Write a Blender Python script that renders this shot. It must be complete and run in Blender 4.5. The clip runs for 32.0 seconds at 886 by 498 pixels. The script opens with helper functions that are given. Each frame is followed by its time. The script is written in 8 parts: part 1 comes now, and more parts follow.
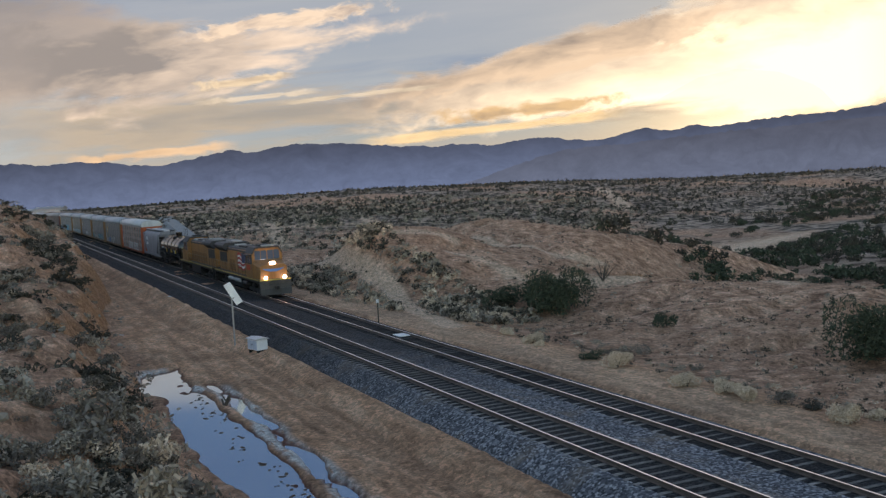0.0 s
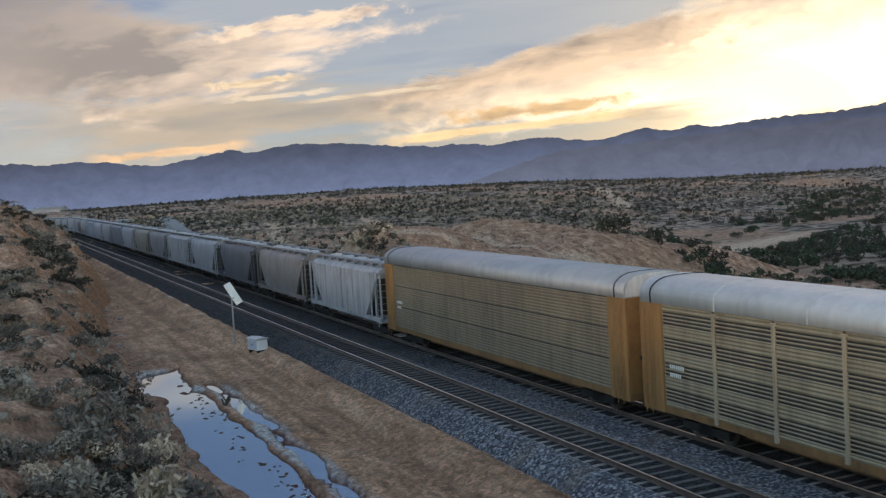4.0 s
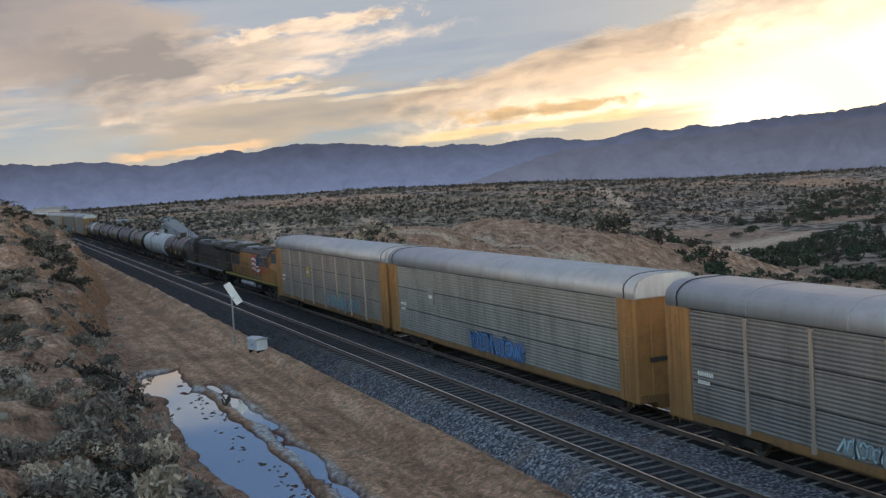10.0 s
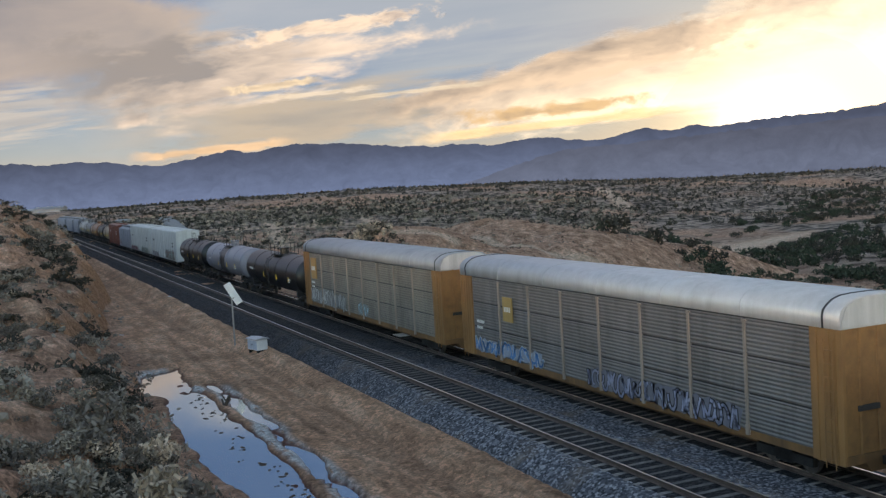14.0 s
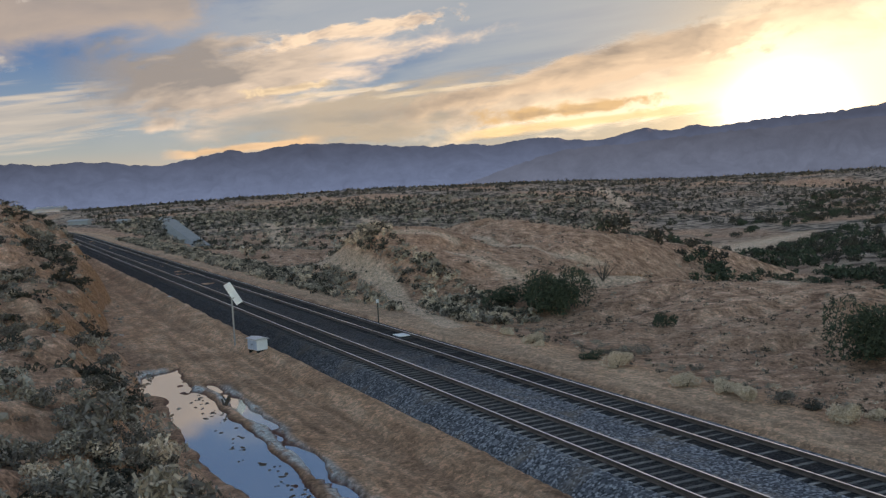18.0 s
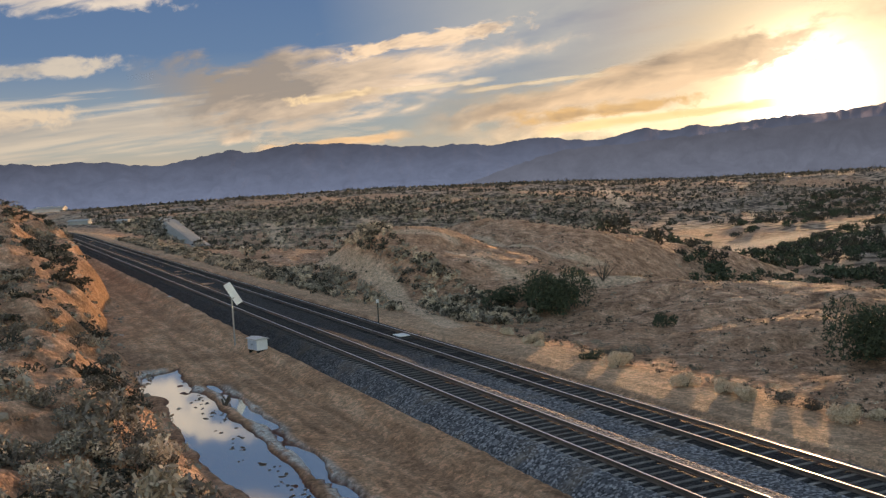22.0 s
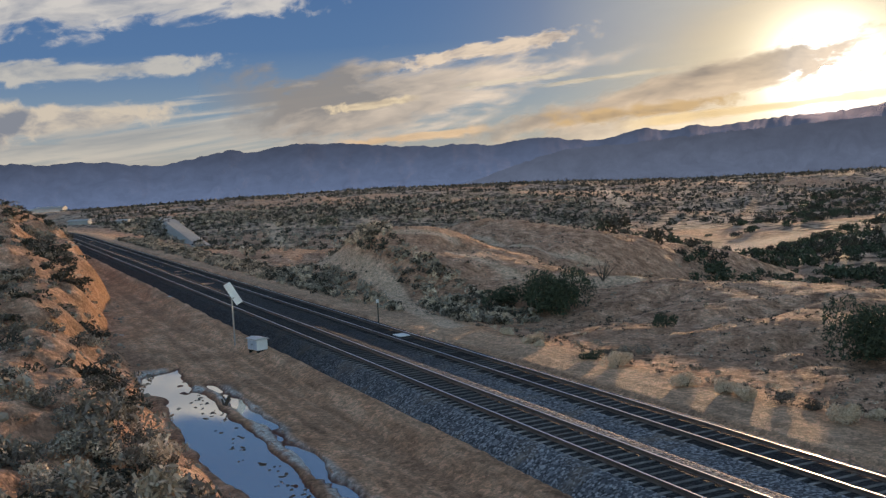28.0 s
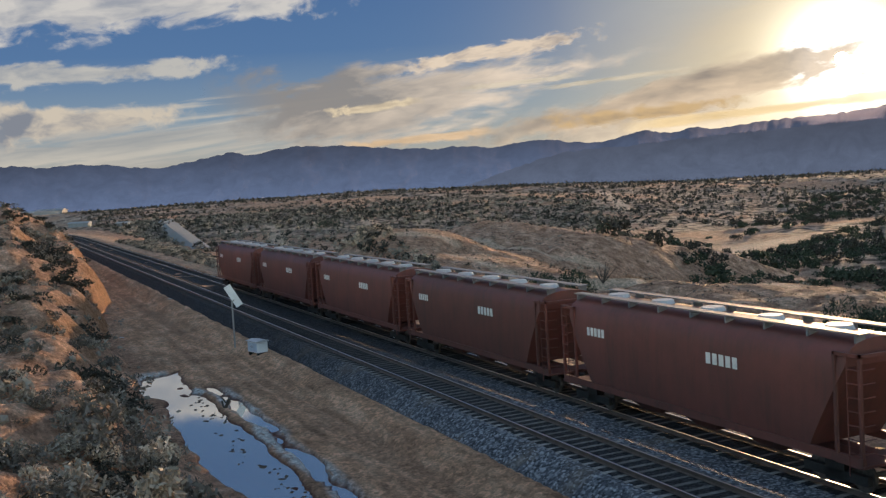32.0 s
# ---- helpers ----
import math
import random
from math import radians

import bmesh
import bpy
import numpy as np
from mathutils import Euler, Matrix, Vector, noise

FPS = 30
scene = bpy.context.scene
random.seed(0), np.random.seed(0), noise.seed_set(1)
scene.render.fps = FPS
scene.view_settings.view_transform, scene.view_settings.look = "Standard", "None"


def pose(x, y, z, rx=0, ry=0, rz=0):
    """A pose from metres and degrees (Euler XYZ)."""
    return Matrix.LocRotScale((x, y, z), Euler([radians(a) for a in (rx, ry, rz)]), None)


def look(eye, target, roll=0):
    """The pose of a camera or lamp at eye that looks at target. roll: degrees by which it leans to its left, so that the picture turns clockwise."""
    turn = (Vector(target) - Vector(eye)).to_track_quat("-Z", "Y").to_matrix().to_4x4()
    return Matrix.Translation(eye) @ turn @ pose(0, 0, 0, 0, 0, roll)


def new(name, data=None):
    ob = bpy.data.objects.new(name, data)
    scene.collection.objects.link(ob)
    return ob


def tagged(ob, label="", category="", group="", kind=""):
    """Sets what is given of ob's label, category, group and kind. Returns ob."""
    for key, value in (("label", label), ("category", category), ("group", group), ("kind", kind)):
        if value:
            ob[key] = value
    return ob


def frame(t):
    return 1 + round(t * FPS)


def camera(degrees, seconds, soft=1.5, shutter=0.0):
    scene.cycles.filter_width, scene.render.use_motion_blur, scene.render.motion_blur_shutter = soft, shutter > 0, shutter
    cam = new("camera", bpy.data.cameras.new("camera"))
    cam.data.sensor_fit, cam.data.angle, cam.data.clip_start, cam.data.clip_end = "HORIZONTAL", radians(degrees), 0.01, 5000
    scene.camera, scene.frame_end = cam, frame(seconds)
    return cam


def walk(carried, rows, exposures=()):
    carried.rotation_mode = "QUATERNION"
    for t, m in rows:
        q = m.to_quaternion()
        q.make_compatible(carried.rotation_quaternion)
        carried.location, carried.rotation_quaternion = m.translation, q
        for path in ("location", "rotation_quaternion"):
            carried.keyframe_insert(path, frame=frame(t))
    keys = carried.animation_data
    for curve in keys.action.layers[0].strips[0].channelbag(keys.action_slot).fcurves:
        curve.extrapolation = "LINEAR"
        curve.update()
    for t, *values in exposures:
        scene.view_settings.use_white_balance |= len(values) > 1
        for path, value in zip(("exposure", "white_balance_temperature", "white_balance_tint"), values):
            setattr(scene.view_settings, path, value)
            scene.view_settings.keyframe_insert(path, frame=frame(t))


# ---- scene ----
SECONDS = 32.0
GAIN = 2.2             # stops
DIM = 0.88 * 2.0 ** -GAIN     # brings what glows in the sky back to its tone
EYE = (-1.681, -24.646, 10.322)
LENS = 45.6
AIM = (-3.511, -23.852, 10.183)
cam = camera(LENS, SECONDS, soft=1.35)
TILTED = (-3.511, -23.852, 10.1875)
walk(cam, [(0.0, look(EYE, AIM, -3.5)), (28.2, look(EYE, AIM, -3.5)), (28.9, look(EYE, TILTED, -3.5)), (SECONDS, look(EYE, TILTED, -3.5))],
     exposures=[(0.0, GAIN + 0.25, 7080, 18), (0.9, GAIN + 0.33, 7060, 17), (14.2, GAIN + 0.37, 7060, 17), (16.4, GAIN + 0.27, 7080, 18), (17.6, GAIN + 0.25, 7080, 18), (18.6, GAIN + 0.27, 7900, 16), (21.0, GAIN + 0.24, 8000, 17), (24.0, GAIN + 0.18, 7300, 16), (26.5, GAIN + 0.06, 6800, 15), (29.0, GAIN - 0.03, 6500, 12), (SECONDS, GAIN - 0.03, 6500, 12)])


# ---- sky and light ----
def sky_pose(az, el, far, lean=0.0):
    """A pose on the sky's round, far metres off, facing the ground below the camera: x right, y up."""
    a, e = radians(az), radians(el)
    way = Vector((math.cos(a) * math.cos(e), math.sin(a) * math.cos(e), math.sin(e)))
    place = Vector(EYE) + far * way
    return Matrix.Translation(place) @ (-way).to_track_quat("Z", "Y").to_matrix().to_4x4() @ pose(0, 0, 0, 0, 0, lean)


SUN_AZ, SUN_EL = 137.5, 4.0
world = bpy.data.worlds.new("world")
scene.world = world
world.use_nodes = True
wn, wl = world.node_tree.nodes, world.node_tree.links
sky = wn.new("ShaderNodeTexSky")
sky.sky_type, sky.sun_disc = "NISHITA", False
sky.sun_elevation, sky.sun_rotation = radians(SUN_EL), radians(90 - SUN_AZ)
sky.dust_density, sky.altitude, sky.ozone_density = 2.4, 900, 1.3
wn["Background"].inputs["Strength"].default_value = 0.118
wl.new(sky.outputs[0], wn["Background"].inputs["Color"])

lamp = bpy.data.lights.new("sun_light", "SUN")
lamp.energy, lamp.angle, lamp.color = 3.7, radians(42), (1.0, 0.75, 0.53)
sun_light = new("sun_light", lamp)
sun_light.matrix_world = sky_pose(SUN_AZ, 17.0, 4000)
# ---- materials ----
def nodes_of(name):
    m = bpy.data.materials.new(name)
    m.use_nodes = True
    n, l = m.node_tree.nodes, m.node_tree.links
    return m, n, l, n["Principled BSDF"]


def noise_of(n, l, vec, scale, detail=4.0, rough=0.6):
    t = n.new("ShaderNodeTexNoise")
    t.inputs["Scale"].default_value, t.inputs["Detail"].default_value, t.inputs["Roughness"].default_value = scale, detail, rough
    l.new(vec, t.inputs["Vector"])
    return t.outputs["Fac"]


def ramp_of(n, l, fac, stops):
    r = n.new("ShaderNodeValToRGB")
    while len(r.color_ramp.elements) < len(stops):
        r.color_ramp.elements.new(0.5)
    for e, (p, c) in zip(r.color_ramp.elements, stops):
        e.position = p
        e.color = (*c, 1) if len(c) == 3 else c
    l.new(fac, r.inputs["Fac"])
    return r.outputs["Color"]


def mix_of(n, l, fac, a, b):
    m = n.new("ShaderNodeMix")
    m.data_type = "RGBA"
    for sock, val in ((m.inputs[0], fac), (m.inputs[6], a), (m.inputs[7], b)):
        if hasattr(val, "links"):
            l.new(val, sock)
        elif isinstance(val, (int, float)):
            sock.default_value = val
        else:
            sock.default_value = (*val, 1)
    return m.outputs[2]


def math_of(n, l, op, a, b=None, c=None, clamp=False):
    m = n.new("ShaderNodeMath")
    m.operation, m.use_clamp = op, clamp
    for sock, val in zip(m.inputs, (a, b, c)):
        if val is None:
            continue
        if hasattr(val, "links"):
            l.new(val, sock)
        else:
            sock.default_value = val
    return m.outputs[0]


def surface(name, dark, light, scale=4.0, rough=0.8, metal=0.0, bump=0.15, grain=40.0, wear=None, wear_at=0.62, stretch=(1, 1, 1), vary=0.0):
    """A worn surface: two tones in a coarse noise, a fine grain in tone and relief, and patches of a third tone."""
    m, n, l, p = nodes_of(name)
    tc = n.new("ShaderNodeTexCoord")
    mp = n.new("ShaderNodeMapping")
    mp.inputs["Scale"].default_value = stretch
    l.new(tc.outputs["Object"], mp.inputs["Vector"])
    vec = mp.outputs["Vector"]
    coarse = noise_of(n, l, vec, scale)
    fine = noise_of(n, l, vec, grain, 3.0)
    col = ramp_of(n, l, coarse, [(0.3, dark), (0.7, light)])
    both = math_of(n, l, "MULTIPLY_ADD", fine, 0.5, 0.75)
    tone = n.new("ShaderNodeVectorMath")
    tone.operation = "SCALE"
    l.new(col, tone.inputs[0])
    l.new(both, tone.inputs["Scale"])
    col = tone.outputs[0]
    if wear:
        patch = noise_of(n, l, vec, scale * 2.7, 6.0, 0.7)
        edge = math_of(n, l, "MULTIPLY_ADD", patch, 8.0, -8.0 * wear_at, clamp=True)
        col = mix_of(n, l, edge, col, wear)
    if vary:
        info = n.new("ShaderNodeObjectInfo")
        k = math_of(n, l, "MULTIPLY_ADD", info.outputs["Random"], 2 * vary, 1 - vary)
        tone = n.new("ShaderNodeVectorMath")
        tone.operation = "SCALE"
        l.new(col, tone.inputs[0])
        l.new(k, tone.inputs["Scale"])
        col = tone.outputs[0]
    l.new(col, p.inputs["Base Color"])
    p.inputs["Roughness"].default_value, p.inputs["Metallic"].default_value = rough, metal
    if bump:
        b = n.new("ShaderNodeBump")
        b.inputs["Strength"].default_value, b.inputs["Distance"].default_value = bump, 0.03
        l.new(fine, b.inputs["Height"])
        l.new(b.outputs["Normal"], p.inputs["Normal"])
    return m


def glow(name, color, strength):
    m, n, l, p = nodes_of(name)
    p.inputs["Base Color"].default_value = (*color, 1)
    p.inputs["Emission Color"].default_value = (*color, 1)
    p.inputs["Emission Strength"].default_value = strength
    return m


def ground_material():
    """Desert soil; the sheet's own zones say where it is graded sand, wash or scrub."""
    m, n, l, p = nodes_of("desert_soil")
    geo = n.new("ShaderNodeNewGeometry")
    vec = geo.outputs["Position"]
    big = noise_of(n, l, vec, 0.06, 5.0)
    mid = noise_of(n, l, vec, 0.7, 6.0, 0.65)
    fine = noise_of(n, l, vec, 9.0, 4.0, 0.7)
    soil = ramp_of(n, l, mid, [(0.34, (0.235, 0.126, 0.082)), (0.5, (0.54, 0.312, 0.208)), (0.66, (0.82, 0.54, 0.385))])
    soil = mix_of(n, l, ramp_of(n, l, big, [(0.4, (0, 0, 0)), (0.65, (0.6, 0.6, 0.6))]), soil, (0.40, 0.235, 0.155))
    zone = n.new("ShaderNodeAttribute")
    zone.attribute_name = "zone"
    sep = n.new("ShaderNodeSeparateColor")
    l.new(zone.outputs["Color"], sep.inputs[0])
    # graded road: streaks along the track
    mp = n.new("ShaderNodeMapping")
    mp.inputs["Scale"].default_value = (0.22, 0.8, 1.0)
    mp.inputs["Rotation"].default_value = (0, 0, radians(-2.5))
    l.new(vec, mp.inputs["Vector"])
    streak = noise_of(n, l, mp.outputs["Vector"], 1.6, 6.0, 0.62)
    road = ramp_of(n, l, streak, [(0.32, (0.48, 0.265, 0.16)), (0.48, (0.70, 0.40, 0.245)), (0.66, (0.86, 0.55, 0.36))])
    mp2 = n.new("ShaderNodeMapping")
    mp2.inputs["Scale"].default_value = (0.018, 0.75, 1.0)
    mp2.inputs["Rotation"].default_value = (0, 0, radians(-1.5))
    l.new(vec, mp2.inputs["Vector"])
    rut = noise_of(n, l, mp2.outputs["Vector"], 1.5, 4.0, 0.6)
    road = mix_of(n, l, ramp_of(n, l, rut, [(0.40, (0.6, 0.6, 0.6)), (0.58, (0, 0, 0))]), road, (0.40, 0.225, 0.14))
    damp = noise_of(n, l, vec, 0.16, 4.0)
    road = mix_of(n, l, ramp_of(n, l, damp, [(0.5, (0, 0, 0)), (0.64, (0.4, 0.4, 0.4))]), road, (0.2, 0.12, 0.078))
    col = mix_of(n, l, sep.outputs[0], soil, road)
    col = mix_of(n, l, sep.outputs[1], col, ramp_of(n, l, mid, [(0.3, (0.58, 0.40, 0.28)), (0.7, (0.84, 0.63, 0.47))]))
    clump = n.new("ShaderNodeTexVoronoi")
    clump.inputs["Scale"].default_value, clump.inputs["Randomness"].default_value = 0.34, 1.0
    l.new(vec, clump.inputs["Vector"])
    spread = math_of(n, l, "ADD", math_of(n, l, "MULTIPLY_ADD", big, 0.9, -0.47), math_of(n, l, "ADD", clump.outputs["Distance"], math_of(n, l, "MULTIPLY_ADD", mid, 0.8, -0.4)))
    scrub = ramp_of(n, l, spread, [(0.2, (0.03, 0.031, 0.028)), (0.36, (0.07, 0.065, 0.055)), (0.46, (0.21, 0.165, 0.135)), (0.7, (0.46, 0.35, 0.28))])
    col = mix_of(n, l, sep.outputs[2], col, scrub)
    # raw cut faces show the red earth
    up = n.new("ShaderNodeSeparateXYZ")
    l.new(geo.outputs["Normal"], up.inputs[0])
    raw = math_of(n, l, "MULTIPLY_ADD", up.outputs["Z"], -4.0, 3.0, clamp=True)
    col = mix_of(n, l, math_of(n, l, "MULTIPLY", raw, 0.8), col, (0.42, 0.21, 0.105))
    # white flecked patches by the water
    white_zone = n.new("ShaderNodeAttribute")
    white_zone.attribute_name = "white_patch"
    flake = math_of(n, l, "MULTIPLY_ADD", noise_of(n, l, mp.outputs["Vector"], 5.0, 5.0, 0.7), 6.0, -2.0, clamp=True)
    col = mix_of(n, l, math_of(n, l, "MULTIPLY", white_zone.outputs["Fac"], flake), col, (0.78, 0.78, 0.76))
    # wet red mud round the puddles
    col = mix_of(n, l, zone.outputs["Alpha"], col, ramp_of(n, l, mid, [(0.35, (0.12, 0.045, 0.035)), (0.65, (0.24, 0.12, 0.09))]))
    pebble = n.new("ShaderNodeTexVoronoi")
    pebble.inputs["Scale"].default_value = 5.0
    l.new(vec, pebble.inputs["Vector"])
    cell = n.new("ShaderNodeSeparateColor")
    l.new(pebble.outputs["Color"], cell.inputs[0])
    speck = math_of(n, l, "MULTIPLY_ADD", cell.outputs[0], 0.6, 0.7)
    tone = n.new("ShaderNodeVectorMath")
    tone.operation = "SCALE"
    l.new(col, tone.inputs[0])
    l.new(math_of(n, l, "MULTIPLY", speck, math_of(n, l, "MULTIPLY_ADD", fine, 2.0, 0.0)), tone.inputs["Scale"])
    l.new(tone.outputs[0], p.inputs["Base Color"])
    p.inputs["Roughness"].default_value = 0.95
    p.inputs["Specular IOR Level"].default_value = 0.15
    b = n.new("ShaderNodeBump")
    b.inputs["Strength"].default_value, b.inputs["Distance"].default_value = 1.0, 0.3
    l.new(math_of(n, l, "ADD", fine, math_of(n, l, "MULTIPLY", mid, 2.0)), b.inputs["Height"])
    l.new(b.outputs["Normal"], p.inputs["Normal"])
    return m


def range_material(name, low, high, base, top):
    """A far range of rock: haze painted into its glow, brighter towards its foot."""
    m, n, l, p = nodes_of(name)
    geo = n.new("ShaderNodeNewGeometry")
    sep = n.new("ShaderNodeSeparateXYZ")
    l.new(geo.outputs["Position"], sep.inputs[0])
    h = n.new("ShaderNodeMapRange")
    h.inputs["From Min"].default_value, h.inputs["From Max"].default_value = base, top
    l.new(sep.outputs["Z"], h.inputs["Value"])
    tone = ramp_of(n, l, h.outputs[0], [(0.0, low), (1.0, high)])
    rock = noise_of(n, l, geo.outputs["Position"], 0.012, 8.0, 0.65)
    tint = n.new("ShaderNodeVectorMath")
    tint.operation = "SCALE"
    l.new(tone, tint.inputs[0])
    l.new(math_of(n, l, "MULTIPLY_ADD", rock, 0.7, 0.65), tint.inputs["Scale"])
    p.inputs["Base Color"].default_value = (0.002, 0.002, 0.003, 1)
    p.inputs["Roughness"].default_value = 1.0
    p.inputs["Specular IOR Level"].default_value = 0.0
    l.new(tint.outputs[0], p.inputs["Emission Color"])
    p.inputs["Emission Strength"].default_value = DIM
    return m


def cloud_material(name, sides, lit, shade, seed, size=3.0, soft=0.25, ragged=0.5, stretch=(1.0, 2.2), dense=1.0, strength=1.0, shade_at=0.5, toward=(0.0, 0.0), band=0.12, mottle=1.0):
    """A sheet of cloud. sides: rows (a, b, c), inside where a*u + b*v + c > 0, u and v from 0 to 1 over the sheet."""
    m = bpy.data.materials.new(name)
    m.use_nodes = True
    n, l = m.node_tree.nodes, m.node_tree.links
    n.remove(n["Principled BSDF"])
    tc = n.new("ShaderNodeTexCoord")
    uv = n.new("ShaderNodeSeparateXYZ")
    l.new(tc.outputs["Generated"], uv.inputs[0])
    mp = n.new("ShaderNodeMapping")
    mp.inputs["Scale"].default_value = (stretch[0], stretch[1], 1)
    mp.inputs["Location"].default_value = (seed * 3.1, seed * 1.7, seed)
    l.new(tc.outputs["Generated"], mp.inputs["Vector"])
    vec = mp.outputs["Vector"]
    w = n.new("ShaderNodeTexNoise")
    w.inputs["Scale"].default_value, w.inputs["Detail"].default_value = size * 0.6, 3.0
    l.new(vec, w.inputs["Vector"])
    warp = n.new("ShaderNodeVectorMath")
    warp.operation = "MULTIPLY_ADD"
    l.new(w.outputs["Color"], warp.inputs[0])
    warp.inputs[1].default_value = (0.45, 0.25, 0.0)
    l.new(vec, warp.inputs[2])
    body = noise_of(n, l, warp.outputs[0], size, 8.0, 0.56)
    fold = noise_of(n, l, warp.outputs[0], size * 0.75, 7.0, 0.55)
    inside = None
    for a, b, c in sides:
        d = math_of(n, l, "ADD", math_of(n, l, "MULTIPLY", uv.outputs[0], a), math_of(n, l, "MULTIPLY_ADD", uv.outputs[1], b, c))
        inside = d if inside is None else math_of(n, l, "MINIMUM", inside, d)
    cover = math_of(n, l, "DIVIDE", inside, soft)
    cover = math_of(n, l, "MINIMUM", cover, 1.3)
    cover = math_of(n, l, "ADD", cover, math_of(n, l, "MULTIPLY_ADD", body, 2 * ragged * 2, -2 * ragged))
    alpha = n.new("ShaderNodeMapRange")
    alpha.interpolation_type = "SMOOTHSTEP"
    alpha.inputs["From Min"].default_value, alpha.inputs["From Max"].default_value = 0.2, 0.8
    alpha.inputs["To Max"].default_value = dense
    l.new(cover, alpha.inputs["Value"])
    tone = math_of(n, l, "MULTIPLY_ADD", math_of(n, l, "MULTIPLY_ADD", body, 0.5, -0.75), mottle, 0.5)
    tone = math_of(n, l, "MULTIPLY_ADD", fold, mottle, tone)
    tone = math_of(n, l, "ADD", tone, math_of(n, l, "MULTIPLY", math_of(n, l, "SUBTRACT", 1.0, math_of(n, l, "MINIMUM", cover, 1.0)), 0.25))
    tone = math_of(n, l, "ADD", tone, math_of(n, l, "MULTIPLY_ADD", uv.outputs[0], toward[0], -0.5 * toward[0]))
    tone = math_of(n, l, "ADD", tone, math_of(n, l, "MULTIPLY_ADD", uv.outputs[1], toward[1], -0.5 * toward[1]))
    col = ramp_of(n, l, tone, [(shade_at - band, shade), (shade_at + band, lit)])
    em = n.new("ShaderNodeEmission")
    em.inputs["Strength"].default_value = strength * DIM
    l.new(col, em.inputs["Color"])
    tr = n.new("ShaderNodeBsdfTransparent")
    mx = n.new("ShaderNodeMixShader")
    # the sheet's own rim is always clear
    rim = math_of(n, l, "MINIMUM", math_of(n, l, "MULTIPLY", math_of(n, l, "MULTIPLY", uv.outputs[0], math_of(n, l, "SUBTRACT", 1.0, uv.outputs[0])), 7.0),
                  math_of(n, l, "MULTIPLY", math_of(n, l, "MULTIPLY", uv.outputs[1], math_of(n, l, "SUBTRACT", 1.0, uv.outputs[1])), 9.0))
    rim = math_of(n, l, "MINIMUM", rim, 1.0)
    l.new(math_of(n, l, "MULTIPLY", alpha.outputs[0], rim), mx.inputs[0])
    l.new(tr.outputs[0], mx.inputs[1])
    l.new(em.outputs[0], mx.inputs[2])
    l.new(mx.outputs[0], n["Material Output"].inputs["Surface"])
    return m


def sky_material():
    """Clear air: pale and warm over the ridge, blue above, brightest where the sun comes up."""
    m = bpy.data.materials.new("clear_sky")
    m.use_nodes = True
    n, l = m.node_tree.nodes, m.node_tree.links
    n.remove(n["Principled BSDF"])
    geo = n.new("ShaderNodeNewGeometry")
    off = n.new("ShaderNodeVectorMath")
    off.operation = "SUBTRACT"
    l.new(geo.outputs["Position"], off.inputs[0])
    off.inputs[1].default_value = EYE
    nz = n.new("ShaderNodeVectorMath")
    nz.operation = "NORMALIZE"
    l.new(off.outputs[0], nz.inputs[0])
    sep = n.new("ShaderNodeSeparateXYZ")
    l.new(nz.outputs[0], sep.inputs[0])
    col = ramp_of(n, l, math_of(n, l, "MULTIPLY", sep.outputs["Z"], 4.0), [
        (0.0, (0.50, 0.46, 0.38)), (0.1, (0.46, 0.45, 0.40)), (0.16, (0.36, 0.42, 0.43)), (0.27, (0.25, 0.355, 0.45)), (0.5, (0.105, 0.215, 0.41)), (1.0, (0.06, 0.145, 0.345))])
    a, e = radians(137.5), radians(3.0)
    dot = n.new("ShaderNodeVectorMath")
    dot.operation = "DOT_PRODUCT"
    l.new(nz.outputs[0], dot.inputs[0])
    dot.inputs[1].default_value = (math.cos(a) * math.cos(e), math.sin(a) * math.cos(e), math.sin(e))
    near = math_of(n, l, "POWER", math_of(n, l, "MAXIMUM", dot.outputs["Value"], 0.0), 60.0)
    glowing = mix_of(n, l, math_of(n, l, "MULTIPLY", near, 0.8), col, (1.0, 0.82, 0.50))
    em = n.new("ShaderNodeEmission")
    em.inputs["Strength"].default_value = DIM
    l.new(glowing, em.inputs["Color"])
    l.new(em.outputs[0], n["Material Output"].inputs["Surface"])
    return m


def water_material():
    m, n, l, p = nodes_of("puddle_water")
    p.inputs["Base Color"].default_value = (0.68, 0.63, 0.55, 1)
    p.inputs["Metallic"].default_value = 0.6
    p.inputs["Roughness"].default_value = 0.03
    p.inputs["IOR"].default_value = 2.6
    p.inputs["Specular IOR Level"].default_value = 1.0
    geo = n.new("ShaderNodeNewGeometry")
    w = noise_of(n, l, geo.outputs["Position"], 2.5, 3.0)
    b = n.new("ShaderNodeBump")
    b.inputs["Strength"].default_value, b.inputs["Distance"].default_value = 0.02, 0.02
    l.new(w, b.inputs["Height"])
    l.new(b.outputs["Normal"], p.inputs["Normal"])
    return m


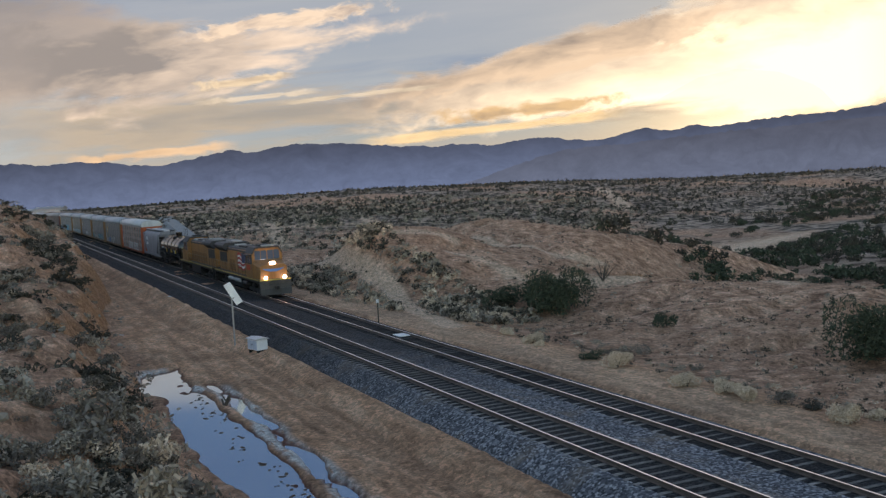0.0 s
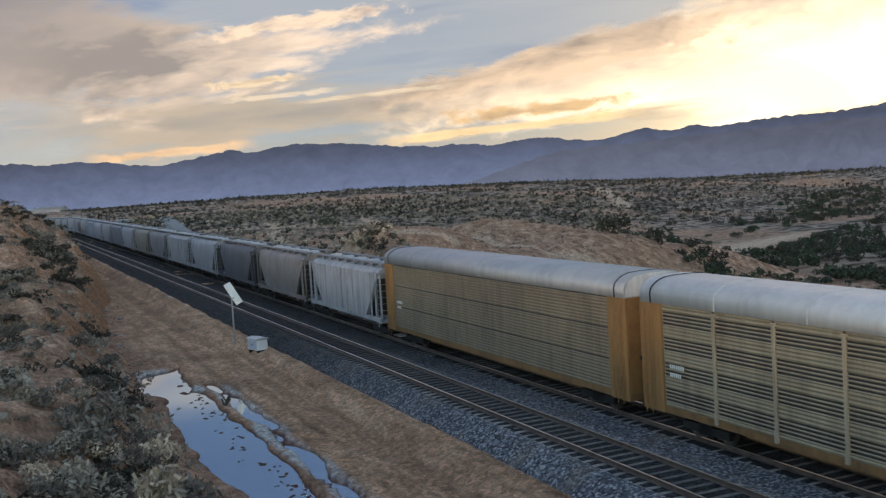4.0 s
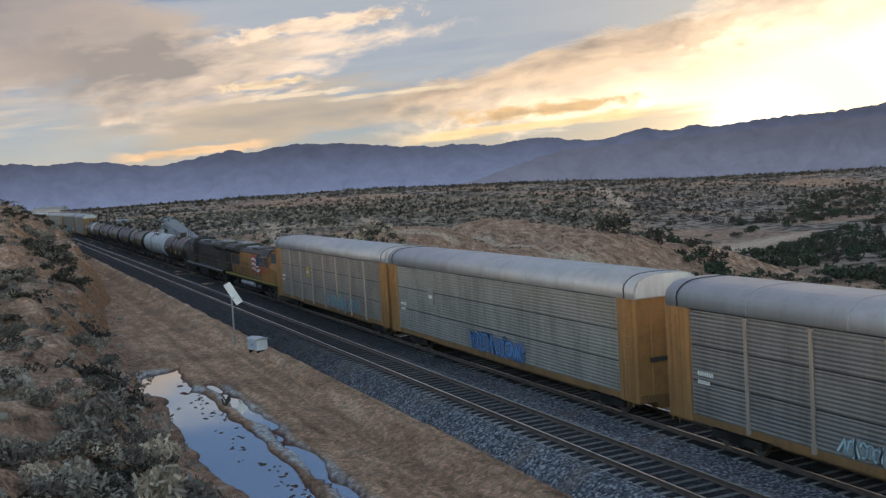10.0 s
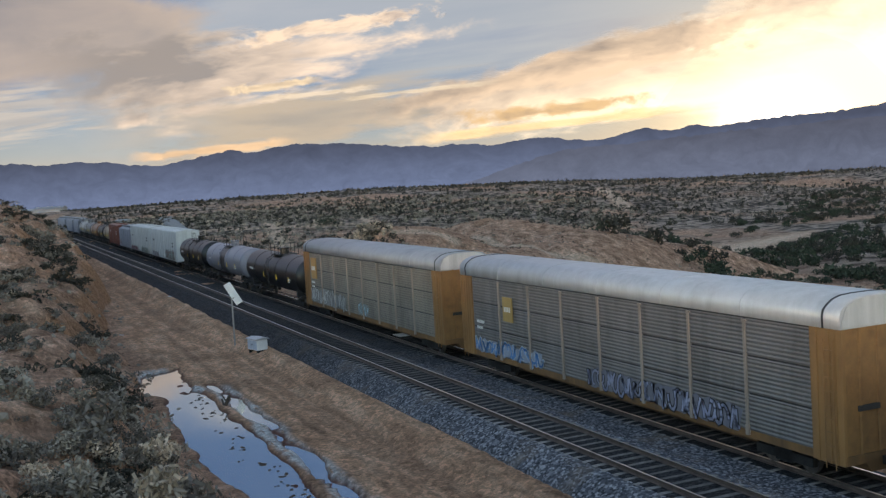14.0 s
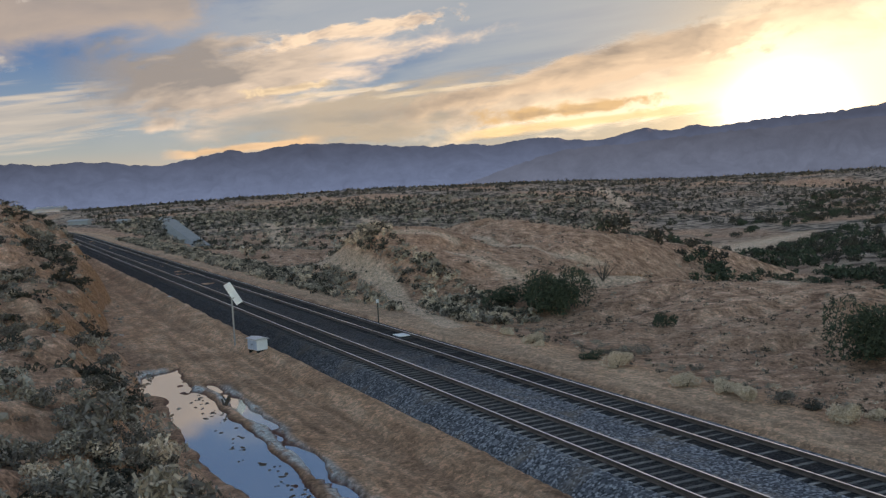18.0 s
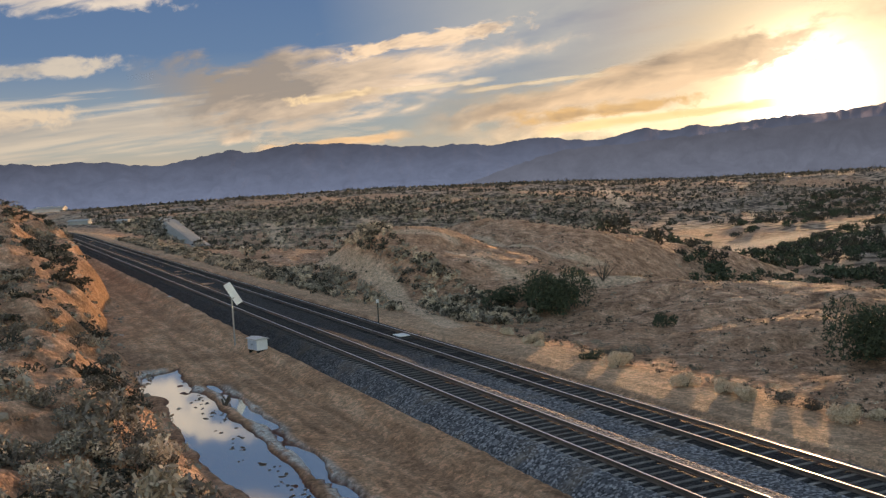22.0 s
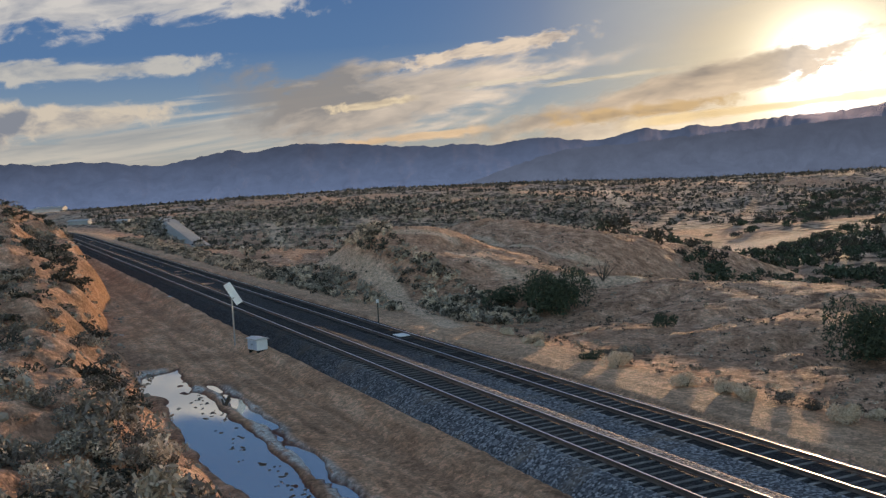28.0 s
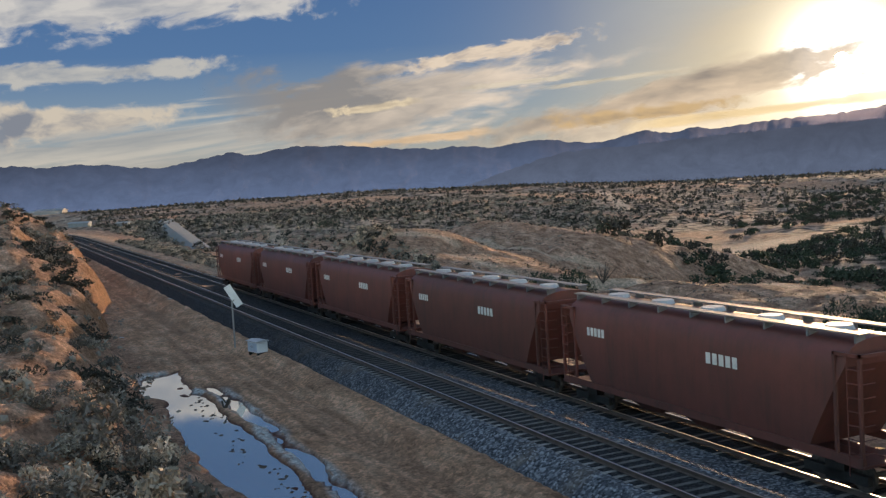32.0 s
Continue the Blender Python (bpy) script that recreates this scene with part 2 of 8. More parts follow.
SOIL = ground_material()
def dark_stretch_of(n, l, col, low):
    """Darkens the stretch of the line west of the cabinet, with a ragged edge."""
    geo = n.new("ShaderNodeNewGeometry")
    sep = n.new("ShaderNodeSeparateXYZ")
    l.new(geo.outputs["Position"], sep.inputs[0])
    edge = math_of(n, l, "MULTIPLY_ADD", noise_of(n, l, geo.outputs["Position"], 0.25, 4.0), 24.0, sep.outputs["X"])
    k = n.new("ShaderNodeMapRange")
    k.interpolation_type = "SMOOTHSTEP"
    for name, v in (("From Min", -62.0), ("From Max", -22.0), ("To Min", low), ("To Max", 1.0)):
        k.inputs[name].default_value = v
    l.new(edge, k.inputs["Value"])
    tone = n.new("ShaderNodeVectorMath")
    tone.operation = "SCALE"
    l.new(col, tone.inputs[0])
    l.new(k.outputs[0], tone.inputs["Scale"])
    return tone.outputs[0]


def ballast_material(dark=1.0, name="ballast_gravel"):
    """Crushed stone: each stone its own tone, scaled by dark, darker along the western stretch."""
    m, n, l, p = nodes_of(name)
    geo = n.new("ShaderNodeNewGeometry")
    v = n.new("ShaderNodeTexVoronoi")
    v.inputs["Scale"].default_value = 11.0
    l.new(geo.outputs["Position"], v.inputs["Vector"])
    cell = n.new("ShaderNodeSeparateColor")
    l.new(v.outputs["Color"], cell.inputs[0])
    col = ramp_of(n, l, cell.outputs[0], [(0.0, (0.016, 0.017, 0.02)), (0.6, (0.06, 0.063, 0.072)), (1.0, (0.19, 0.19, 0.2))])
    big = noise_of(n, l, geo.outputs["Position"], 0.5, 5.0, 0.6)
    col = mix_of(n, l, math_of(n, l, "MULTIPLY_ADD", big, 3.0, -1.55, clamp=True), col, (0.12, 0.09, 0.065))
    tone = n.new("ShaderNodeVectorMath")
    tone.operation = "SCALE"
    l.new(col, tone.inputs[0])
    tone.inputs["Scale"].default_value = dark
    l.new(dark_stretch_of(n, l, tone.outputs[0], 0.2), p.inputs["Base Color"])
    p.inputs["Roughness"].default_value = 0.9
    p.inputs["Specular IOR Level"].default_value = 0.25
    b = n.new("ShaderNodeBump")
    b.inputs["Strength"].default_value, b.inputs["Distance"].default_value = 1.0, 0.05
    l.new(v.outputs["Distance"], b.inputs["Height"])
    b.invert = True
    l.new(b.outputs["Normal"], p.inputs["Normal"])
    return m


BALLAST = ballast_material(1.85)
OILY_BALLAST = ballast_material(0.26, "oily_ballast")
RAIL_STEEL = surface("rail_steel", (0.085, 0.062, 0.053), (0.17, 0.125, 0.105), 3, 0.5, 0.3, 0.1, 30)
RAIL_HEAD = surface("polished_rail_head", (0.8, 0.76, 0.73), (0.94, 0.9, 0.88), 3, 0.3, 1.0, 0.02, 60)
SLEEPER = surface("concrete_sleeper", (0.17, 0.155, 0.145), (0.36, 0.33, 0.31), 6, 0.9, 0, 0.3, 30, vary=0.25)
_n, _l = SLEEPER.node_tree.nodes, SLEEPER.node_tree.links
_base = _n["Principled BSDF"].inputs["Base Color"]
_sep = _n.new("ShaderNodeSeparateXYZ")
_l.new(_n["Texture Coordinate"].outputs["Object"], _sep.inputs[0])
_oil = math_of(_n, _l, "MULTIPLY_ADD", math_of(_n, _l, "ABSOLUTE", _sep.outputs["Y"]), 4.0, -3.3, clamp=True)
_col = mix_of(_n, _l, math_of(_n, _l, "MULTIPLY_ADD", _oil, 0.55, 0.45), (0.022, 0.019, 0.017), _base.links[0].from_socket)
_l.new(dark_stretch_of(_n, _l, _col, 0.22), _base)
GALV = surface("galvanised_steel", (0.42, 0.43, 0.45), (0.6, 0.61, 0.63), 3, 0.45, 0.5, 0.05, 50)
WHITE_PAINT = surface("white_paint", (0.66, 0.66, 0.66), (0.8, 0.8, 0.8), 2, 0.5, 0, 0.05, 40)
RUST_POLE = surface("weathered_pole", (0.3, 0.27, 0.25), (0.45, 0.42, 0.4), 8, 0.7, 0.3, 0.1, 60)
DARK_IRON = surface("dark_iron", (0.014, 0.013, 0.013), (0.03, 0.027, 0.026), 4, 0.75, 0.2, 0.1, 40)


def clip_of(n, l, a, b):
    return math_of(n, l, "MAXIMUM", math_of(n, l, "MINIMUM", a, b), 0.0)


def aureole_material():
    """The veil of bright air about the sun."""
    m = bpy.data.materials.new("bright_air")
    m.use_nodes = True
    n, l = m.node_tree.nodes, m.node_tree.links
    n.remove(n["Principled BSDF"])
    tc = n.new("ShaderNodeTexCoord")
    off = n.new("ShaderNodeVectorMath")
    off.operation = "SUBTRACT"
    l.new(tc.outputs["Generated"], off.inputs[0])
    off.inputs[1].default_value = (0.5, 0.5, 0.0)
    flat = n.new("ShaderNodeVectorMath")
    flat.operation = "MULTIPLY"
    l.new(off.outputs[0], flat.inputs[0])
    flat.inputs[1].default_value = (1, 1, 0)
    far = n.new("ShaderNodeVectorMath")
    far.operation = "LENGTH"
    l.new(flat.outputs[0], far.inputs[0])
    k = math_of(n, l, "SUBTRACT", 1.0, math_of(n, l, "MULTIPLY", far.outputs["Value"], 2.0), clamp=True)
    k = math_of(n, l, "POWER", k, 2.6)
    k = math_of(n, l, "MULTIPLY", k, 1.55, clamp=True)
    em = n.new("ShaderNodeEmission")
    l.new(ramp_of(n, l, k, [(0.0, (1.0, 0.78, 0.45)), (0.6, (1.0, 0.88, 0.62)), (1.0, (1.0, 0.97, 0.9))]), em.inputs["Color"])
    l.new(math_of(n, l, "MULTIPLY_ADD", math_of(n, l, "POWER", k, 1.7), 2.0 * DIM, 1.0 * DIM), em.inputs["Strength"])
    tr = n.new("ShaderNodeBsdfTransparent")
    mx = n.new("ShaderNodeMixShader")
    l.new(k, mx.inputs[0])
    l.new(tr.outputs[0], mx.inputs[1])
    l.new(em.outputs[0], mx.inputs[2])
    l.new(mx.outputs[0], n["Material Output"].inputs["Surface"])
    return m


PAINTS = {}


def paint(color, rough=0.6, dirt=0.35, metal=0.0, rusty=False):
    """Rolling stock paint: sooty streaks, grain, rust where it is old."""
    key = (color, rough, dirt, metal, rusty)
    if key in PAINTS:
        return PAINTS[key]
    m, n, l, p = nodes_of("weathered_paint")
    tc = n.new("ShaderNodeTexCoord")
    info = n.new("ShaderNodeObjectInfo")
    shift = n.new("ShaderNodeVectorMath")
    shift.operation = "ADD"
    l.new(tc.outputs["Object"], shift.inputs[0])
    l.new(math_of(n, l, "MULTIPLY", info.outputs["Random"], 40.0), shift.inputs[1])
    mp = n.new("ShaderNodeMapping")
    mp.inputs["Scale"].default_value = (1.4, 1.4, 0.16)
    l.new(shift.outputs[0], mp.inputs["Vector"])
    streak = noise_of(n, l, mp.outputs["Vector"], 1.6, 6.0, 0.65)
    blotch = noise_of(n, l, shift.outputs[0], 0.5, 4.0)
    fine = noise_of(n, l, shift.outputs[0], 30.0, 3.0)
    dark = tuple(0.45 * c + 0.55 * d for c, d in zip(color, (0.034, 0.029, 0.025)))
    amount = math_of(n, l, "MULTIPLY", math_of(n, l, "MULTIPLY_ADD", streak, 3.0, -1.05, clamp=True), dirt * 1.6, clamp=True)
    col = mix_of(n, l, amount, color, dark)
    pale = tuple(min(1.0, 0.9 * c + 0.08 * min(1.0, 4 * c)) for c in color)
    col = mix_of(n, l, math_of(n, l, "MULTIPLY_ADD", blotch, 2.4, -1.0, clamp=True), col, pale) if not rusty else mix_of(
        n, l, math_of(n, l, "MULTIPLY_ADD", streak, 6.0, -2.75, clamp=True), col, (0.17, 0.045, 0.016))
    tone = n.new("ShaderNodeVectorMath")
    tone.operation = "SCALE"
    l.new(col, tone.inputs[0])
    l.new(math_of(n, l, "MULTIPLY_ADD", fine, 0.3, 0.85), tone.inputs["Scale"])
    l.new(tone.outputs[0], p.inputs["Base Color"])
    p.inputs["Roughness"].default_value, p.inputs["Metallic"].default_value = rough, metal
    b = n.new("ShaderNodeBump")
    b.inputs["Strength"].default_value, b.inputs["Distance"].default_value = 0.08, 0.02
    l.new(fine, b.inputs["Height"])
    l.new(b.outputs["Normal"], p.inputs["Normal"])
    PAINTS[key] = m
    return m


def leaf_material(name, dark, light, rough=0.8):
    m, n, l, p = nodes_of(name)
    geo = n.new("ShaderNodeNewGeometry")
    col = ramp_of(n, l, geo.outputs["Random Per Island"], [(0.0, dark), (1.0, light)])
    patch = noise_of(n, l, geo.outputs["Position"], 0.8, 3.0)
    tone = n.new("ShaderNodeVectorMath")
    tone.operation = "SCALE"
    l.new(col, tone.inputs[0])
    l.new(math_of(n, l, "MULTIPLY_ADD", patch, 0.8, 0.6), tone.inputs["Scale"])
    l.new(tone.outputs[0], p.inputs["Base Color"])
    p.inputs["Roughness"].default_value = rough
    p.inputs["Specular IOR Level"].default_value = 0.2
    return m


SAGE = leaf_material("sage_leaves", (0.19, 0.155, 0.118), (0.43, 0.365, 0.29))
OLIVE = leaf_material("dark_olive_leaves", (0.030, 0.027, 0.021), (0.09, 0.078, 0.058))
GREEN = leaf_material("green_leaves", (0.026, 0.034, 0.022), (0.085, 0.1, 0.062))
STRAW = leaf_material("straw_stems", (0.46, 0.35, 0.25), (0.76, 0.60, 0.45))
DEAD = leaf_material("grey_dead_twigs", (0.1, 0.082, 0.066), (0.24, 0.2, 0.165))
BARK = surface("bark", (0.06, 0.045, 0.035), (0.12, 0.095, 0.075), 8, 0.95, 0, 0.4, 40)
WATER = water_material()
# ---- land ----
def part(name, bm, material, parent, label=""):
    """A bmesh, or a finished mesh, as one mesh object under a thing or part."""
    if isinstance(bm, bmesh.types.BMesh):
        me = bpy.data.meshes.new(name)
        bm.to_mesh(me)
        bm.free()
    else:
        me = bm
    ob = new(name, me)
    if material is not None:
        if not me.materials:
            me.materials.append(material)
        elif me.materials[0] is not material:
            ob.material_slots[0].link = "OBJECT"
            ob.material_slots[0].material = material
    if parent is not None:
        ob.parent = parent
    if label:
        ob["label"] = label
    return ob


def smooth(ob):
    ob.data.polygons.foreach_set("use_smooth", [True] * len(ob.data.polygons))
    return ob


def step(a, b, v):
    k = np.clip((v - a) / (b - a), 0, 1)
    return k * k * (3 - 2 * k)


def lattice(ix, iy, seed):
    n = (ix.astype(np.int64) * 374761393 + iy.astype(np.int64) * 668265263 + seed * 144269504) & 0x7FFFFFFF
    n = ((n ^ (n >> 13)) * 1274126177) & 0x7FFFFFFF
    return ((n ^ (n >> 16)) & 0xFFFF) / 65535.0


def vnoise(x, y, seed=0):
    ix, iy = np.floor(x), np.floor(y)
    fx, fy = x - ix, y - iy
    fx, fy = fx * fx * (3 - 2 * fx), fy * fy * (3 - 2 * fy)
    a, b = lattice(ix, iy, seed), lattice(ix + 1, iy, seed)
    c, d = lattice(ix, iy + 1, seed), lattice(ix + 1, iy + 1, seed)
    return (a + (b - a) * fx) * (1 - fy) + (c + (d - c) * fx) * fy - 0.5


def fbm(x, y, scale, octaves=4, seed=0):
    total, amp = 0.0, 1.0
    for k in range(octaves):
        total = total + amp * vnoise(x / scale, y / scale, seed + 17 * k)
        scale, amp = scale / 2.03, amp * 0.5
    return total


BEND_X, BEND_R, BEND_TURN = -300.0, 600.0, radians(24)


def track_at(s, lane=0.0):
    """The place and heading on the line: s metres past the origin; beyond the bend's start it swings towards the near side."""
    if s > BEND_X:
        return s, lane, 0.0
    a = min((BEND_X - s) / BEND_R, BEND_TURN)
    x = BEND_X - BEND_R * math.sin(a)
    y = -BEND_R * (1 - math.cos(a))
    rest = (BEND_X - s) - a * BEND_R
    x, y = x - rest * math.cos(a), y - rest * math.sin(a)
    return x + lane * math.sin(-a), y + lane * math.cos(a), a


def track_y(x):
    """The line's y over x, for the land beside it."""
    b = np.clip((BEND_X - x) / BEND_R, 0, math.sin(BEND_TURN))
    bent = -BEND_R * (1 - np.sqrt(1 - b * b))
    far = np.maximum((BEND_X - BEND_R * math.sin(BEND_TURN)) - x, 0) * math.tan(BEND_TURN)
    return bent - far


FOOT_X = [-900, -500, -400, -300, -200, -137, -85, -60, 0, 100, 900]
FOOT_Y = [-240, -60, -34, -15, -11.5, -12.8, -16.2, -17.0, -17.6, -18, -18]
NEAR_Z = 0.71        # the near line lies that much higher
NEAR_Y = -5.72


def mound(x, y):
    """Rounded mounds of the cut bank, nought in the creases between them."""
    return np.abs(fbm(x + 0.6 * y, y, 7.5, 2, 2))


def land(x, y):
    """Height of the land."""
    r = np.hypot(x - EYE[0], y - EYE[1])
    q = y - track_y(x)
    # near side: graded strip, then the cut bank
    foot = np.interp(x, FOOT_X, FOOT_Y) + 2.2 * fbm(x, y * 0.3, 14, 3, 5) + 0.8 * vnoise(x / 3.1, y / 9, 8)
    d = np.maximum(foot - y, 0)
    rise = np.interp(x, [-500, -260, -150, -95, -62, -20, 60], [3.5, 4.0, 4.6, 4.2, 3.3, 3.6, 4.0])
    run = np.interp(x, [-300, -130, -92, -50], [0.9, 0.9, 2.0, 3.4])
    lean = np.interp(x, [-300, -160, -95, -60], [0.3, 0.5, 0.16, 0.02])
    bank = rise * (1 - np.exp(-d / run)) + lean * np.minimum(d, 8.6) + 0.03 * np.minimum(d, 60)
    bank = bank + (4.2 * mound(x, y) - 0.55) * step(0.6, 4.0, d) * step(260, 160, r) + 0.4 * fbm(x, y, 2.2, 3, 3) * step(0.5, 3, d) + 1.5 * (np.abs(fbm(x, y, 3.1, 2, 6)) - 0.12) * step(0.4, 2.0, d) * step(140, 90, r)
    # far side: strip, shallow ditch, spur and knolls, valley, terrace, bluff and plateau
    w = -0.565 * (x + 82) + 0.825 * (y - 20)      # away from the spur's crest
    t = 0.825 * (x + 82) + 0.565 * (y - 20)       # along it
    az = np.degrees(np.arctan2(y - EYE[1], x - EYE[0])) % 360
    zf = -0.7 * step(6, 11, q) + 1.0 * step(10, 30, q) * step(-160, -90, x)
    sink = np.maximum(step(60, 95, w), step(3, 40, w) * step(-14, 6, t))
    zf = zf - 8.5 * sink * step(12, 34, q) * (1 - 0.45 * step(-60, -130, t))
    zf = zf + 4.6 * step(-95, -165, t) * step(95, 190, w) * step(12, 30, q)
    hills = ((-109, 17, 5.6, 17, 10), (-100, 9, 2.4, 13, 6), (-133, 40, 4.6, 22, 11), (-117, 54, 0.9, 16, 10), (-86, 22, 0.8, 12, 9))
    for hx, hy, hz, sx, sy in hills:
        zf = zf + hz * np.exp(-((x - hx) / sx) ** 2 - ((y - hy) / sy) ** 2) * step(5.0, 13.5, q)
    back = step(9, 34, q)
    gully = np.abs(fbm(x, y, 46, 4, 9))
    zf = zf + 0.6 * fbm(x, y, 7, 4, 21) * step(7, 14, q) + 0.9 * fbm(x, y, 38, 4, 22) * back
    zf = zf - 4.6 * (0.15 - np.abs(fbm(x, y * 0.7, 11, 3, 91))).clip(0, 1) * step(12, 20, q) * step(230, 170, r) * step(-20, -45, x)
    rim = np.interp(az, [125, 133.5, 143.7, 149.6, 158.8, 168, 180], [-0.5, -0.3, -0.4, 2.2, 4.2, 3.6, 2.6])
    fall = np.interp(az, [125, 133.5, 143.7, 149.6, 158.8, 168, 180], [0.0225, 0.022, 0.021, 0.0155, 0.011, 0.011, 0.0105])
    climb = step(350, 590, r) * step(20, 90, q)
    zf = zf * (1 - climb) + (rim + 0.45) * climb - 7.0 * gully * climb * (1 - step(520, 640, r)) + 1.2 * fbm(x, y, 60, 4, 23) * climb
    zf = zf - fall * np.maximum(r - 640, 0) * step(20, 60, q)
    ruts = 0.06 * fbm(x * 0.12, y, 0.9, 3, 31)
    tyres = 0.09 * np.minimum.reduce([np.abs(y - c - 0.9 * fbm(x, y * 0, 60, 2, s)) for c, s in ((-9.6, 51), (-11.1, 51), (-12.3, 53), (-10.3, 55))]).clip(0, 0.3) / 0.3
    flat = -0.6 + (0.62 + 0.2 * step(-75, -125, x)) * step(-10.6, -8.3, q) + (ruts + tyres) * step(-8.6, -9.6, y) * step(-18, -17, y)
    yy = y + 0.5 * fbm(x, y * 0.5, 7, 3, 41) + 0.55 * fbm(x * 0.6, y, 1.7, 3, 45)
    pool = -0.26 * (step(-14.4, -14.85, yy) * step(-17.45, -17.0, yy) * step(-68.0, -66.0, x + 1.5 * (yy + 16) + 3 * fbm(x, y, 3, 2, 43)) + (0.86 + 1.0 * fbm(x * 0.5, y, 1.9, 3, 47)) * step(-14.1, -13.85, yy) * step(-13.15, -13.5, yy) * step(-63, -59, x))
    pool = pool * (1 - 1.2 * np.exp(-((x + 58.5) / 1.8) ** 2 - ((y + 17.2) / 0.75) ** 2).clip(0, 0.83))
    pool = pool + 0.22 * (fbm(x * 0.7, y, 1.6, 3, 49) - 0.02).clip(0, 1) * step(-15.9, -15.2, yy) + 0.10 * step(-15.5, -14.9, yy) * step(-14.3, -14.8, yy) * (0.5 + fbm(x, y, 1.2, 2, 50))
    pool = pool - 0.05 * step(-15.3, -14.7, y) * step(-12.8, -13.5, y) * step(-64, -60, x)
    z = np.where(q > 0, -0.45 + zf, flat + pool + bank)
    bed = step(-8.5, -7.7, q) * step(2.9, 1.9, q)
    return z - 0.5 * bed


def height(x, y):
    return float(land(np.array([float(x)]), np.array([float(y)]))[0])


def build_ground():
    mid = math.atan2(AIM[1] - EYE[1], AIM[0] - EYE[0])
    inner = np.linspace(mid - radians(26), mid + radians(26), 430)
    outer = np.linspace(mid + radians(26), mid + 2 * math.pi - radians(26), 70)[1:-1]
    ang = np.concatenate([inner, outer])
    rad = np.concatenate([[0.01, 3.0], np.geomspace(7.0, 40.0, 105, endpoint=False), np.geomspace(40.0, 180.0, 370, endpoint=False), np.geomspace(180.0, 4900.0, 230)])
    A, R = np.meshgrid(ang, rad)
    X, Y = EYE[0] + 0.4 + R * np.cos(A), EYE[1] + 0.3 + R * np.sin(A)
    Z = land(X, Y)
    na, nr = len(ang), len(rad)
    verts = np.stack([X, Y, Z], -1).reshape(-1, 3)
    i, j = np.meshgrid(np.arange(nr - 1), np.arange(na), indexing="ij")
    k = (j + 1) % na
    quads = np.stack([i * na + j, i * na + k, (i + 1) * na + k, (i + 1) * na + j], -1).reshape(-1, 4)[:, ::-1]
    me = bpy.data.meshes.new("ground")
    me.vertices.add(len(verts))
    me.vertices.foreach_set("co", verts.astype(np.float32).ravel())
    me.loops.add(quads.size)
    me.loops.foreach_set("vertex_index", quads.astype(np.int32).ravel())
    me.polygons.add(len(quads))
    me.polygons.foreach_set("loop_start", np.arange(0, quads.size, 4, dtype=np.int32))
    me.update(calc_edges=True)
    me.validate()
    x, y = verts[:, 0], verts[:, 1]
    q = y - track_y(x)
    r = np.hypot(x - EYE[0], y - EYE[1])
    foot = np.interp(x, FOOT_X, FOOT_Y)
    road = step(foot - 1, foot + 2, y) * (y < 0) + step(9, 5.5, q) * (y >= 0)
    wash_line = 113.9 + (x + 186) * -4.2
    wash = np.exp(-((q - (118 + 12 * vnoise(x / 25, y / 25, 4)) + 1.9 * (x + 186)) / 13.0) ** 2) * step(-215, -205, x) * (q > 40)
    scrub = 0.92 * step(190, 300, r) * (q > 20) * step(-0.42, 0.05, fbm(x, y, 30, 4, 61)) + 0.8 * step(85, 120, q) * step(420, 330, r) * step(-230, -200, x)
    def trail(points, half):
        near = np.full(len(x), 1e9)
        for (ax, ay), (bx, by) in zip(points, points[1:]):
            dx, dy = bx - ax, by - ay
            k = np.clip(((x - ax) * dx + (y - ay) * dy) / (dx * dx + dy * dy), 0, 1)
            near = np.minimum(near, np.hypot(x - ax - k * dx, y - ay - k * dy))
        return step(half * 1.5, half * 0.6, near)
    z = verts[:, 2]
    tracks_up = [trail([(-135, 13.5), (-118, 11.0), (-104, 9.8), (-93, 9.2), (-84, 7.4), (-70, 5.4)], 0.9), trail([(-84, 25), (-77, 30), (-74, 33.7), (-68, 34.4)], 0.9), trail([(-125, 32.7), (-113, 32.1), (-106, 35.6), (-105.5, 40)], 0.8), trail([(-97, 17.6), (-94, 18.6), (-89, 19.8), (-84, 19.2)], 0.75),
                 trail([(-108, 9.5), (-105.7, 12), (-103.2, 14.2), (-103, 17.3), (-101.4, 19.7)], 0.9), trail([(-84, 22.4), (-81, 23.6), (-79.5, 26.5), (-78, 31)], 0.7)]
    paths = np.maximum.reduce(tracks_up + [trail([(-339, 61), (-204, 32)], 2.4), trail([(-335, 42), (-301, 65), (-296, 78)], 2.6), trail([(-318, 85), (-258, 74), (-190, 56)], 2.2), trail([(-450, 256), (-321, 187)], 3.2)])
    wash = np.maximum(wash, np.maximum(0.8 * paths, 0.32 * step(2.4, 3.2, q) * step(6.6, 5.2, q)))
    scrub = scrub * (1 - paths) * (1 - wash)
    mud = step(-0.585, -0.66, z) * (y < -12) * (y > -18.6) * (x > -80) * (x < -20)
    fleck = 0.5 * fbm(x, y, 2.4, 3, 67)
    white_patch = step(-14.35, -14.0, y + fleck) * step(-12.7, -13.3, y + fleck) * step(-61, -57, x) * 0.9 + step(-17.2, -16.7, y + fleck) * step(-14.7, -15.2, y + fleck) * step(-68.5, -66.8, x) * step(-61.5, -63, x + 2 * fleck)
    white_patch = white_patch + step(0.25, 0.1, np.hypot(x + 59.9, (y + 14.9) * 1.6) - 0.9)
    me.attributes.new("white_patch", "FLOAT", "POINT").data.foreach_set("value", np.clip(white_patch, 0, 1).astype(np.float32))
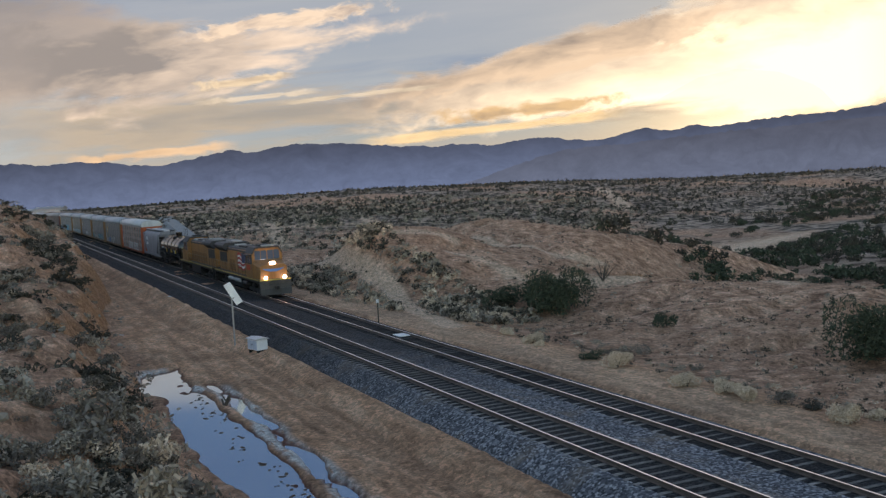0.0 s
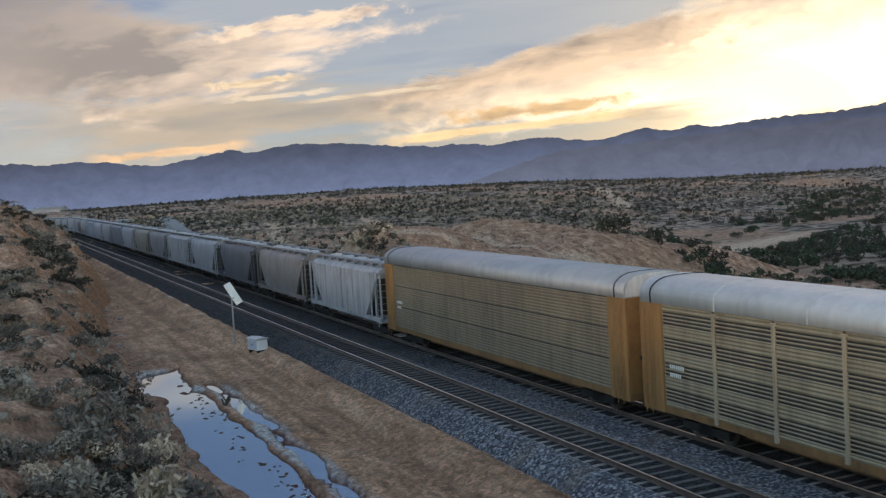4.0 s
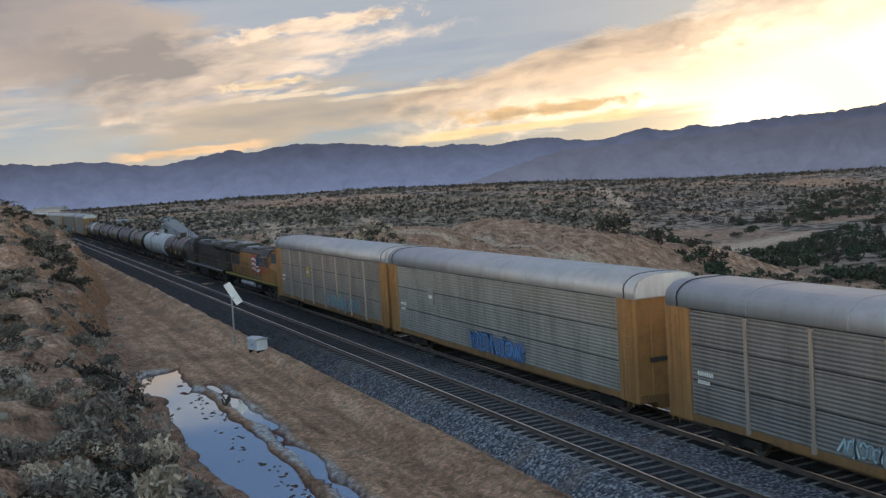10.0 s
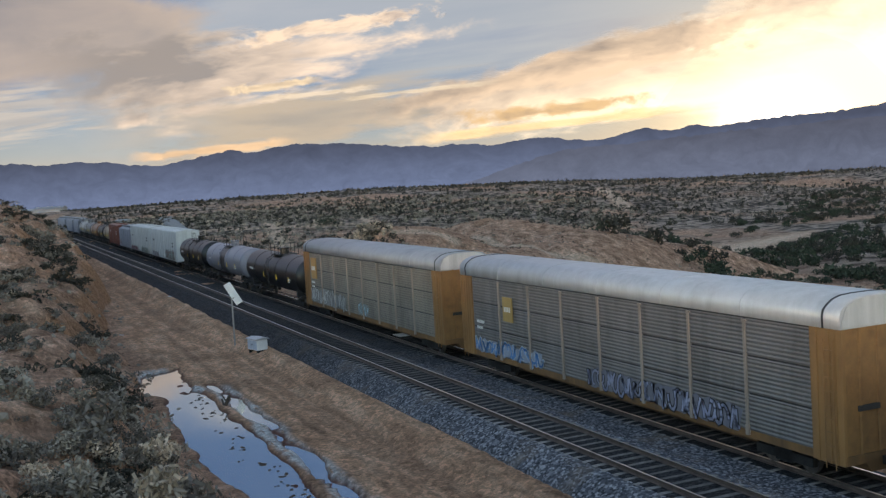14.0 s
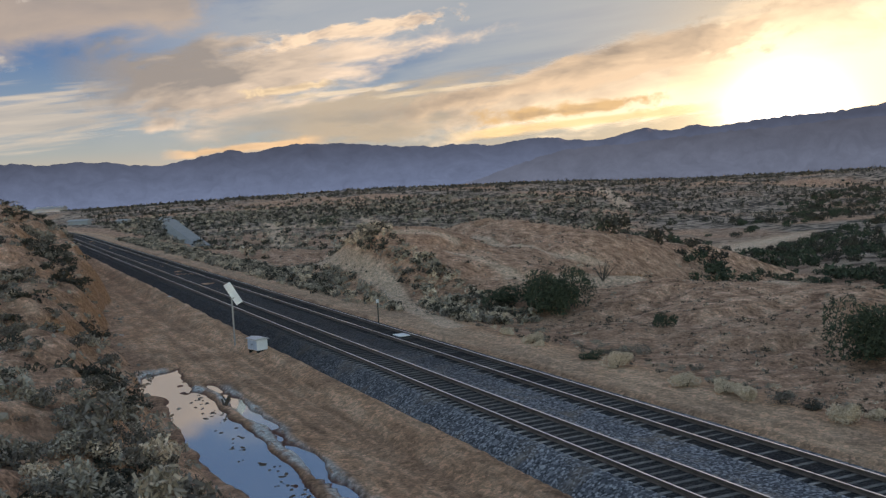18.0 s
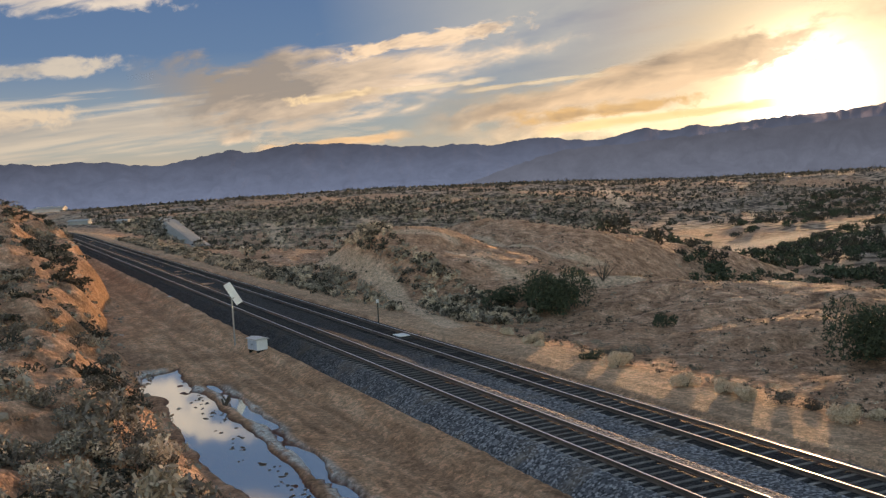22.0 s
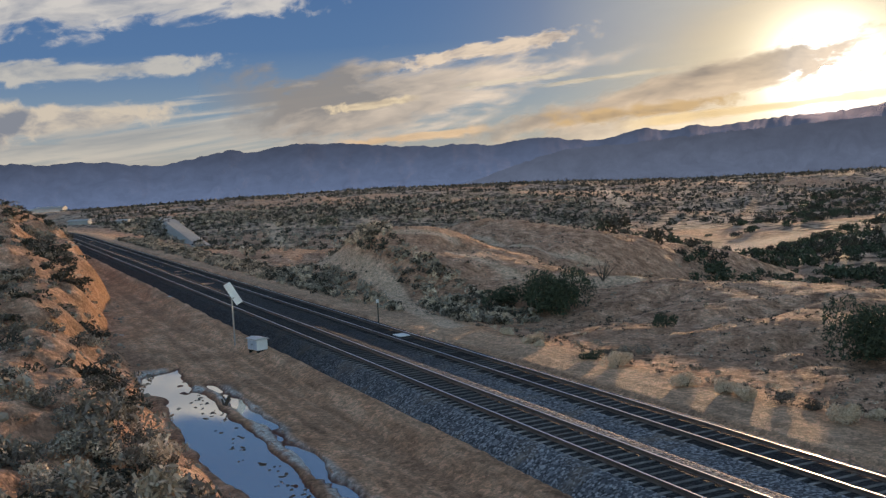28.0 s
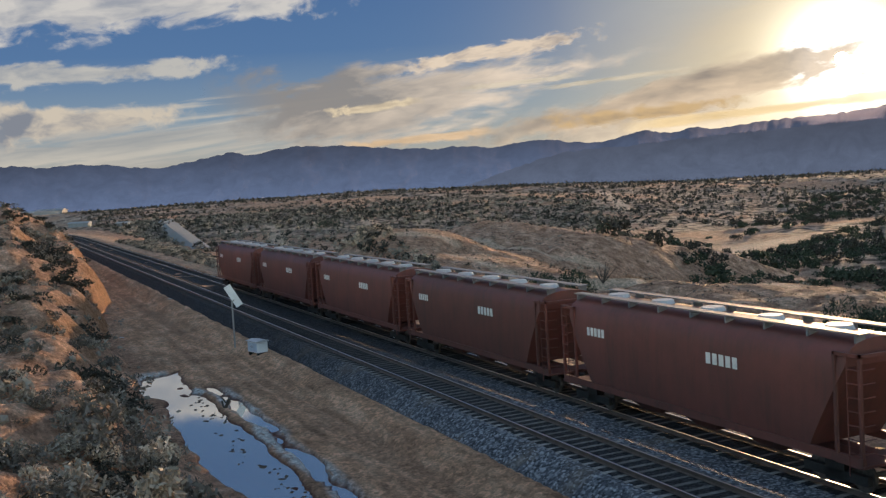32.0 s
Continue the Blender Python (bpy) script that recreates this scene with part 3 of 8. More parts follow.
    layer = me.color_attributes.new("zone", "FLOAT_COLOR", "POINT")
    layer.data.foreach_set("color", np.stack([np.clip(road, 0, 1), np.clip(wash, 0, 1), np.clip(scrub - wash, 0, 1), mud], -1).astype(np.float32).ravel())
    ob = part("ground", me, SOIL, None)
    smooth(ob)
    return tagged(ob, "pale brown desert soil with a graded dirt road", "ground", kind="structure")


ground = build_ground()


def strip(name, profile, s0, s1, lane, lift, material, parent, label="", pieces=60):
    """A profile (rows of y, z) drawn along the line from s0 to s1."""
    bm = bmesh.new()
    rows = []
    for k in range(pieces + 1):
        s = s0 + (s1 - s0) * k / pieces
        x, y, a = track_at(s, lane)
        rows.append([bm.verts.new((x - py * math.sin(a), y + py * math.cos(a), lift + pz)) for py, pz in profile])
    for a, b in zip(rows, rows[1:]):
        for k in range(len(profile) - 1):
            bm.faces.new((a[k], b[k], b[k + 1], a[k + 1]))
    bmesh.ops.recalc_face_normals(bm, faces=bm.faces)
    return part(name, bm, material, parent, label)


def build_tracks():
    bed = strip("ballast_bed", [(-8.9, -0.7), (-8.1, 0.05), (-7.3, 0.5), (-4.15, 0.505), (-2.6, -0.205), (1.5, -0.21), (2.2, -0.6), (2.7, -0.95)], -900, 240, 0, 0, BALLAST, None, pieces=160)
    tagged(bed, "dark grey crushed stone ballast under two tracks", "ballast", kind="structure")
    rail = [(-0.07, -0.17), (-0.07, -0.155), (-0.012, -0.13), (-0.012, -0.045), (-0.037, -0.03), (-0.037, -0.004), (0.037, -0.004), (0.037, -0.03), (0.012, -0.045), (0.012, -0.13), (0.07, -0.155), (0.07, -0.17)]
    head = [(-0.034, -0.006), (-0.034, 0.0), (0.034, 0.0), (0.034, -0.006)]
    for lane, lift, words in ((0, 0, "far railway track with polished rails on concrete sleepers"), (NEAR_Y, NEAR_Z, "nearer railway track with rusty rails on concrete sleepers")):
        thing = tagged(new("railway_track"), words, "track", kind="structure")
        for side in (-0.7525, 0.7525):
            r = strip("rail", rail, -900, 240, lane + side, lift, RAIL_STEEL, thing, pieces=110)
            strip("rail_head", head, -900, 240, lane + side, lift, RAIL_HEAD, r, "bright worn running surface", pieces=110)
        for side, wide in ((0.0, 1.24),):
            strip("oily_ballast", [(-wide, -0.262), (-wide + 0.06, -0.192), (wide - 0.06, -0.192), (wide, -0.262)], -900, 240, lane + side, lift, OILY_BALLAST, thing, "blackened ballast beside the rails", pieces=110)
        bm = bmesh.new()
        bmesh.ops.create_cube(bm, size=1.0, matrix=Matrix.Diagonal((0.2, 2.6, 0.2, 1)))
        bmesh.ops.bevel(bm, geom=[e for e in bm.edges], offset=0.02, segments=1, affect="EDGES")
        me = bpy.data.meshes.new("sleeper")
        bm.to_mesh(me)
        bm.free()
        me.materials.append(SLEEPER)
        for k in range(150):
            ob = new("sleeper", me)
            ob.parent = thing
            ob.matrix_local = pose(-14 - 0.61 * k, lane + random.uniform(-0.02, 0.02), lift - (0.278 if lane else 0.285) + random.uniform(-0.012, 0.012), random.uniform(-0.2, 0.2), 0, random.uniform(-0.6, 0.6))
        bm = bmesh.new()
        for k in range(150, 560):
            x, y, a = track_at(-14 - 0.61 * k, lane)
            bmesh.ops.create_cube(bm, size=1.0, matrix=pose(x, y, lift - 0.275, 0, 0, math.degrees(a)) @ Matrix.Diagonal((0.2, 2.6, 0.2, 1)))
        tagged(part("sleepers", bm, SLEEPER, thing), kind="stuff")


build_tracks()


# ---- far ranges and sky ----
def build_range(name, words, far, depth, peaks, az0, az1, foot, material, seed):
    """A ridge seen across the plain. peaks: az, el in degrees, width in degrees."""
    cols, rows = 900, 26
    az = np.linspace(az0, az1, cols)
    crest = np.full(cols, 0.0)
    for a, e, w in peaks:
        crest = np.maximum(crest, e - np.abs((az - a) / w) ** 1.1 * 0.26)
    crest = crest + 0.05 * fbm(az, az * 0, 0.9, 4, seed) + 0.085 * fbm(az, az * 0, 0.3, 3, seed + 9)
    fade = step(az0, az0 - 9.0, az)
    crest = crest * fade - 0.9 * (1 - fade)
    bm_v, faces = [], []
    for j in range(rows):
        v = j / (rows - 1)
        el = crest * v ** 1.15
        rr = far + depth * v + 260 * fbm(az * 1.0, np.full(cols, v * 6.0), 1.3, 4, seed + 3) * (1 - abs(2 * v - 1)) 
        a = np.radians(az)
        z = EYE[2] + rr * np.tan(np.radians(el)) + (foot - EYE[2]) * (1 - v) + 30 * (1 - v) * v * fbm(az, np.full(cols, v * 4.0), 0.9, 4, seed + 5)
        bm_v.append(np.stack([EYE[0] + rr * np.cos(a), EYE[1] + rr * np.sin(a), z], -1))
    verts = np.concatenate(bm_v)
    for j in range(rows - 1):
        for k in range(cols - 1):
            faces.append((j * cols + k, (j + 1) * cols + k, (j + 1) * cols + k + 1, j * cols + k + 1))
    me = bpy.data.meshes.new(name)
    me.from_pydata(verts.tolist(), [], faces)
    ob = part(name, me, material, None)
    smooth(ob)
    return tagged(ob, words, "mountain", kind="structure")


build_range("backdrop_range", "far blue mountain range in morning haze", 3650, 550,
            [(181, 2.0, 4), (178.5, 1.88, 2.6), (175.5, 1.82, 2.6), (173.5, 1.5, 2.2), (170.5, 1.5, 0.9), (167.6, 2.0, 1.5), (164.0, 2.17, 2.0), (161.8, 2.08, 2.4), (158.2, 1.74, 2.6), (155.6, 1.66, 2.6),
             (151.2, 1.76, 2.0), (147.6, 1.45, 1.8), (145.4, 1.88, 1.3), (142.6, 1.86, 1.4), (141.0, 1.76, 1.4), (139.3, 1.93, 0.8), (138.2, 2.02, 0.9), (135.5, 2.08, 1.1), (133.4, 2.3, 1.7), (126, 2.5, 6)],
            200, 100, -115, range_material("haze_glow_rock", (0.128, 0.178, 0.300), (0.064, 0.082, 0.130), -20, 150), 3)
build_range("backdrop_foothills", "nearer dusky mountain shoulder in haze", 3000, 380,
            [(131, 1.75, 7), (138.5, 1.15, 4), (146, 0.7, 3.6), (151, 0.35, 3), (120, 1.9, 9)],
            158, 100, -115, range_material("dusky_haze_glow", (0.118, 0.150, 0.225), (0.078, 0.092, 0.130), -20, 110), 13)


def build_sky():
    far = 4750.0
    bm = bmesh.new()
    rows = []
    for j in range(25):
        el = radians(-1.0 + 46.0 * j / 24)
        rows.append([bm.verts.new((EYE[0] + far * math.cos(el) * math.cos(radians(a)), EYE[1] + far * math.cos(el) * math.sin(radians(a)), EYE[2] + far * math.sin(el))) for a in np.linspace(215, 95, 61)])
    for a, b in zip(rows, rows[1:]):
        for k in range(60):
            bm.faces.new((a[k], a[k + 1], b[k + 1], b[k]))
    ob = part("backdrop_sky", bm, sky_material(), None)
    smooth(ob)
    tagged(ob, "clear morning sky, pale gold low down and blue above", "sky", kind="structure")


build_sky()
# ---- clouds and sun ----
CLOUDS = []
SKY_DRIFT = [(0.0, 0.0, 0.0), (6.0, 0.10, 0.08), (9.0, 0.135, 0.12), (13.0, 0.20, 0.18), (17.0, 0.29, 0.27), (17.9, 0.33, 0.31), (19.0, 0.47, 0.44), (23.0, 0.72, 0.70), (28.0, 0.985, 0.985), (32.0, 1.0, 1.0)]


def cloud(words, a0, e0, a1, e1, w, h, lean, material, far, drift=None):
    """A sheet of cloud w by h degrees, which drifts from (a0, e0) to (a1, e1)."""
    bm = bmesh.new()
    cols, rows = max(2, int(w / 2)), max(2, int(h / 2))
    grid = []
    for j in range(rows + 1):
        b = radians(h * (j / rows - 0.5))
        grid.append([])
        for i in range(cols + 1):
            a = radians(w * (i / cols - 0.5))
            grid[-1].append(bm.verts.new((far * math.sin(a) * math.cos(b), far * math.sin(b), far * (1 - math.cos(a) * math.cos(b)))))
    for p, q in zip(grid, grid[1:]):
        for i in range(cols):
            bm.faces.new((p[i], p[i + 1], q[i + 1], q[i]))
    ob = smooth(part("cloud", bm, material, None))
    tagged(ob, words, "cloud", "morning clouds")
    ob.matrix_world = sky_pose(a0, e0, far, lean)
    CLOUDS.append((ob, a0, e0, a1, e1, lean, far, drift or SKY_DRIFT))
    return ob


CREAM = (0.92, 0.77, 0.60)
WHITE_HOT = (1.7, 1.42, 0.98)
# the grey body rides with the rest until the sun is up, then climbs overhead
CLIMB = [(0.0, 0.0, 0.0), (6.0, 0.10, 0.02), (13.0, 0.20, 0.06), (17.0, 0.29, 0.12), (18.5, 0.40, 0.26), (21.0, 0.60, 0.6), (24.0, 0.8, 0.9), (28.0, 0.985, 1.0), (32.0, 1.0, 1.02)]
cloud("soft grey cloud body over the hills", 176.5, 7.2, 170.0, 22.0, 22, 8.6, 4,
      cloud_material("grey_cloud", [(-0.75, -1.0, 1.35), (-0.2, 1.0, 0.0), (-1.0, 0.35, 0.78)], (0.48, 0.415, 0.35), (0.29, 0.28, 0.275), 2.0, 3.0, 0.3, 0.42, (1.2, 1.5), shade_at=0.5, toward=(0.3, -0.3), mottle=0.8, band=0.2, dense=0.88), 4310, CLIMB)
cloud("broad cream cloud with a bright ragged tip", 167.6, 7.2, 156.2, 4.7, 25, 7.4, 7,
      cloud_material("cream_cloud", [(-0.40, -1.0, 1.0), (-0.56, 1.0, 0.14), (1.0, 0.6, -0.22)], CREAM, (0.31, 0.295, 0.28), 1.0, 3.9, 0.3, 0.5, (1.4, 1.9), shade_at=0.52, toward=(0.75, -0.4), mottle=0.95, band=0.22, dense=0.95), 4300)
cloud("trailing streaks of pale cloud low in the sky", 186.0, 4.4, 166.0, 3.2, 40, 5.0, 4,
      cloud_material("trailing_cloud", [(0.0, 1.0, -0.04), (0.0, -1.0, 0.96), (-1.0, 0.0, 0.98)], (0.66, 0.61, 0.52), (0.33, 0.35, 0.36), 52.0, 3.4, 0.5, 0.62, (1.6, 2.6), 0.8, band=0.2), 4530)
cloud("thin feathered cloud streak in front of a cream cloud", 163.8, 8.7, 152.8, 6.6, 13, 1.5, 7,
      cloud_material("feathered_cloud", [(0.0, 1.0, -0.12), (0.0, -1.0, 0.88), (-1.0, 0.0, 0.98)], (0.95, 0.78, 0.58), (0.5, 0.43, 0.37), 33.0, 4.5, 0.35, 0.7, (1.4, 0.6), 0.9), 4292)
cloud("long bright cloud bank in front of the rising sun", 146.6, 5.4, 138.6, 3.4, 36, 9.4, 3,
      cloud_material("golden_cloud", [(0.62, -1.0, 0.50), (0.3, 1.0, -0.26), (1.0, 0.0, -0.02)], WHITE_HOT, (0.54, 0.46, 0.37), 4.0, 3.9, 0.2, 0.6, (1.5, 1.5), shade_at=0.56, toward=(0.95, -0.75), band=0.24, mottle=0.7), 4400)
cloud("dull taupe leading edge of the bright cloud bank", 150.2, 6.1, 143.3, 3.9, 25, 3.6, 8,
      cloud_material("taupe_cloud", [(0.35, -1.0, 0.62), (0.1, 1.0, -0.16), (1.0, 0.4, -0.05), (-1.0, 0.0, 0.96)], (0.86, 0.68, 0.48), (0.34, 0.295, 0.25), 41.0, 4.2, 0.26, 0.6, (2.0, 1.0), 0.92, shade_at=0.52, toward=(0.35, -0.7), band=0.2, mottle=0.9), 4360)
cloud("low dull cloud streaks along the ridge", 160.0, 3.9, 124.0, 3.3, 46, 4.4, 1,
      cloud_material("dull_cloud", [(0.0, 1.0, 0.0), (0.0, -1.0, 1.0)], (0.52, 0.45, 0.34), (0.38, 0.355, 0.30), 7.0, 3.2, 0.5, 0.6, (1.6, 1.4), 0.85), 4520)
for az, el, w, h, tint in ((171.5, 2.05, 9, 1.0, (0.95, 0.66, 0.38)), (153.5, 2.35, 15, 1.1, (1.1, 0.82, 0.42)), (166.0, 4.75, 7, 0.6, (0.82, 0.72, 0.55)), (160.5, 4.6, 9, 0.5, (0.80, 0.70, 0.52))):
    cloud("thin glowing cloud streak low over the ridge", az, el, az - 14, el + 0.1, w, h, 3,
          cloud_material("glowing_streak", [(0.0, 1.0, -0.1), (0.0, -1.0, 0.9)], tint, tuple(0.8 * c for c in tint), az, 3.0, 0.4, 0.4, (1.0, 0.6), 0.8), 4283 - w)
cloud("small pale cloud streak in the blue gap", 166.8, 5.6, 160, 4.0, 6, 0.9, 5,
      cloud_material("pale_streak", [(0.0, 1.0, -0.1), (0.0, -1.0, 0.9), (1.0, 0, 0.0)], (0.84, 0.70, 0.48), (0.5, 0.42, 0.32), 9.0, 3.0, 0.4, 0.5, (1.0, 0.6)), 4285)
cloud("small dark cloud streak under the bank", 151.5, 3.2, 145.5, 2.7, 13, 1.5, 2,
      cloud_material("dark_streak", [(0.0, 1.0, -0.1), (0.0, -1.0, 0.9), (1.0, 0, 0.0), (-1, 0, 1)], (0.72, 0.5, 0.25), (0.36, 0.28, 0.20), 29.0, 3.2, 0.4, 0.6, (1.6, 0.5), 0.9), 4290)
cloud("flat white morning cloud with a grey base", 190.5, 3.9, 174.6, 3.9, 12, 3.2, 3,
      cloud_material("white_cloud", [(-0.4, -1.0, 1.05), (-0.2, 1.0, -0.12), (-1.0, 0.2, 0.9)], (0.70, 0.62, 0.50), (0.26, 0.285, 0.33), 12.0, 3.4, 0.25, 0.55, (1.5, 0.9), toward=(0.2, 0.35)), 4282)
cloud("thin white cloud streak", 190.0, 6.7, 173.5, 6.5, 15, 2.0, 3,
      cloud_material("thin_cloud", [(0.0, 1.0, -0.1), (-0.3, -1.0, 1.0), (-1.0, 0.2, 0.9)], (0.62, 0.60, 0.54), (0.36, 0.39, 0.42), 15.0, 3.5, 0.35, 0.65, (1.6, 0.7), 0.9), 4284)
cloud("high white broken cloud", 193.5, 11.4, 171.0, 9.9, 24, 4.4, 5,
      cloud_material("broken_cloud", [(0.0, 1.0, -0.1), (0.0, -1.0, 1.0), (-1.0, 0.2, 0.9)], (0.70, 0.68, 0.64), (0.38, 0.41, 0.46), 18.0, 4.2, 0.3, 0.75, (1.6, 0.9)), 4286)
cloud("thin milky veil of high cloud", 160.0, 7.5, 122.0, 14.0, 56, 15, 4,
      cloud_material("milky_veil", [(0.0, 1.0, 0.0), (0.0, -1.0, 1.0)], (0.52, 0.56, 0.55), (0.41, 0.475, 0.50), 25.0, 3.0, 0.5, 0.35, (0.8, 2.4), 0.66, band=0.2), 4580)
cloud("wide high cloud overhead in the east", 160.0, 24.0, 152.0, 46.0, 80, 20, 0,
      cloud_material("high_cloud", [(0.0, 1.0, 0.0), (0.0, -1.0, 1.0)], (1.25, 1.2, 1.12), (0.6, 0.64, 0.7), 21.0, 4.0, 0.4, 0.6, (2.0, 1.0), 0.8), 4600)

sun = tagged(new("sun"), "white-hot morning sun rising over the ridge", "sun")
bm = bmesh.new()
bmesh.ops.create_uvsphere(bm, u_segments=24, v_segments=12, radius=24.0)
part("disc", bm, glow("sun_fire", (1.0, 0.66, 0.36), 58000.0 * DIM), sun)
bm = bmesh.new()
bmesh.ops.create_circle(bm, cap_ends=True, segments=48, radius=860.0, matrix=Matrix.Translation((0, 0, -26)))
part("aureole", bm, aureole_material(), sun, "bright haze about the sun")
SUN_ROWS = [(0.0, 140.6, -1.9), (10.0, 139.4, -0.5), (17.0, 138.3, 0.85), (17.6, 138.21, 1.2), (18.0, 138.14, 1.62), (19.0, 137.82, 2.05), (20.0, 137.58, 2.6), (22.0, 137.18, 3.05), (24.0, 136.84, 3.45), (28.0, 136.23, 4.02), (30.0, 135.73, 4.48), (32.0, 135.46, 4.73)]
sun.matrix_world = sky_pose(140.6, -1.9, 4345)
# ---- plants ----
def bush_arrays(seed, leaves, size, lobes=5, squash=0.8, spiky=0.0, base=0.0):
    """Leaf quads of a bush about a metre across, as arrays: lobes of leaves with gaps between."""
    g = np.random.default_rng(seed)
    centres = np.stack([g.uniform(-0.34, 0.34, lobes), g.uniform(-0.34, 0.34, lobes), g.uniform(0.18, 0.5, lobes) * squash], -1)
    which = g.integers(0, lobes, leaves)
    way = g.normal(size=(leaves, 3))
    way /= np.linalg.norm(way, axis=1)[:, None]
    reach = g.uniform(0.5, 1.0, leaves) ** 0.6 * g.uniform(0.17, 0.33, lobes)[which]
    p = centres[which] + way * reach[:, None] * np.array([1, 1, squash])
    if spiky:
        up = p.copy()
        up[:, 2] = np.abs(up[:, 2]) + 0.15
        p = up * g.uniform(1 - spiky, 1 + spiky, leaves)[:, None]
    p[:, 2] = np.maximum(p[:, 2], 0.02 + base)
    u = g.normal(size=(leaves, 3))
    u /= np.linalg.norm(u, axis=1)[:, None]
    v = np.cross(u, g.normal(size=(leaves, 3)))
    v /= np.linalg.norm(v, axis=1)[:, None]
    s = size * g.uniform(0.6, 1.3, leaves)[:, None]
    u, v = u * s * 1.15, v * s * 0.42
    return np.stack([p - u - v, p + u - v, p + u + v, p - u + v], 1)


def quads_mesh(name, q):
    me = bpy.data.meshes.new(name)
    n = len(q)
    me.vertices.add(n * 4)
    me.vertices.foreach_set("co", q.astype(np.float32).ravel())
    me.loops.add(n * 4)
    me.loops.foreach_set("vertex_index", np.arange(n * 4, dtype=np.int32))
    me.polygons.add(n)
    me.polygons.foreach_set("loop_start", np.arange(0, n * 4, 4, dtype=np.int32))
    me.update(calc_edges=True)
    return me


def stems(bm, seed, count, height, thick, spread=0.5):
    g = random.Random(seed)
    for _ in range(count):
        a = g.uniform(0, 2 * math.pi)
        top = Vector((math.cos(a) * spread * g.uniform(0.3, 1) * height, math.sin(a) * spread * g.uniform(0.3, 1) * height, height * g.uniform(0.7, 1.0)))
        way = top.to_track_quat("Z", "Y").to_matrix().to_4x4()
        bmesh.ops.create_cone(bm, cap_ends=True, segments=6, radius1=thick, radius2=thick * 0.35, depth=top.length, matrix=way @ Matrix.Translation((0, 0, top.length / 2)))
    return bm


def shrub(name, words, category, x, y, width, high, material, seed, leaves=420, size=0.045, group="", lobes=7, sink=0.05, trunk=True):
    """One bush as a thing: crown and stems."""
    thing = tagged(new(name), words, category, group)
    thing.matrix_world = pose(x, y, height(x, y) - sink, 0, 0, (seed * 73) % 360)
    q = bush_arrays(seed, leaves, size / max(width, 0.3), lobes) * np.array([width, width, high * 1.15])
    part("crown", quads_mesh("crown", q), material, thing)
    bm = stems(bmesh.new(), seed, 5, high * 0.55, 0.02 + 0.012 * high)
    part("stem", bm, BARK, thing)
    return thing


def scatter(name, words, category, spots, materials, kinds, seed, leaves, size, highs):
    """Uncounted bushes over a stretch of land, one mesh for each kind of leaf."""
    g = np.random.default_rng(seed)
    spots = np.asarray(spots)
    z = land(spots[:, 0], spots[:, 1])
    protos = [bush_arrays(seed + k, leaves, size, 4) for k in range(4)]
    pick = g.choice(len(materials), len(spots), p=kinds)
    for k, mat in enumerate(materials):
        got = []
        for i in np.nonzero(pick == k)[0]:
            a = g.uniform(0, 6.283)
            w = g.uniform(*highs) * g.uniform(0.9, 1.5)
            h = w * g.uniform(0.6, 0.95)
            c, s = math.cos(a) * w, math.sin(a) * w
            q = protos[i % 4]
            got.append(np.stack([q[..., 0] * c - q[..., 1] * s + spots[i, 0], q[..., 0] * s + q[..., 1] * c + spots[i, 1], q[..., 2] * h * 1.2 + z[i] - 0.04], -1))
        if got:
            tagged(part(name, quads_mesh(name, np.concatenate(got)), mat, None), words[k], category, kind="stuff")


def spots_in(seed, count, x0, x1, y0, y1, keep):
    g = np.random.default_rng(seed)
    x, y = g.uniform(x0, x1, count), g.uniform(y0, y1, count)
    ok = keep(x, y) > g.uniform(0, 1, count)
    return np.stack([x[ok], y[ok]], -1)


def sees(x, y, margin=3.0):
    """True in the sector that the camera looks over."""
    a = np.degrees(np.arctan2(y - EYE[1], x - EYE[0])) % 360
    return (a > 133.0 - margin) & (a < 179.0 + margin)


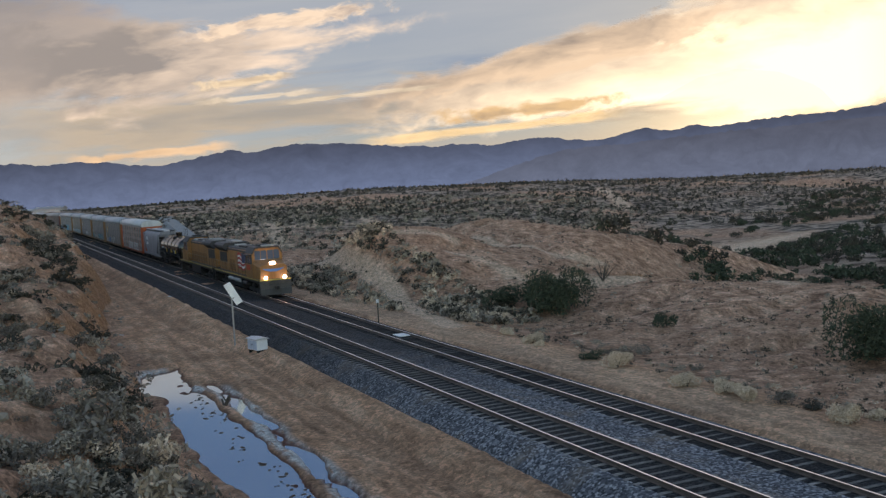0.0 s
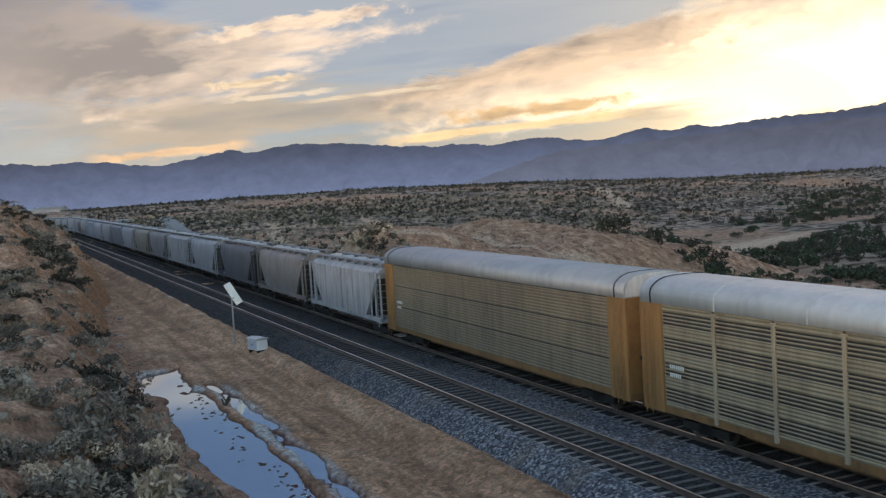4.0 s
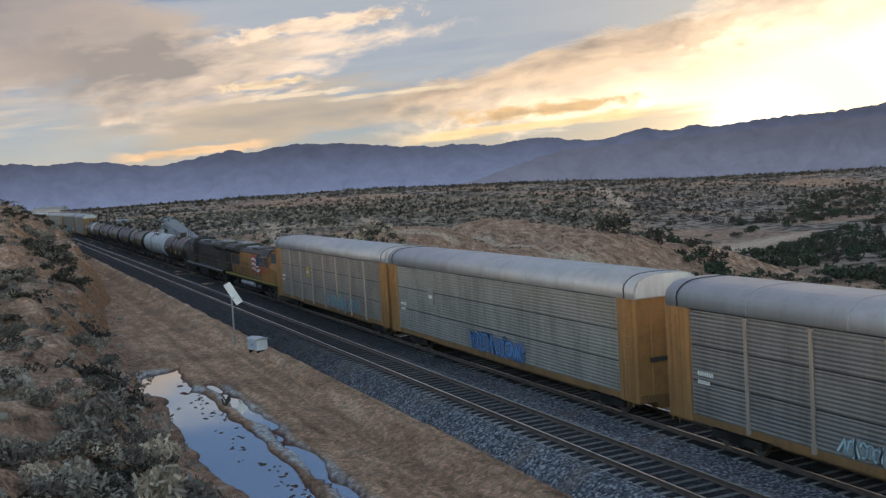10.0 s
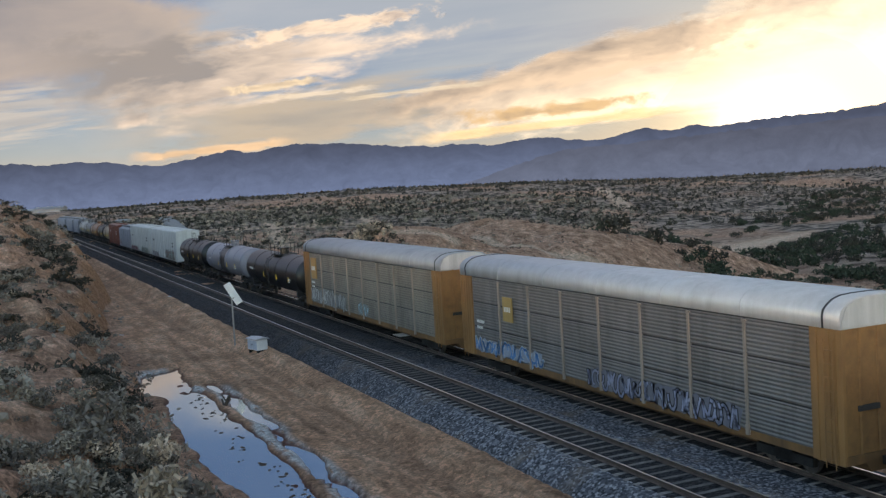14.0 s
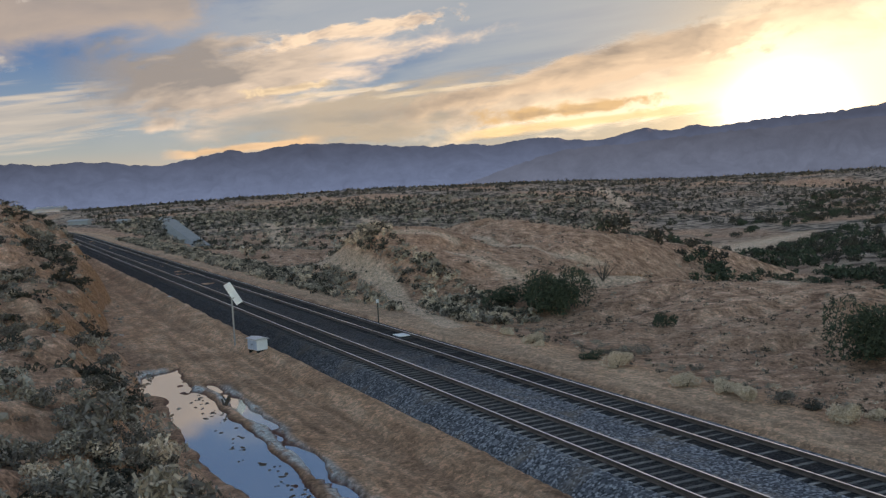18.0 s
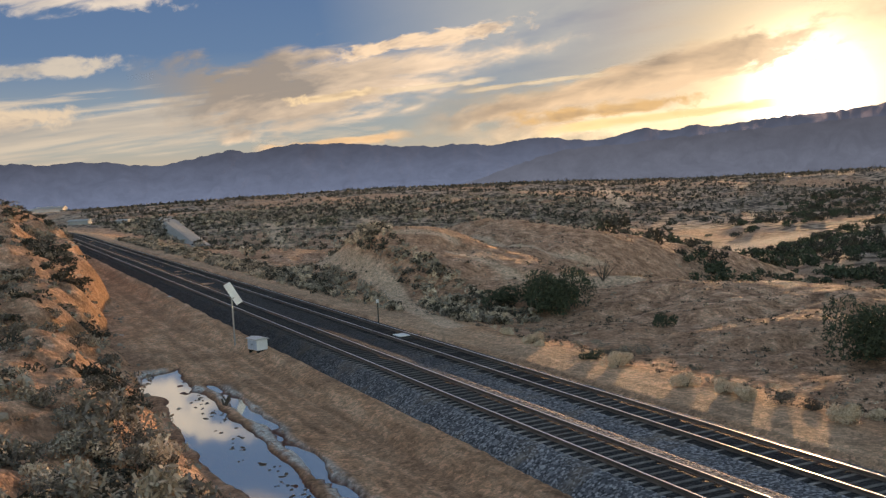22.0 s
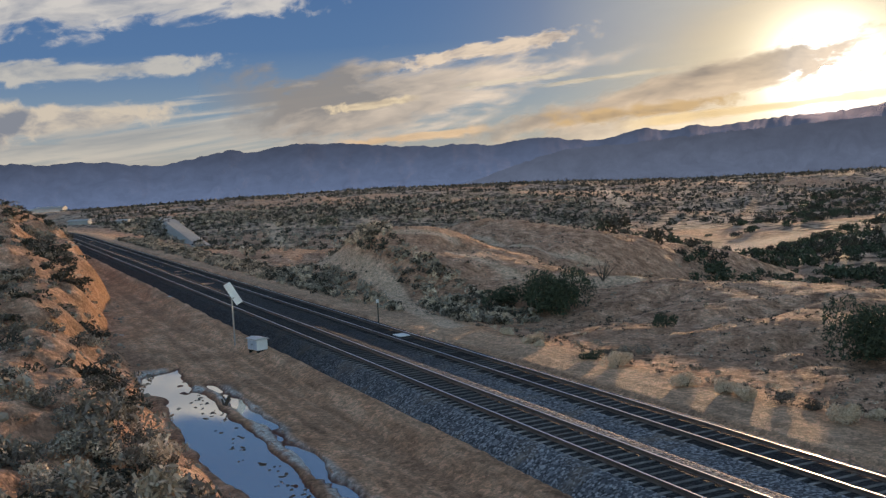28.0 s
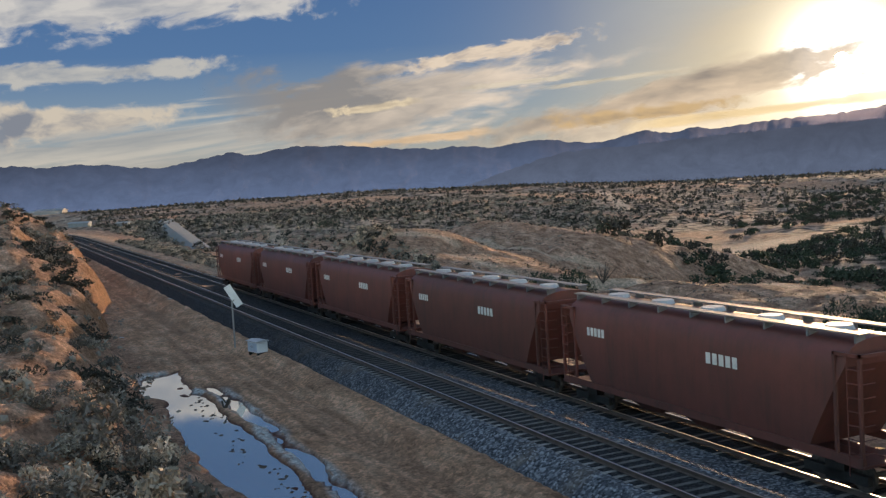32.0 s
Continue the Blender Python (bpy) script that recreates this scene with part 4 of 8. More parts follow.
def build_plants():
    sage = ["grey sagebrush scattered over the desert", "dark olive desert scrub", "straw-coloured dry brush", "grey dead brush"]
    mats = [SAGE, OLIVE, STRAW, DEAD]
    foot = lambda x: np.interp(x, FOOT_X, FOOT_Y)
    # bank below the camera
    s = spots_in(1, 5200, -120, -12, -36, -16, lambda x, y: sees(x, y) * (foot(x) - y > 1.0) * (0.12 + 1.5 * (mound(x, y) < 0.085)) * 0.42)
    scatter("brush", sage, "brush", s, mats, [0.36, 0.26, 0.08, 0.30], 100, 84, 0.068, (0.35, 0.95))
    s = spots_in(2, 2600, -300, -110, -40, -8, lambda x, y: sees(x, y) * (foot(x) - y > 1.2) * (0.35 + 0.6 * (fbm(x, y, 12, 3, 72) > 0.0)))
    scatter("brush", sage, "brush", s, mats, [0.3, 0.5, 0.05, 0.15], 110, 40, 0.1, (0.6, 1.4))
    s = spots_in(21, 900, -66, -14, -34, -18.6, lambda x, y: sees(x, y) * (foot(x) - y > 2.4) * (0.12 + 0.75 * ((mound(x, y) < 0.1) | (fbm(x, y, 9, 2, 78) > 0.12))))
    scatter("brush", sage, "brush", s, mats, [0.42, 0.22, 0.06, 0.30], 106, 340, 0.041, (0.8, 1.7))
    s = spots_in(26, 900, -40, -12, -34, -20.2, lambda x, y: sees(x, y) * 0.75)
    scatter("brush", sage, "brush", s, mats, [0.46, 0.16, 0.06, 0.32], 109, 270, 0.045, (0.5, 1.1))
    s = spots_in(22, 520, -230, -60, -40, -12, lambda x, y: sees(x, y) * (foot(x) - y > 1.6) * (0.12 + 0.8 * (mound(x, y) < 0.1)))
    scatter("brush", sage, "brush", s, mats, [0.25, 0.62, 0.0, 0.13], 107, 180, 0.06, (1.1, 2.2))
    s = spots_in(25, 2600, -240, -44, -60, -14, lambda x, y: sees(x, y) * (foot(x) - y > 2.2) * (0.25 + 0.7 * (fbm(x, y, 5, 2, 84) > 0.02)))
    scatter("brush", sage, "brush", s, mats, [0.14, 0.66, 0.0, 0.20], 108, 96, 0.068, (0.7, 1.7))
    # verge beyond the tracks
    s = spots_in(3, 6500, -270, -72, 4.0, 14, lambda x, y: sees(x, y) * step(4.4, 5.2, y - 1.2 * step(-90, -74, x)) * (np.abs(y - np.interp(x, [-135, -118, -104, -93, -84, -70], [13.5, 11.0, 9.8, 9.2, 7.4, 5.4])) > 1.1) * (0.4 + 0.6 * (fbm(x, y, 9, 3, 73) > -0.05)))
    scatter("brush", sage, "brush", s, mats, [0.44, 0.26, 0.18, 0.12], 120, 48, 0.09, (0.45, 1.1))
    s = spots_in(4, 260, -72, -26, 6.5, 11, lambda x, y: sees(x, y) * 0.5)
    scatter("brush", sage, "brush", s, mats, [0.3, 0.2, 0.12, 0.38], 130, 160, 0.045, (0.3, 0.7))
    # valley slope and terrace
    s = spots_in(5, 9000, -470, -130, 14, 190, lambda x, y: sees(x, y) * (np.hypot(x, y + 24) < 470) * (0.5 + 0.5 * (fbm(x, y, 26, 3, 74) > -0.08)) * step(-60, -105, 0.825 * (x + 82) + 0.565 * (y - 20)))
    scatter("brush", sage, "brush", s, mats, [0.45, 0.40, 0.07, 0.08], 140, 30, 0.12, (0.7, 1.7))
    # knolls and the near slope: thin cover
    s = spots_in(6, 1200, -165, -50, 9, 75, lambda x, y: sees(x, y) * 0.3)
    scatter("brush", sage, "brush", s, mats, [0.15, 0.5, 0.08, 0.27], 150, 60, 0.07, (0.25, 0.75))
    # tufts and clods on the bare slopes
    small = ["small grey tufts on bare ground", "small dark tufts on bare ground", "small straw tufts on bare ground", "small dead tufts on bare ground"]
    s = spots_in(23, 26000, -165, -26, 6.5, 70, lambda x, y: sees(x, y) * (0.15 + 0.75 * (fbm(x, y, 5, 3, 81) > 0.0)) * np.interp(np.hypot(x, y + 24), [40, 150], [1.0, 0.5]))
    scatter("tufts", small, "tufts", s, mats, [0.12, 0.56, 0.08, 0.24], 155, 12, 0.13, (0.12, 0.38))
    s = spots_in(24, 9000, -140, -14, -36, -16, lambda x, y: sees(x, y) * (foot(x) - y > 0.2) * (0.1 + 0.5 * (mound(x, y) < 0.11)))
    scatter("tufts", small, "tufts", s, mats, [0.3, 0.3, 0.1, 0.3], 156, 14, 0.12, (0.1, 0.3))
    # wooded wash
    s = spots_in(7, 4200, -330, -75, 45, 330, lambda x, y: sees(x, y) * step(38, 52, -0.565 * (x + 82) + 0.825 * (y - 20)) * step(-26, -2, 0.825 * (x + 82) + 0.565 * (y - 20) + 0.2 * y - 6) * np.where(y - 118 + 1.9 * (x + 186) > 17, 0.95, np.where(y - 118 + 1.9 * (x + 186) < -17, 0.5, 0.0)))
    scatter("thicket", ["dark green thicket along the dry wash", "grey-green thicket along the dry wash"], "thicket", s, [GREEN, OLIVE], [0.6, 0.4], 160, 120, 0.068, (1.6, 3.4))
    # bluff and plateau
    s = spots_in(8, 38000, -760, -220, 20, 560, lambda x, y: sees(x, y) * (np.hypot(x, y + 24) > 330) * (np.hypot(x, y + 24) < 720) * (0.10 + 0.4 * (fbm(x, y, 34, 3, 75) > 0.0)))
    scatter("brush", ["grey scrub on the far bluff", "dark scrub on the far bluff"], "brush", s, [DEAD, OLIVE], [0.3, 0.7], 170, 9, 0.2, (0.8, 2.0))
    # single bushes that stand out
    shrub("large_shrub", "large dark green desert shrub on the slope", "shrub", -73.6, 16.2, 5.2, 5.6, GREEN, 11, 8000, 0.075, "", 11)
    shrub("large_shrub", "dark green desert shrub beside a larger one", "shrub", -78.2, 13.7, 4.3, 2.8, GREEN, 12, 4200, 0.07, "", 9)
    shrub("shrub", "small green shrub on bare ground", "shrub", -61.25, 17.5, 1.9, 1.7, GREEN, 13, 1100, 0.055)
    shrub("large_shrub", "tall dark shrub at the edge of the slope", "shrub", -44.6, 19.2, 5.2, 4.9, GREEN, 14, 6000, 0.075, "", 10)
    shrub("large_shrub", "dark shrub overhanging the cut bank", "shrub", -252.0, -10.5, 7.0, 5.0, OLIVE, 15, 900, 0.25)
    shrub("tree", "dark lone tree on the bank's crest", "tree", -180.0, -24.5, 3.2, 4.0, OLIVE, 16, 800, 0.2)
    for k, (x, y, w, h) in enumerate(((-171, 62, 6.5, 3.6), (-166, 70, 8.0, 3.8), (-186, 54, 4.0, 3.0), (-190, 50.5, 4.6, 2.8), (-140, 66, 4.6, 3.6), (-137, 68, 3.4, 2.8), (-93, 44, 4.6, 3.4), (-205, 47, 5.0, 2.6), (-152, 70.0, 2.0, 2.4), (-300, 68, 8.0, 4.5))):
        shrub("large_shrub", "dark green desert tree behind the knolls", "shrub", x, y, w, h, GREEN if k % 2 else OLIVE, 30 + k, 900, 0.17, "shrubs behind the knolls", 8)
    for k, (x, y, w, h) in enumerate(((-59.6, 6.2, 1.15, 0.75), (-49.2, 5.7, 1.6, 1.0), (-42.9, 5.5, 1.6, 0.8), (-40.7, 6.0, 1.1, 0.75), (-38.9, 5.8, 1.05, 0.8), (-39.8, 6.3, 0.8, 0.6), (-33.4, 6.1, 1.25, 0.95), (-33.9, 8.1, 0.85, 0.6), (-64.0, 6.8, 1.0, 0.6), (-30.6, 6.2, 1.1, 0.8), (-73.9, 11.2, 1.4, 1.1), (-58.4, 6.0, 0.6, 0.4))):
        shrub("dry_bush", "rounded straw-yellow dry bush beside the track road", "bush", x, y, w, h * 1.3, STRAW, 60 + k, 3400, 0.032, "straw bushes along the track road", 9)
    shrub("shrub", "low green bush at the road's edge", "shrub", -52.2, 5.9, 1.3, 0.9, GREEN, 81, 700, 0.05)
    shrub("dead_bush", "wide grey dead bush in the ditch", "bush", -53.4, 9.3, 2.6, 1.3, DEAD, 82, 1500, 0.04)
    shrub("dead_bush", "blue-grey dry bush at the road's edge", "bush", -37.5, 6.5, 1.6, 0.85, DEAD, 83, 900, 0.04)
    shrub("shrub", "low dark bush at the road's edge", "shrub", -36.2, 6.9, 1.4, 0.5, OLIVE, 84, 600, 0.05)
    dead = tagged(new("dead_plant"), "bare spiky dead plant on the slope", "plant")
    dead.matrix_world = pose(-80.5, 24.6, height(-80.5, 24.6) - 0.05)
    for k in range(9):
        part("branch", stems(bmesh.new(), 200 + k, 1, 1.9, 0.05, 0.9), BARK, dead)


build_plants()
# ---- rolling stock ----
MESHES = {}


def cached(key, make):
    if key not in MESHES:
        bm = bmesh.new()
        make(bm)
        me = bpy.data.meshes.new(key[0])
        bm.to_mesh(me)
        bm.free()
        MESHES[key] = me
    return MESHES[key]


def box(bm, x0, x1, y0, y1, z0, z1):
    bmesh.ops.create_cube(bm, size=1.0, matrix=Matrix.Translation(((x0 + x1) / 2, (y0 + y1) / 2, (z0 + z1) / 2)) @ Matrix.Diagonal((x1 - x0, y1 - y0, z1 - z0, 1)))


def prism(bm, profile, x0, x1, closed=True):
    """A profile of y, z drawn from x0 to x1."""
    a = [bm.verts.new((x0, y, z)) for y, z in profile]
    b = [bm.verts.new((x1, y, z)) for y, z in profile]
    n = len(profile)
    for k in range(n if closed else n - 1):
        bm.faces.new((a[k], b[k], b[(k + 1) % n], a[(k + 1) % n]))
    if closed:
        bm.faces.new(a[::-1])
        bm.faces.new(b)
    bmesh.ops.recalc_face_normals(bm, faces=bm.faces)


def rod(bm, p, q, r, segments=8):
    p, q = Vector(p), Vector(q)
    way = (q - p).to_track_quat("Z", "Y").to_matrix().to_4x4()
    bmesh.ops.create_cone(bm, cap_ends=True, segments=segments, radius1=r, radius2=r, depth=(q - p).length, matrix=Matrix.Translation((p + q) / 2) @ way)


def bevelled(bm, width=0.03):
    bmesh.ops.bevel(bm, geom=list(bm.edges), offset=width, segments=1, affect="EDGES")


def put(name, key, make, material, parent, at=None, label=""):
    ob = part(name, cached((name,) + tuple(key), make), material, parent, label)
    if at is not None:
        ob.matrix_local = at
    return ob


def bogie(car, x, wheels=2):
    def frame_mesh(bm):
        span = 0.88 if wheels == 2 else 1.75
        for s in (-1, 1):
            prism(bm, [(s * 0.93, 0.32), (s * 1.12, 0.32), (s * 1.12, 0.62), (s * 0.93, 0.62)], -span - 0.45, span + 0.45)
            prism(bm, [(s * 0.93, 0.25), (s * 1.12, 0.25), (s * 1.12, 0.85), (s * 0.93, 0.85)], -0.4, 0.4)
        box(bm, -0.25, 0.25, -1.1, 1.1, 0.5, 0.8)
    def axle_mesh(bm):
        for s in (-1, 1):
            rod(bm, (0, s * 0.68, 0.46), (0, s * 0.82, 0.46), 0.46, 16)
            rod(bm, (0, s * 0.82, 0.46), (0, s * 1.06, 0.46), 0.14, 10)
        rod(bm, (0, -0.7, 0.46), (0, 0.7, 0.46), 0.09, 8)
    t = put("truck_frame", (wheels,), frame_mesh, DARK_IRON, car, pose(x, 0, 0))
    for k in ((-0.88, 0.88) if wheels == 2 else (-1.75, 0, 1.75)):
        put("wheelset", (0,), axle_mesh, WHEEL, t, pose(k, 0, 0))


def coupler(car, x):
    def mesh(bm):
        box(bm, -0.35, 0.4, -0.1, 0.1, 0.72, 0.98)
        box(bm, 0.25, 0.5, -0.16, 0.12, 0.7, 1.0)
    put("coupler", (0,), mesh, DARK_IRON, car, pose(x, 0, 0, 0, 0, 0 if x > 0 else 180))


WHEEL = surface("worn_wheel_steel", (0.06, 0.05, 0.045), (0.16, 0.14, 0.13), 5, 0.5, 0.6, 0.05, 40)
LETTERS = surface("white_lettering", (0.62, 0.62, 0.6), (0.75, 0.75, 0.73), 3, 0.6, 0, 0.02, 40)
YELLOW_MARK = surface("reflective_yellow", (0.62, 0.40, 0.05), (0.75, 0.5, 0.08), 3, 0.5, 0, 0.02, 40)
BLACK_PAINT = paint((0.016, 0.016, 0.018), 0.45, 0.2)
# near black: painted shade inside the autoracks, and dark lettering elsewhere
INK_AND_SHADE = surface("ink_and_interior_shade", (0.03, 0.03, 0.034), (0.05, 0.05, 0.055), 2, 0.6, 0, 0.0, 20)


def bars(car, rows, name="lettering", material=None, y=-1.63):
    """Writing that cannot be read: rows of (x, z, width, height) on the near side."""
    def mesh(bm):
        for x, z, w, h in rows:
            n = max(2, int(w / (h * 0.75)))
            for k in range(n):
                x0 = x + w * k / n
                box(bm, x0, x0 + w / n * 0.7, y - 0.006, y, z, z + h)
    bm = bmesh.new()
    mesh(bm)
    return tagged(part(name, bm, material or LETTERS, car), kind="stuff")


TAN = (0.30, 0.15, 0.055)
GREYTAN = (0.19, 0.176, 0.17)


def graffiti(car, x0, x1, z0, z1, fill, edge, seed, y=-1.66):
    """Sprayed shapes without words: fat strokes with an outline, on the near side."""
    g = random.Random(seed)
    out, core, back = bmesh.new(), bmesh.new(), bmesh.new()
    h = z1 - z0
    n = max(3, int((x1 - x0) / (h * 0.8)))
    def stroke(bm, pts, r, depth):
        for p, q in zip(pts, pts[1:]):
            d = Vector((q[0] - p[0], q[1] - p[1]))
            if d.length < 0.02:
                continue
            nrm = Vector((-d.y, d.x)).normalized() * r
            e = d.normalized() * r * 0.6
            c = [(p[0] - e.x + nrm.x, p[1] - e.y + nrm.y), (q[0] + e.x + nrm.x, q[1] + e.y + nrm.y), (q[0] + e.x - nrm.x, q[1] + e.y - nrm.y), (p[0] - e.x - nrm.x, p[1] - e.y - nrm.y)]
            bm.faces.new([bm.verts.new((a, y - depth, b)) for a, b in c])
    for k in range(2 * n):
        cx = x0 + (x1 - x0) * (k + 0.5) / (2 * n)
        w = (x1 - x0) / n * 0.36
        cz = (z0 + z1) / 2 + g.uniform(-0.12, 0.12) * h
        a0, turn = g.uniform(0, 6.3), g.uniform(2.2, 5.2) * g.choice((-1, 1))
        fx, fz, skew = g.uniform(0.6, 1.0), g.uniform(0.32, 0.5), g.uniform(-0.3, 0.3)
        if g.random() < 0.55:
            lean = g.uniform(-0.15, 0.15) * h
            pts = [(cx + w * g.uniform(-0.9, 0.9) + lean * (j - 1.5), cz + h * fz * (-1 if (j + k) % 2 else 1) * g.uniform(0.55, 1.0)) for j in range(4)]
        else:
            pts = [(cx + w * fx * math.cos(a0 + turn * j / 6) + skew * h * 0.3 * math.sin(a0 + turn * j / 6), cz + h * fz * math.sin(a0 + turn * j / 6)) for j in range(7)]
        stroke(out, pts, h * g.uniform(0.09, 0.13), 0.009 + 0.0012 * (k % 3))
        stroke(core, pts, h * g.uniform(0.045, 0.075), 0.015 + 0.0012 * (k % 3))
    rim = []
    m = 3 * n
    for k in range(2 * m):
        f = k / m if k < m else 2 - k / m
        rim.append((x0 + (x1 - x0) * f, (z0 + z1) / 2 + (-0.5 if k < m else 0.5) * h * g.uniform(0.62, 1.08)))
    back.faces.new([back.verts.new((a, y - 0.004, b)) for a, b in rim])
    bmesh.ops.triangulate(back, faces=back.faces[:])
    tint = tuple(0.3 * a + 0.3 * b + 0.4 * c for a, b, c in zip(fill, edge, GREYTAN))
    part("graffiti_ground", back, spray(tint), car, "sprayed graffiti patch")
    tagged(part("graffiti_outline", out, spray(edge), car, "graffiti outline"), kind="stuff")
    tagged(part("graffiti_tag", core, spray(fill), car, "graffiti strokes"), kind="stuff")


SPRAYS = {}


def spray(color):
    if color not in SPRAYS:
        SPRAYS[color] = surface("spray_paint", tuple(0.75 * c for c in color), color, 1.5, 0.6, 0, 0.02, 25)
    return SPRAYS[color]


HATCH = paint((0.5, 0.5, 0.52), 0.5, 0.3)
WALK = surface("dull_galvanised_grating", (0.14, 0.14, 0.155), (0.26, 0.26, 0.28), 3, 0.6, 0.4, 0.1, 40)
SEAM = paint((0.03, 0.03, 0.033), 0.7, 0.3)


def autorack(words, panel=GREYTAN, post=None, ends=TAN, roof=(0.38, 0.39, 0.42), length=27.3, high=5.95, sign=None, tags=(), ribbed=False, plain=False, solid=()):
    """A covered car for motor cars: corrugated side panels between posts, arched roof, folding end doors."""
    car = tagged(new("autorack"), words, "rail car", "cars of the freight train")
    h, w = length / 2, 1.52
    post = post or ends
    side_top = high - 0.95
    endw = 1.35
    def under(bm):
        prism(bm, [(-0.55, 0.55), (0.55, 0.55), (0.75, 0.85), (1.5, 0.85), (1.5, 1.12), (-1.5, 1.12), (-1.5, 0.85), (-0.75, 0.85)], -h, h)
        box(bm, -h + 5, h - 5, -0.7, 0.7, 0.45, 0.85)
    put("underframe", (length,), under, paint(tuple(0.75 * c for c in ends), 0.7, 0.7), car)
    def roof_mesh(bm):
        near = [(-w - 0.05, side_top), (-w - 0.06, side_top + 0.38), (-w, side_top + 0.56), (-1.36, high - 0.24), (-1.14, high - 0.11), (-0.85, high - 0.03), (-0.4, high)]
        prism(bm, near + [(-y, z) for y, z in near[::-1]], -h + 0.05, h - 0.05)
        for f in bm.faces:
            f.smooth = abs(f.normal.x) < 0.5
    put("roof", (length, high), roof_mesh, paint(roof, 0.45, 0.28, 0.25), car, label="galvanised arched roof")
    def gasket(bm):
        near = [(-w - 0.075, side_top), (-w - 0.085, side_top + 0.38), (-w - 0.025, side_top + 0.57), (-1.37, high - 0.22), (-1.14, high - 0.085), (-0.85, high - 0.005), (-0.4, high + 0.025)]
        prism(bm, near + [(-y, z) for y, z in near[::-1]], -0.035, 0.035)
    for e in (-1, 1):
        put("roof_gasket", (high,), gasket, SEAM, car, pose(e * (h - 0.75), 0, 0), "dark seam of the roof hood")
    def seam(bm):
        near = [(-w - 0.062, side_top + 0.02), (-w - 0.072, side_top + 0.38), (-w - 0.012, side_top + 0.565), (-1.365, high - 0.23), (-1.14, high - 0.098), (-0.85, high - 0.018), (-0.4, high + 0.012)]
        prism(bm, near + [(-y, z) for y, z in near[::-1]], -0.03, 0.03)
    for k in range(1, 6):
        put("roof_seam", (high,), seam, paint(roof, 0.45, 0.28, 0.25), car, pose(-h + length * k / 6, 0, 0))
    n = 8
    bay = (length - 2 * endw) / n
    rows = 27 if not ribbed else 28
    def panel_mesh(bm):
        # slats with open slots between them, wider gaps at the decks
        reach = bay / 2 - (0.004 if plain else 0.05)
        d = (side_top - 1.12) / rows
        xs = (-reach, -reach + 0.05, reach)
        levels = []
        for k in range(rows):
            z = 1.12 + d * k
            if ribbed:
                # four tiers of slotted sheet between smooth bands
                open_row = k % 7 in (1, 2, 3, 4)
                top = z + d * (0.55 if open_row else 0.98)
            else:
                top = z + d * (0.93 if k % 9 != 8 else 0.6)
            levels += [(z, 0.012, True), ((z + top) / 2, -0.012, True), (top, 0.012, False)]
        grid = [[bm.verts.new((x, y, z)) for x in xs] for z, y, _ in levels]
        for (a, b), (_, _, solid) in zip(zip(grid, grid[1:]), levels):
            bm.faces.new((a[0], a[1], b[1], b[0]))
            if solid:
                bm.faces.new((a[1], a[2], b[2], b[1]))
    def plate_mesh(bm):
        box(bm, -bay / 2 + 0.004, bay / 2 - 0.004, -0.03, 0.03, 1.12, side_top)
        for z in (2.1, 3.1, 4.1):
            box(bm, -bay / 2 + 0.1, bay / 2 - 0.1, -0.045, -0.028, z - 0.04, z + 0.04)
    def post_mesh(bm):
        box(bm, -0.06, 0.06, -0.06, 0.05, 1.0, side_top - 0.12)
        box(bm, -0.12, 0.12, -0.05, 0.04, side_top - 0.16, side_top - 0.1)
        box(bm, -0.085, 0.085, -0.065, 0.05, 0.95, 1.3)
    # box added inside the car, its dark colour painting the shade behind the slots
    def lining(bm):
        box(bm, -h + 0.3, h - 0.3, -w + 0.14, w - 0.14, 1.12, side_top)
    put("lining", (length, high), lining, INK_AND_SHADE, car)
    for s in (-1, 1):
        for k in range(n):
            x = -h + endw + bay * (k + 0.5)
            at = pose(x, s * w, 0, 0, 0, 0 if s < 0 else 180)
            if k in solid:
                put("side_plate", (length, high), plate_mesh, paint(post, 0.6, 0.4), car, at, "smooth painted plate between slotted panels")
            else:
                put("side_panel", (length, high, ribbed, plain), panel_mesh, paint(panel, 0.55, 0.55, 0.2), car, at)
        if not plain:
            for k in range(1, n):
                put("side_post", (high,), post_mesh, paint(tuple(0.5 * c + 0.2 for c in post) if sum(post) < 0.9 else post, 0.6, 0.4), car, pose(-h + endw + bay * k, s * w, 0, 0, 0, 0 if s < 0 else 180))
        def corner(bm):
            pr = [(-endw / 2, 0.06), (-endw / 2 + 0.005, -0.05)]
            for x in (-endw / 2 + 0.28, 0.12, endw / 2 - 0.3):
                pr += [(x - 0.05, -0.05), (x - 0.045, -0.085), (x + 0.045, -0.085), (x + 0.05, -0.05)]
            pr += [(endw / 2 - 0.01, -0.05), (endw / 2, 0.06)]
            lo, hi = [bm.verts.new((x, y, 0.85)) for x, y in pr], [bm.verts.new((x, y, side_top)) for x, y in pr]
            for k in range(len(pr)):
                j = (k + 1) % len(pr)
                bm.faces.new((lo[k], lo[j], hi[j], hi[k]))
            bm.faces.new(hi)
            bm.faces.new(lo[::-1])
            bmesh.ops.recalc_face_normals(bm, faces=bm.faces)
        for e in (-1, 1):
            put("corner_panel", (high,), corner, paint(ends, 0.6, 0.45), car, pose(e * (h - endw / 2), s * w, 0, 0, 0, 0 if s < 0 else 180))
    def door(bm):
        pr = [(-1.45, -0.1)]
        for k in range(4):
            y = -1.45 + 2.9 * k / 4
            pr += [(y, 0), (y + 0.60, 0), (y + 0.63, 0.05), (y + 0.69, 0.05), (y + 0.7, 0.0)]
